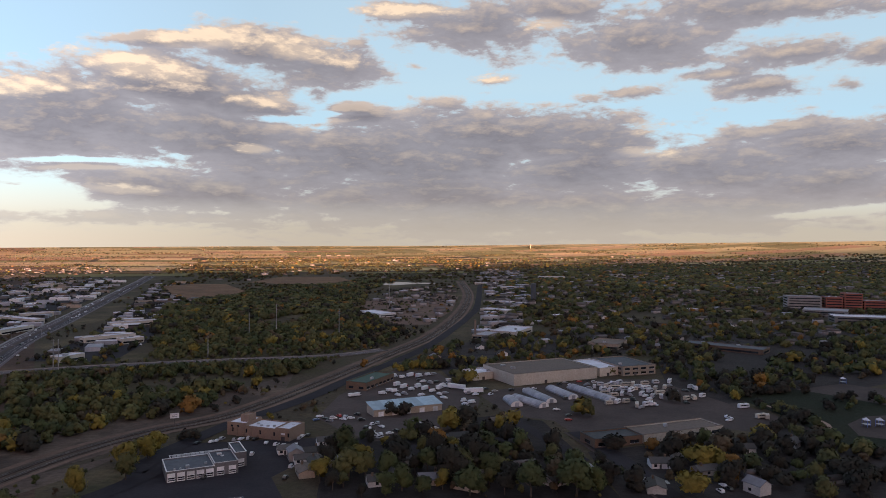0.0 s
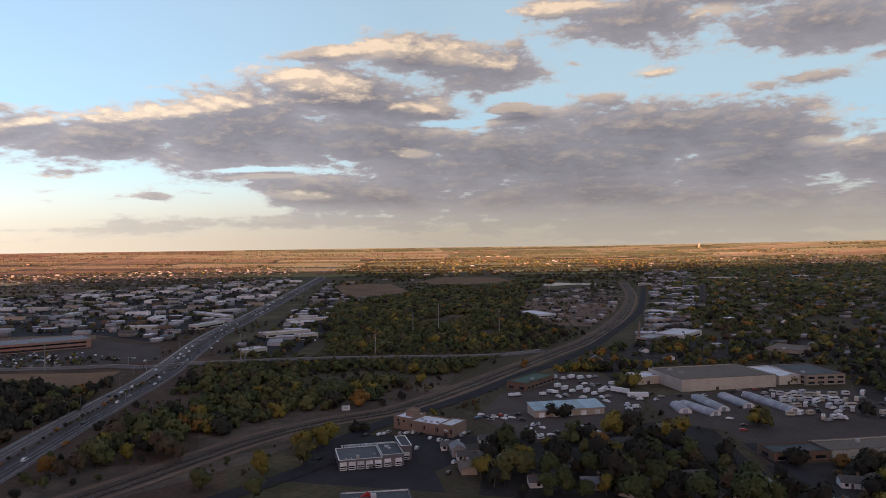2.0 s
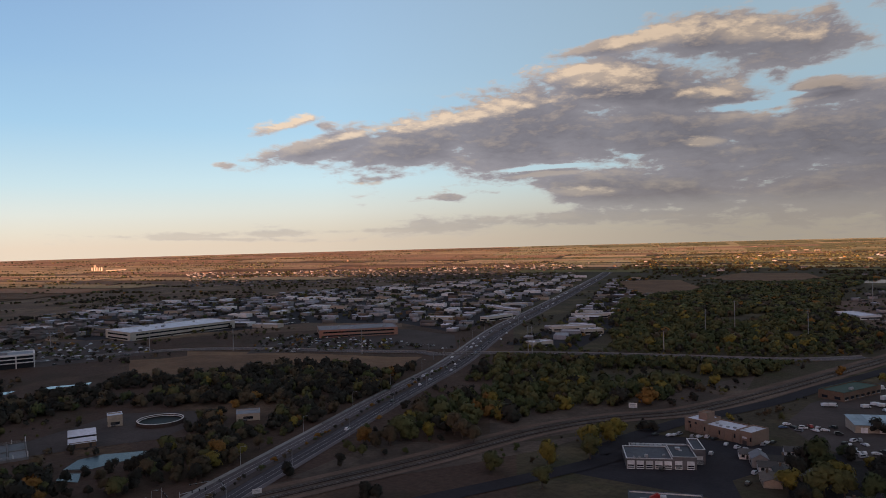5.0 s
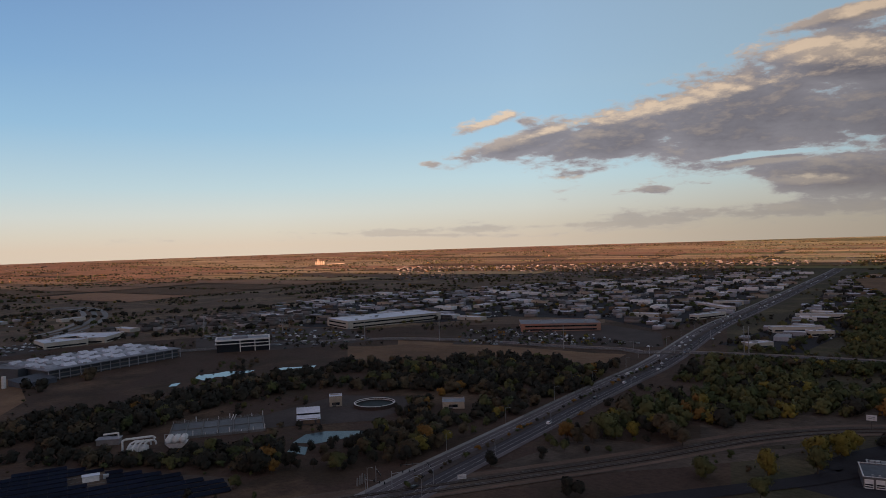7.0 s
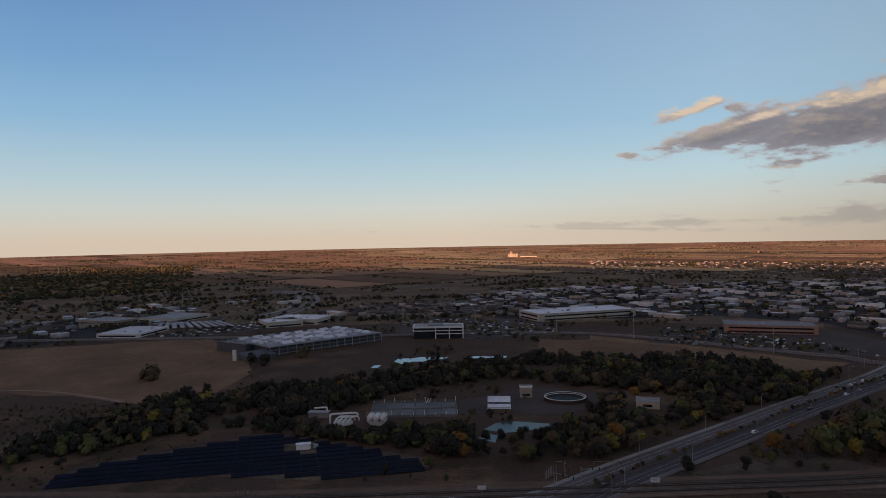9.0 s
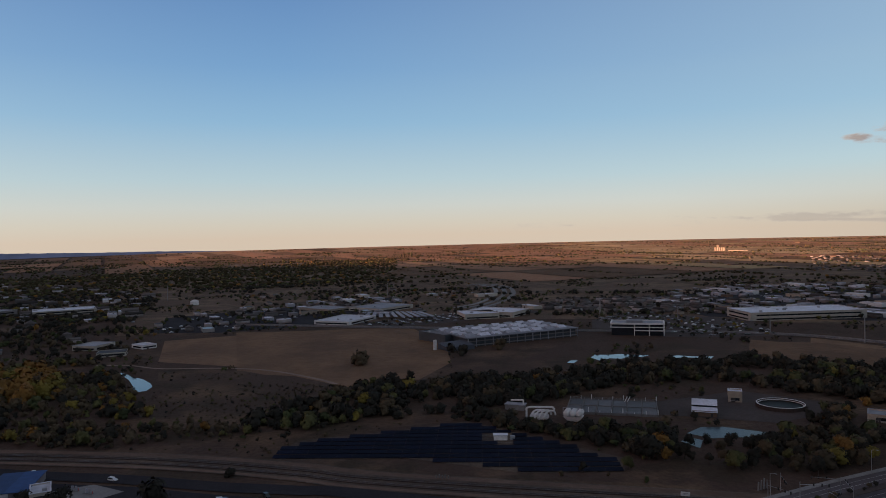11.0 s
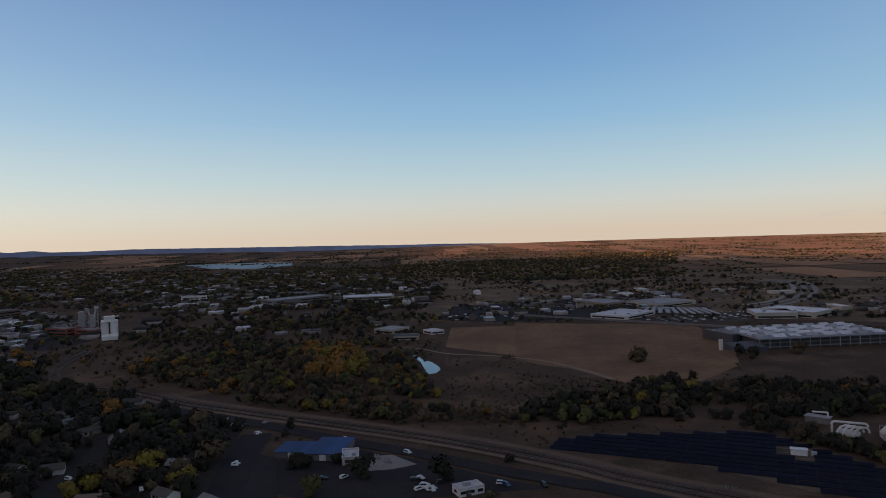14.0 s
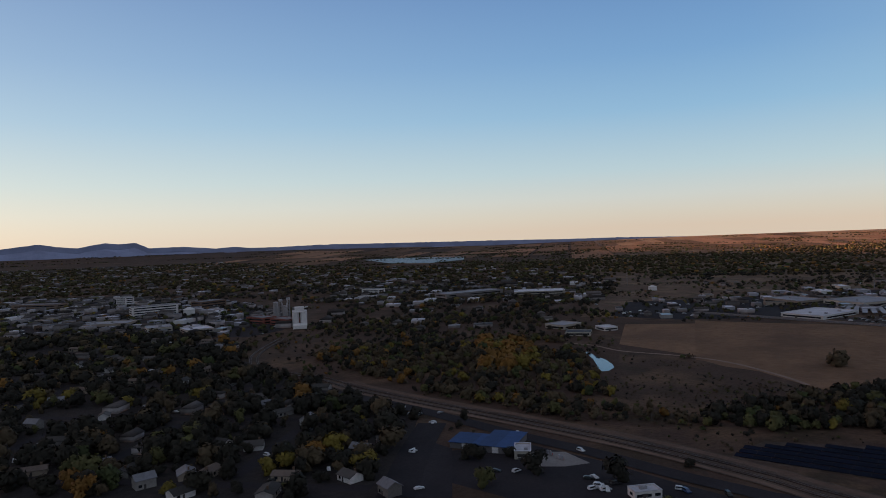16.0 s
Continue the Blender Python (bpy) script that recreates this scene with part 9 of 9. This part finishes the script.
def leg_tower(x, y, h, reach, rz):
    """A bucket-elevator leg: four corner posts with braces, a head box, and a sloping spout."""
    th = thing("elevator_leg", "grey steel elevator leg beside the mill silos", "elevator leg", "elevator legs", pose(x, y, 0, 0, 0, rz))
    for u in (-1.6, 1.6):
        for v in (-1.6, 1.6):
            part("post", shared_box("leg_post", 0.5, 0.5, h, M["pole"]), None, th, at=pose(u, v, 0))
    n = int(h / 4)
    for i in range(n):
        bm = bmesh.new()
        z0, z1 = h * i / n, h * (i + 1) / n
        for v in (-1.6, 1.6):
            rod(bm, (-1.6, v, z0), (1.6, v, z1), 0.16, 0.16, 4)
        for u in (-1.6, 1.6):
            rod(bm, (u, 1.6, z0), (u, -1.6, z1), 0.16, 0.16, 4)
        part("brace", bm, M["pole"], th)
    bm = bmesh.new()
    box(bm, -2.2, 2.2, -2.2, 2.2, h, h + 3.0)
    part("head_box", bm, M["unit"], th)
    bm = bmesh.new()
    rod(bm, (0, 0, h + 1), (reach, 0, h * 0.72), 0.8, 0.8, 6)
    part("spout", bm, M["pole"], th)


leg_tower(-733.0, -645.0, 31, 16, 30)
leg_tower(-748.0, -672.0, 27, 14, 60)


def far_landmarks():
    x, y = ELEVATOR
    z = land(x, y)
    th = thing("grain_elevator", "pale grain elevator on the far plain", "grain elevator", "", pose(x, y, z - 1, 0, 0, 60))
    for i in range(5):
        bm = bmesh.new()
        rod(bm, (i * 9, 0, 0), (i * 9, 0, 17), 4.6, 4.6, 12)
        part("silo", bm, M["tanwall"], th)
    bm = bmesh.new()
    box(bm, 4, 14, -4, 4, 17, 27)
    part("head_house", bm, M["tanwall"], th)
    bm = bmesh.new()
    box(bm, 50, 130, -12, 12, 0, 5)
    part("store", bm, M["tanwall"], th)
    x, y = WATER_TOWER
    th = thing("water_tower", "white water tower on the far skyline", "water tower", "", pose(x, y, land(x, y) - 1))
    bm = bmesh.new()
    rod(bm, (0, 0, 0), (0, 0, 20), 3.0, 2.6, 12)
    part("shaft", bm, M["tanwall"], th)
    bm = bmesh.new()
    bmesh.ops.create_uvsphere(bm, u_segments=16, v_segments=8, radius=6)
    for v in bm.verts:
        v.co.z = v.co.z * 0.7 + 22
    part("bowl", bm, M["tanwall"], th)
    rng = random.Random(51)
    x, y = BIG_WHITE
    for i in range(4):
        px, py = x - 60 + i * 47, y + rng.uniform(-30, 30)
        th = thing("far_hall", "sunlit tan hall on the far plain", "hall", "far halls", pose(px, py, land(px, py) - 1.5, 0, 0, rng.uniform(-8, 8)))
        w, h = rng.uniform(14, 26), rng.uniform(4, 8)
        bm = bmesh.new()
        box(bm, 0, w, 0, 20, 0, h)
        part("wall", bm, M["brownbrick"], th)
        bm = bmesh.new()
        box(bm, -0.5, w + 0.5, -0.5, 20.5, h, h + 1.0)
        part("roof", bm, M["greyroof"], th)


far_landmarks()


def farmsteads():
    """Pale farm buildings scattered over the plain."""
    rng = random.Random(61)
    base = None
    for _ in range(60):
        az, r = rng.uniform(-34, 122), rng.uniform(2100, 4700)
        x, y = -math.sin(radians(az)) * r, math.cos(radians(az)) * r
        m = pose(x, y, land(x, y) - 0.5, 0, 0, 18.5 + rng.choice((0, 90)))
        if base is None:
            base = thing("farm_hall", "pale farm hall on the far plain", "farm building", "farm halls", m)
            bm = bmesh.new()
            box(bm, -9, 9, -6, 6, 0, 5)
            part("wall", bm, M["brownbrick"], base)
            bm = bmesh.new()
            vs = [bm.verts.new(p) for p in ((-9.5, -6.5, 5), (9.5, -6.5, 5), (9.5, 6.5, 5), (-9.5, 6.5, 5), (-9.5, 0, 7.5), (9.5, 0, 7.5))]
            for f in ((0, 1, 5, 4), (2, 3, 4, 5), (0, 4, 3), (1, 2, 5), (3, 2, 1, 0)):
                bm.faces.new([vs[i] for i in f])
            part("roof", bm, M["brownbrick"], base)
        else:
            ob = copy_thing(base, m)
            s = rng.uniform(0.5, 1.3)
            ob.scale = (s * rng.uniform(0.8, 1.6), s, rng.uniform(0.6, 1.0))


farmsteads()


def water_works():
    # basins on a raised deck
    p = [Vector((*q, 0)) for q in BASIN]
    c = (p[0] + p[1] + p[2] + p[3]) / 4
    u = ((p[3] - p[0]) + (p[2] - p[1])) / 2
    v = ((p[1] - p[0]) + (p[2] - p[3])) / 2
    L, W = u.length, v.length
    rz = math.degrees(math.atan2(u.y, u.x))
    take(BASIN)
    th = thing("basin_deck", "raised concrete deck with open water basins", "basins", "", pose(c.x, c.y, 0, 0, 0, rz))
    nb = 6
    bm = bmesh.new()
    for i in range(nb + 1):
        x = -L / 2 + L * i / nb
        box(bm, x - 0.3, x + 0.3, -W / 2, W / 2, 0, 1.4)
    for y in (-W / 2, 0, W / 2):
        for i in range(nb):
            box(bm, -L / 2 + L * i / nb + 0.5, -L / 2 + L * (i + 1) / nb - 0.5, y - 0.3, y + 0.3, 0, 1.4)
    part("deck", bm, M["concrete"], th)
    for i in range(nb):
        for y in (-1, 1):
            part("basin_cover", shared_box("cover", L / nb - 1.1, W / 2 - 0.8, 0.9, M["basinwater"]), None, th, "grey basin surface", at=pose(-L / 2 + L * (i + 0.5) / nb, y * W / 4, 0))
    for i in range(9):
        for y in (-W / 2, W / 2):
            bm = bmesh.new()
            rod(bm, (0, 0, 1.2), (0, 0, 2.4 + 0.9 * (i % 3)), 0.24, 0.24, 6)
            part("vent_pipe", bm, M["whitewall"], th, at=pose(-L / 2 + L * i / 8, y * 0.98, 0))
    for y in (-W / 2 + 0.6, W / 2 - 0.6):
        bm = bmesh.new()
        for z in (1.95, 2.45):
            rod(bm, (-L / 2, y, z), (L / 2, y, z), 0.05, 0.05, 4)
        for i in range(25):
            rod(bm, (-L / 2 + L * i / 24, y, 1.4), (-L / 2 + L * i / 24, y, 2.5), 0.05, 0.05, 4)
        part("hand_rail", bm, M["pole"], th, "thin steel hand rail")
    for k in range(2):
        bm = bmesh.new()
        rod(bm, (0, 0, 1.3), (1.6, 0, 4.6), 0.28, 0.28, 6)
        part("gate_post", bm, M["whitewall"], th, "white slanting pipe", at=pose(L * 0.14 + 1.6 * k, W * 0.36, 0))
    # round clarifier
    x, y = CLARIFIER
    take([(x + 16 * math.cos(a * 0.6), y + 16 * math.sin(a * 0.6)) for a in range(11)])
    th = thing("clarifier", "round settling tank with a pale concrete rim", "settling tank", "", pose(x, y, 0))
    bm = bmesh.new()
    n = 40
    for i in range(n):
        a, b = 2 * math.pi * i / n, 2 * math.pi * (i + 1) / n
        lo = [(r * math.cos(t), r * math.sin(t)) for r, t in ((13.2, a), (14.0, a), (14.0, b), (13.2, b))]
        prism(bm, lo, 0, 2.4)
    part("rim", bm, M["gravel"], th, "dark outer wall")
    bm = bmesh.new()
    for i in range(n):
        a, b = 2 * math.pi * i / n, 2 * math.pi * (i + 1) / n
        prism(bm, [(r * math.cos(t), r * math.sin(t)) for r, t in ((12.5, a), (13.15, a), (13.15, b), (12.5, b))], 1.5, 1.75)
    part("weir", bm, M["whitewall"], th, "white overflow weir inside the rim")
    bm = bmesh.new()
    rod(bm, (0, 0, 0.02), (0, 0, 1.0), 12.45, 12.45, 40)
    part("water_surface", bm, M["murkwater"], th)
    bm = bmesh.new()
    for i in range(n):
        a, b = 2 * math.pi * i / n, 2 * math.pi * (i + 1) / n
        prism(bm, [(r * math.cos(t), r * math.sin(t)) for r, t in ((13.15, a), (13.75, a), (13.75, b), (13.15, b))], 2.41, 2.6)
    part("coping", bm, M["whitewall"], th, "pale coping along the rim")
    # white tanks and pipes
    x, y = TANKS_A
    th = thing("process_tank", "bent white pipes over a low white tank", "tank", "process tanks", pose(x, y, 0, 0, 0, 62))
    bm = bmesh.new()
    prism(bm, [(-5, -3), (5, -3), (6, 0), (5, 3.2), (-5, 3.2)], 0, 2.6)
    bmesh.ops.bevel(bm, geom=[e for e in bm.edges if min(v.co.z for v in e.verts) > 2], offset=0.7, segments=2, affect="EDGES")
    part("base", bm, M["whitewall"], th)
    for i in range(4):
        bm = bmesh.new()
        u = -4.4 + i * 2.6
        path = [(u, -3.4, 0.4 + 0.2 * i), (u + 0.4, -2.6, 2.6), (u + 1.4, -1.2, 4.2), (u + 3.2, 0.4, 4.9), (u + 5.0, 1.2, 4.8), (u + 5.8, 1.6, 3.6), (u + 6.0, 1.7, 2.2)]
        for a, b in zip(path, path[1:]):
            rod(bm, a, b, 0.55, 0.55, 8)
        part("pipe", bm, M["whitewall"], th, "bent white pipe")
    bm = bmesh.new()
    for a, b in (((-7, -2, 0), (-7, -2, 6.0)), ((-7, -2, 6.0), (-5.8, -1.4, 6.6)), ((-5.8, -1.4, 6.6), (7.5, 3, 6.4)), ((7.5, 3, 6.4), (8.6, 3.4, 5.0))):
        rod(bm, a, b, 0.6, 0.6, 8)
    part("pipe", bm, M["whitewall"], th, "long white header pipe")
    x, y = TANKS_B
    th = thing("process_tank", "three white horizontal vessels on a tapered base", "tank", "process tanks", pose(x, y, 0, 0, 0, 62))
    bm = bmesh.new()
    vs = [bm.verts.new((a * (5.6 if z else 3.2), b * (3.4 if z else 2.2), z * 2.9)) for z in (0, 1) for a, b in ((-1, -1), (1, -1), (1, 1), (-1, 1))]
    for f in ((3, 2, 1, 0), (4, 5, 6, 7), (0, 1, 5, 4), (1, 2, 6, 5), (2, 3, 7, 6), (3, 0, 4, 7)):
        bm.faces.new([vs[q] for q in f])
    part("base", bm, M["whitewall"], th)
    for i in range(3):
        bm = bmesh.new()
        u = -3.7 + i * 3.7
        for a, b, r0, r1 in ((-4.2, -3.5, 0.9, 1.8), (-3.5, 3.5, 1.8, 1.8), (3.5, 4.2, 1.8, 0.9)):
            rod(bm, (u, a, 4.8), (u, b, 4.8), r0, r1, 14)
        part("vessel", bm, M["whitewall"], th, "round white vessel")
    bm = bmesh.new()
    rod(bm, (-5.4, -3.6, 2.9), (-5.4, -3.6, 8.2), 0.2, 0.2, 6)
    rod(bm, (-5.4, -3.6, 8.2), (5.4, -3.6, 8.2), 0.12, 0.12, 6)
    rod(bm, (5.4, -3.6, 8.2), (5.4, -3.6, 2.9), 0.12, 0.12, 6)
    part("lifting_frame", bm, M["pole"], th)
    x, y = BLOWER
    th = thing("blower_house", "small pale blower house with a white pipe", "building", "", pose(x, y, 0, 0, 0, 60))
    bm = bmesh.new()
    box(bm, -6, 6, -3, 3, 0, 3.2)
    part("wall", bm, M["concrete"], th)
    bm = bmesh.new()
    box(bm, -6.4, 6.4, -3.4, 3.4, 3.2, 3.5)
    part("roof", bm, M["paleroof"], th)
    bm = bmesh.new()
    rod(bm, (5, 0, 3.5), (5, 0, 6), 0.5, 0.5, 8)
    rod(bm, (5, 0, 6), (-3, 0, 5.4), 0.5, 0.5, 8)
    part("pipe", bm, M["whitewall"], th)


water_works()


def solar_field():
    rz = 80.0
    c, s = math.cos(radians(rz)), math.sin(radians(rz))
    uv = [(c * x + s * y, -s * x + c * y) for x, y in SOLAR]
    v0, v1 = min(p[1] for p in uv), max(p[1] for p in uv)
    u0, u1 = min(p[0] for p in uv), max(p[0] for p in uv)
    seg = 8.0
    bm = bmesh.new()
    tilt = radians(9)
    vs = [bm.verts.new((u, k * 1.9 * math.cos(tilt), 0.75 + k * 1.9 * math.sin(tilt) + dz)) for dz in (0, 0.08) for u in (0.06, seg - 0.06) for k in (-1, 1)]
    for f in ((0, 1, 3, 2), (4, 6, 7, 5), (0, 4, 5, 1), (2, 3, 7, 6), (0, 2, 6, 4), (1, 5, 7, 3)):
        bm.faces.new([vs[i] for i in f])
    panel = mesh_of(bm, M["panel"])
    v = v0 + 2
    while v < v1:
        us = np.arange(u0, u1, seg)
        keep = [u for u in us if bool(inside(np.array(c * (u + seg / 2) - s * v), np.array(s * (u + seg / 2) + c * v), SOLAR))]
        keep = [u for u in keep if math.hypot(c * (u + 4) - s * v - SHED[0], s * (u + 4) + c * v - SHED[1]) > 9]
        if keep:
            th = thing("solar_row", "row of dark blue solar panels on low posts", "solar panels", "rows of the solar field", pose(c * keep[0] - s * v, s * keep[0] + c * v, 0, 0, 0, rz))
            bm = bmesh.new()
            for u in keep:
                part("panel", panel, None, th, at=pose(u - keep[0], 0, 0))
                rod(bm, (u - keep[0] + seg / 2, 0, 0), (u - keep[0] + seg / 2, 0, 0.7), 0.1, 0.1, 5)
            rod(bm, (0, 0, 0.64), (keep[-1] - keep[0] + seg, 0, 0.64), 0.06, 0.06, 4)
            part("rack", bm, M["pole"], th)
        v += 7.0
    take(SOLAR)
    th = thing("inverter_hut", "small white inverter hut among the panels", "hut", "", pose(SHED[0], SHED[1], 0, 0, 0, 80))
    bm = bmesh.new()
    box(bm, -3.6, 3.6, -1.8, 1.8, 0, 2.8)
    part("wall", bm, M["whitewall"], th)
    bm = bmesh.new()
    box(bm, -3.9, 3.9, -2.1, 2.1, 2.8, 3.0)
    part("roof", bm, M["whiteroof"], th)
    part("cabinet", shared_box("cab", 2.4, 2.0, 2.0, M["unit"]), None, th, at=pose(6.4, 0, 0))
    x, y = SOLAR_SIGN
    for i in range(5):
        post_th = thing("marker_post", "pale concrete marker post by the railway", "post", "marker posts", pose(x + i * 0.5, y + i * 1.3, 0))
        bm = bmesh.new()
        box(bm, -0.3, 0.3, -0.3, 0.3, 0, 1.6 + 0.3 * (i % 2))
        part("post", bm, M["concrete"], post_th)


solar_field()


def canopy_rows():
    """Long pale canopies in rows beyond the dry field."""
    p = [Vector((*q, 0)) for q in CANOPY]
    for i in range(11):
        t = (i + 0.5) / 11
        a, b = p[0].lerp(p[1], t), p[3].lerp(p[2], t)
        L = (b - a).length * 0.9
        th = thing("canopy", "long low canopy with a pale roof", "canopy", "canopies in rows", pose(a.x, a.y, 0, 0, 0, math.degrees(math.atan2(b.y - a.y, b.x - a.x))))
        bm = bmesh.new()
        box(bm, 0, L, -2.6, 2.6, 3.0, 3.25)
        part("roof", bm, M["paleroof"], th)
        bm = bmesh.new()
        for k in range(int(L / 8) + 1):
            rod(bm, (k * 8, 0, 0), (k * 8, 0, 3.0), 0.14, 0.14, 5)
        part("posts", bm, M["pole"], th)
    take(CANOPY)


canopy_rows()


def fuel_pump(x, y):
    th = thing("fuel_pump", "fuel pump on a short concrete island", "fuel pump", "fuel pumps", pose(x, y, 0.09, 0, 0, 70))
    bm = bmesh.new()
    box(bm, -2.5, 2.5, -0.7, 0.7, 0, 0.18)
    part("island", bm, M["concrete"], th)
    for u in (-0.9, 0.9):
        part("dispenser", shared_box("dispenser", 0.9, 0.6, 1.9, M["greywall"]), None, th, at=pose(u, 0, 0.18))
    bm = bmesh.new()
    rod(bm, (2.1, 0, 0.18), (2.1, 0, 1.2), 0.12, 0.12)
    part("bollard", bm, M["redsign"], th)


fuel_pump(*PUMP_A)
fuel_pump(*PUMP_B)


def play_tower(x, y, material, label):
    th = thing("play_tower", label, "playground", "play towers", pose(x, y, 0.08, 0, 0, 30))
    for u in (-1.6, 1.6):
        for v in (-1.6, 1.6):
            bm = bmesh.new()
            rod(bm, (u, v, 0), (u, v, 4.2), 0.14, 0.14, 6)
            part("post", bm, material, th)
    bm = bmesh.new()
    box(bm, -1.8, 1.8, -1.8, 1.8, 1.6, 1.8)
    part("platform", bm, M["unit"], th)
    bm = bmesh.new()
    rod(bm, (0, 0, 4.2), (0, 0, 5.6), 2.7, 0.1, 4)
    part("roof", bm, M["whiteroof"], th)
    bm = bmesh.new()
    prev = (1.8, 0, 1.9)
    for q in ((3.0, 0.6, 1.5), (4.2, 0.8, 0.8), (5.4, 0.6, 0.35)):
        rod(bm, prev, q, 0.5, 0.5, 8)
        prev = q
    part("slide", bm, material, th)


surface("playblue", (0.10, 0.16, 0.42), None, 0.5, 1.0, 0.2, bump=0)
play_tower(*PLAY_A, M["playblue"], "blue play tower with a pale roof and slide")
play_tower(*PLAY_B, M["playblue"], "blue playground tower beside the lawn")
play_tower(*PLAY_C, M["playblue"], "small blue playground tower with a slide")
traffic_signal(-385, 520, 20)
traffic_signal(-420, 560, 200)
traffic_signal(-375, 560, 110)
traffic_signal(-262, 160, 20)


def gable_sign(x, y, rz):
    """The red gabled canopy at the front of the low shop."""
    th = thing("shop_canopy", "red gabled canopy over the shop entrance", "canopy", "", pose(x, y, 0, 0, 0, rz))
    bm = bmesh.new()
    vs = [bm.verts.new(p) for p in ((-4, -1.6, 3.4), (4, -1.6, 3.4), (4, 0, 3.4), (-4, 0, 3.4), (0, -1.6, 5.6), (0, 0, 5.6))]
    for f in ((0, 1, 4), (3, 5, 2), (0, 4, 5, 3), (1, 2, 5, 4), (0, 3, 2, 1)):
        bm.faces.new([vs[i] for i in f])
    part("gable", bm, M["redsign"], th)
    for u in (-3.6, 3.6):
        bm = bmesh.new()
        rod(bm, (u, -1.4, 0), (u, -1.4, 3.4), 0.12, 0.12, 6)
        part("post", bm, M["pole"], th)


gable_sign(SHOP_SIGN[0], SHOP_SIGN[1], 24)


highway_things()
plant_trees()
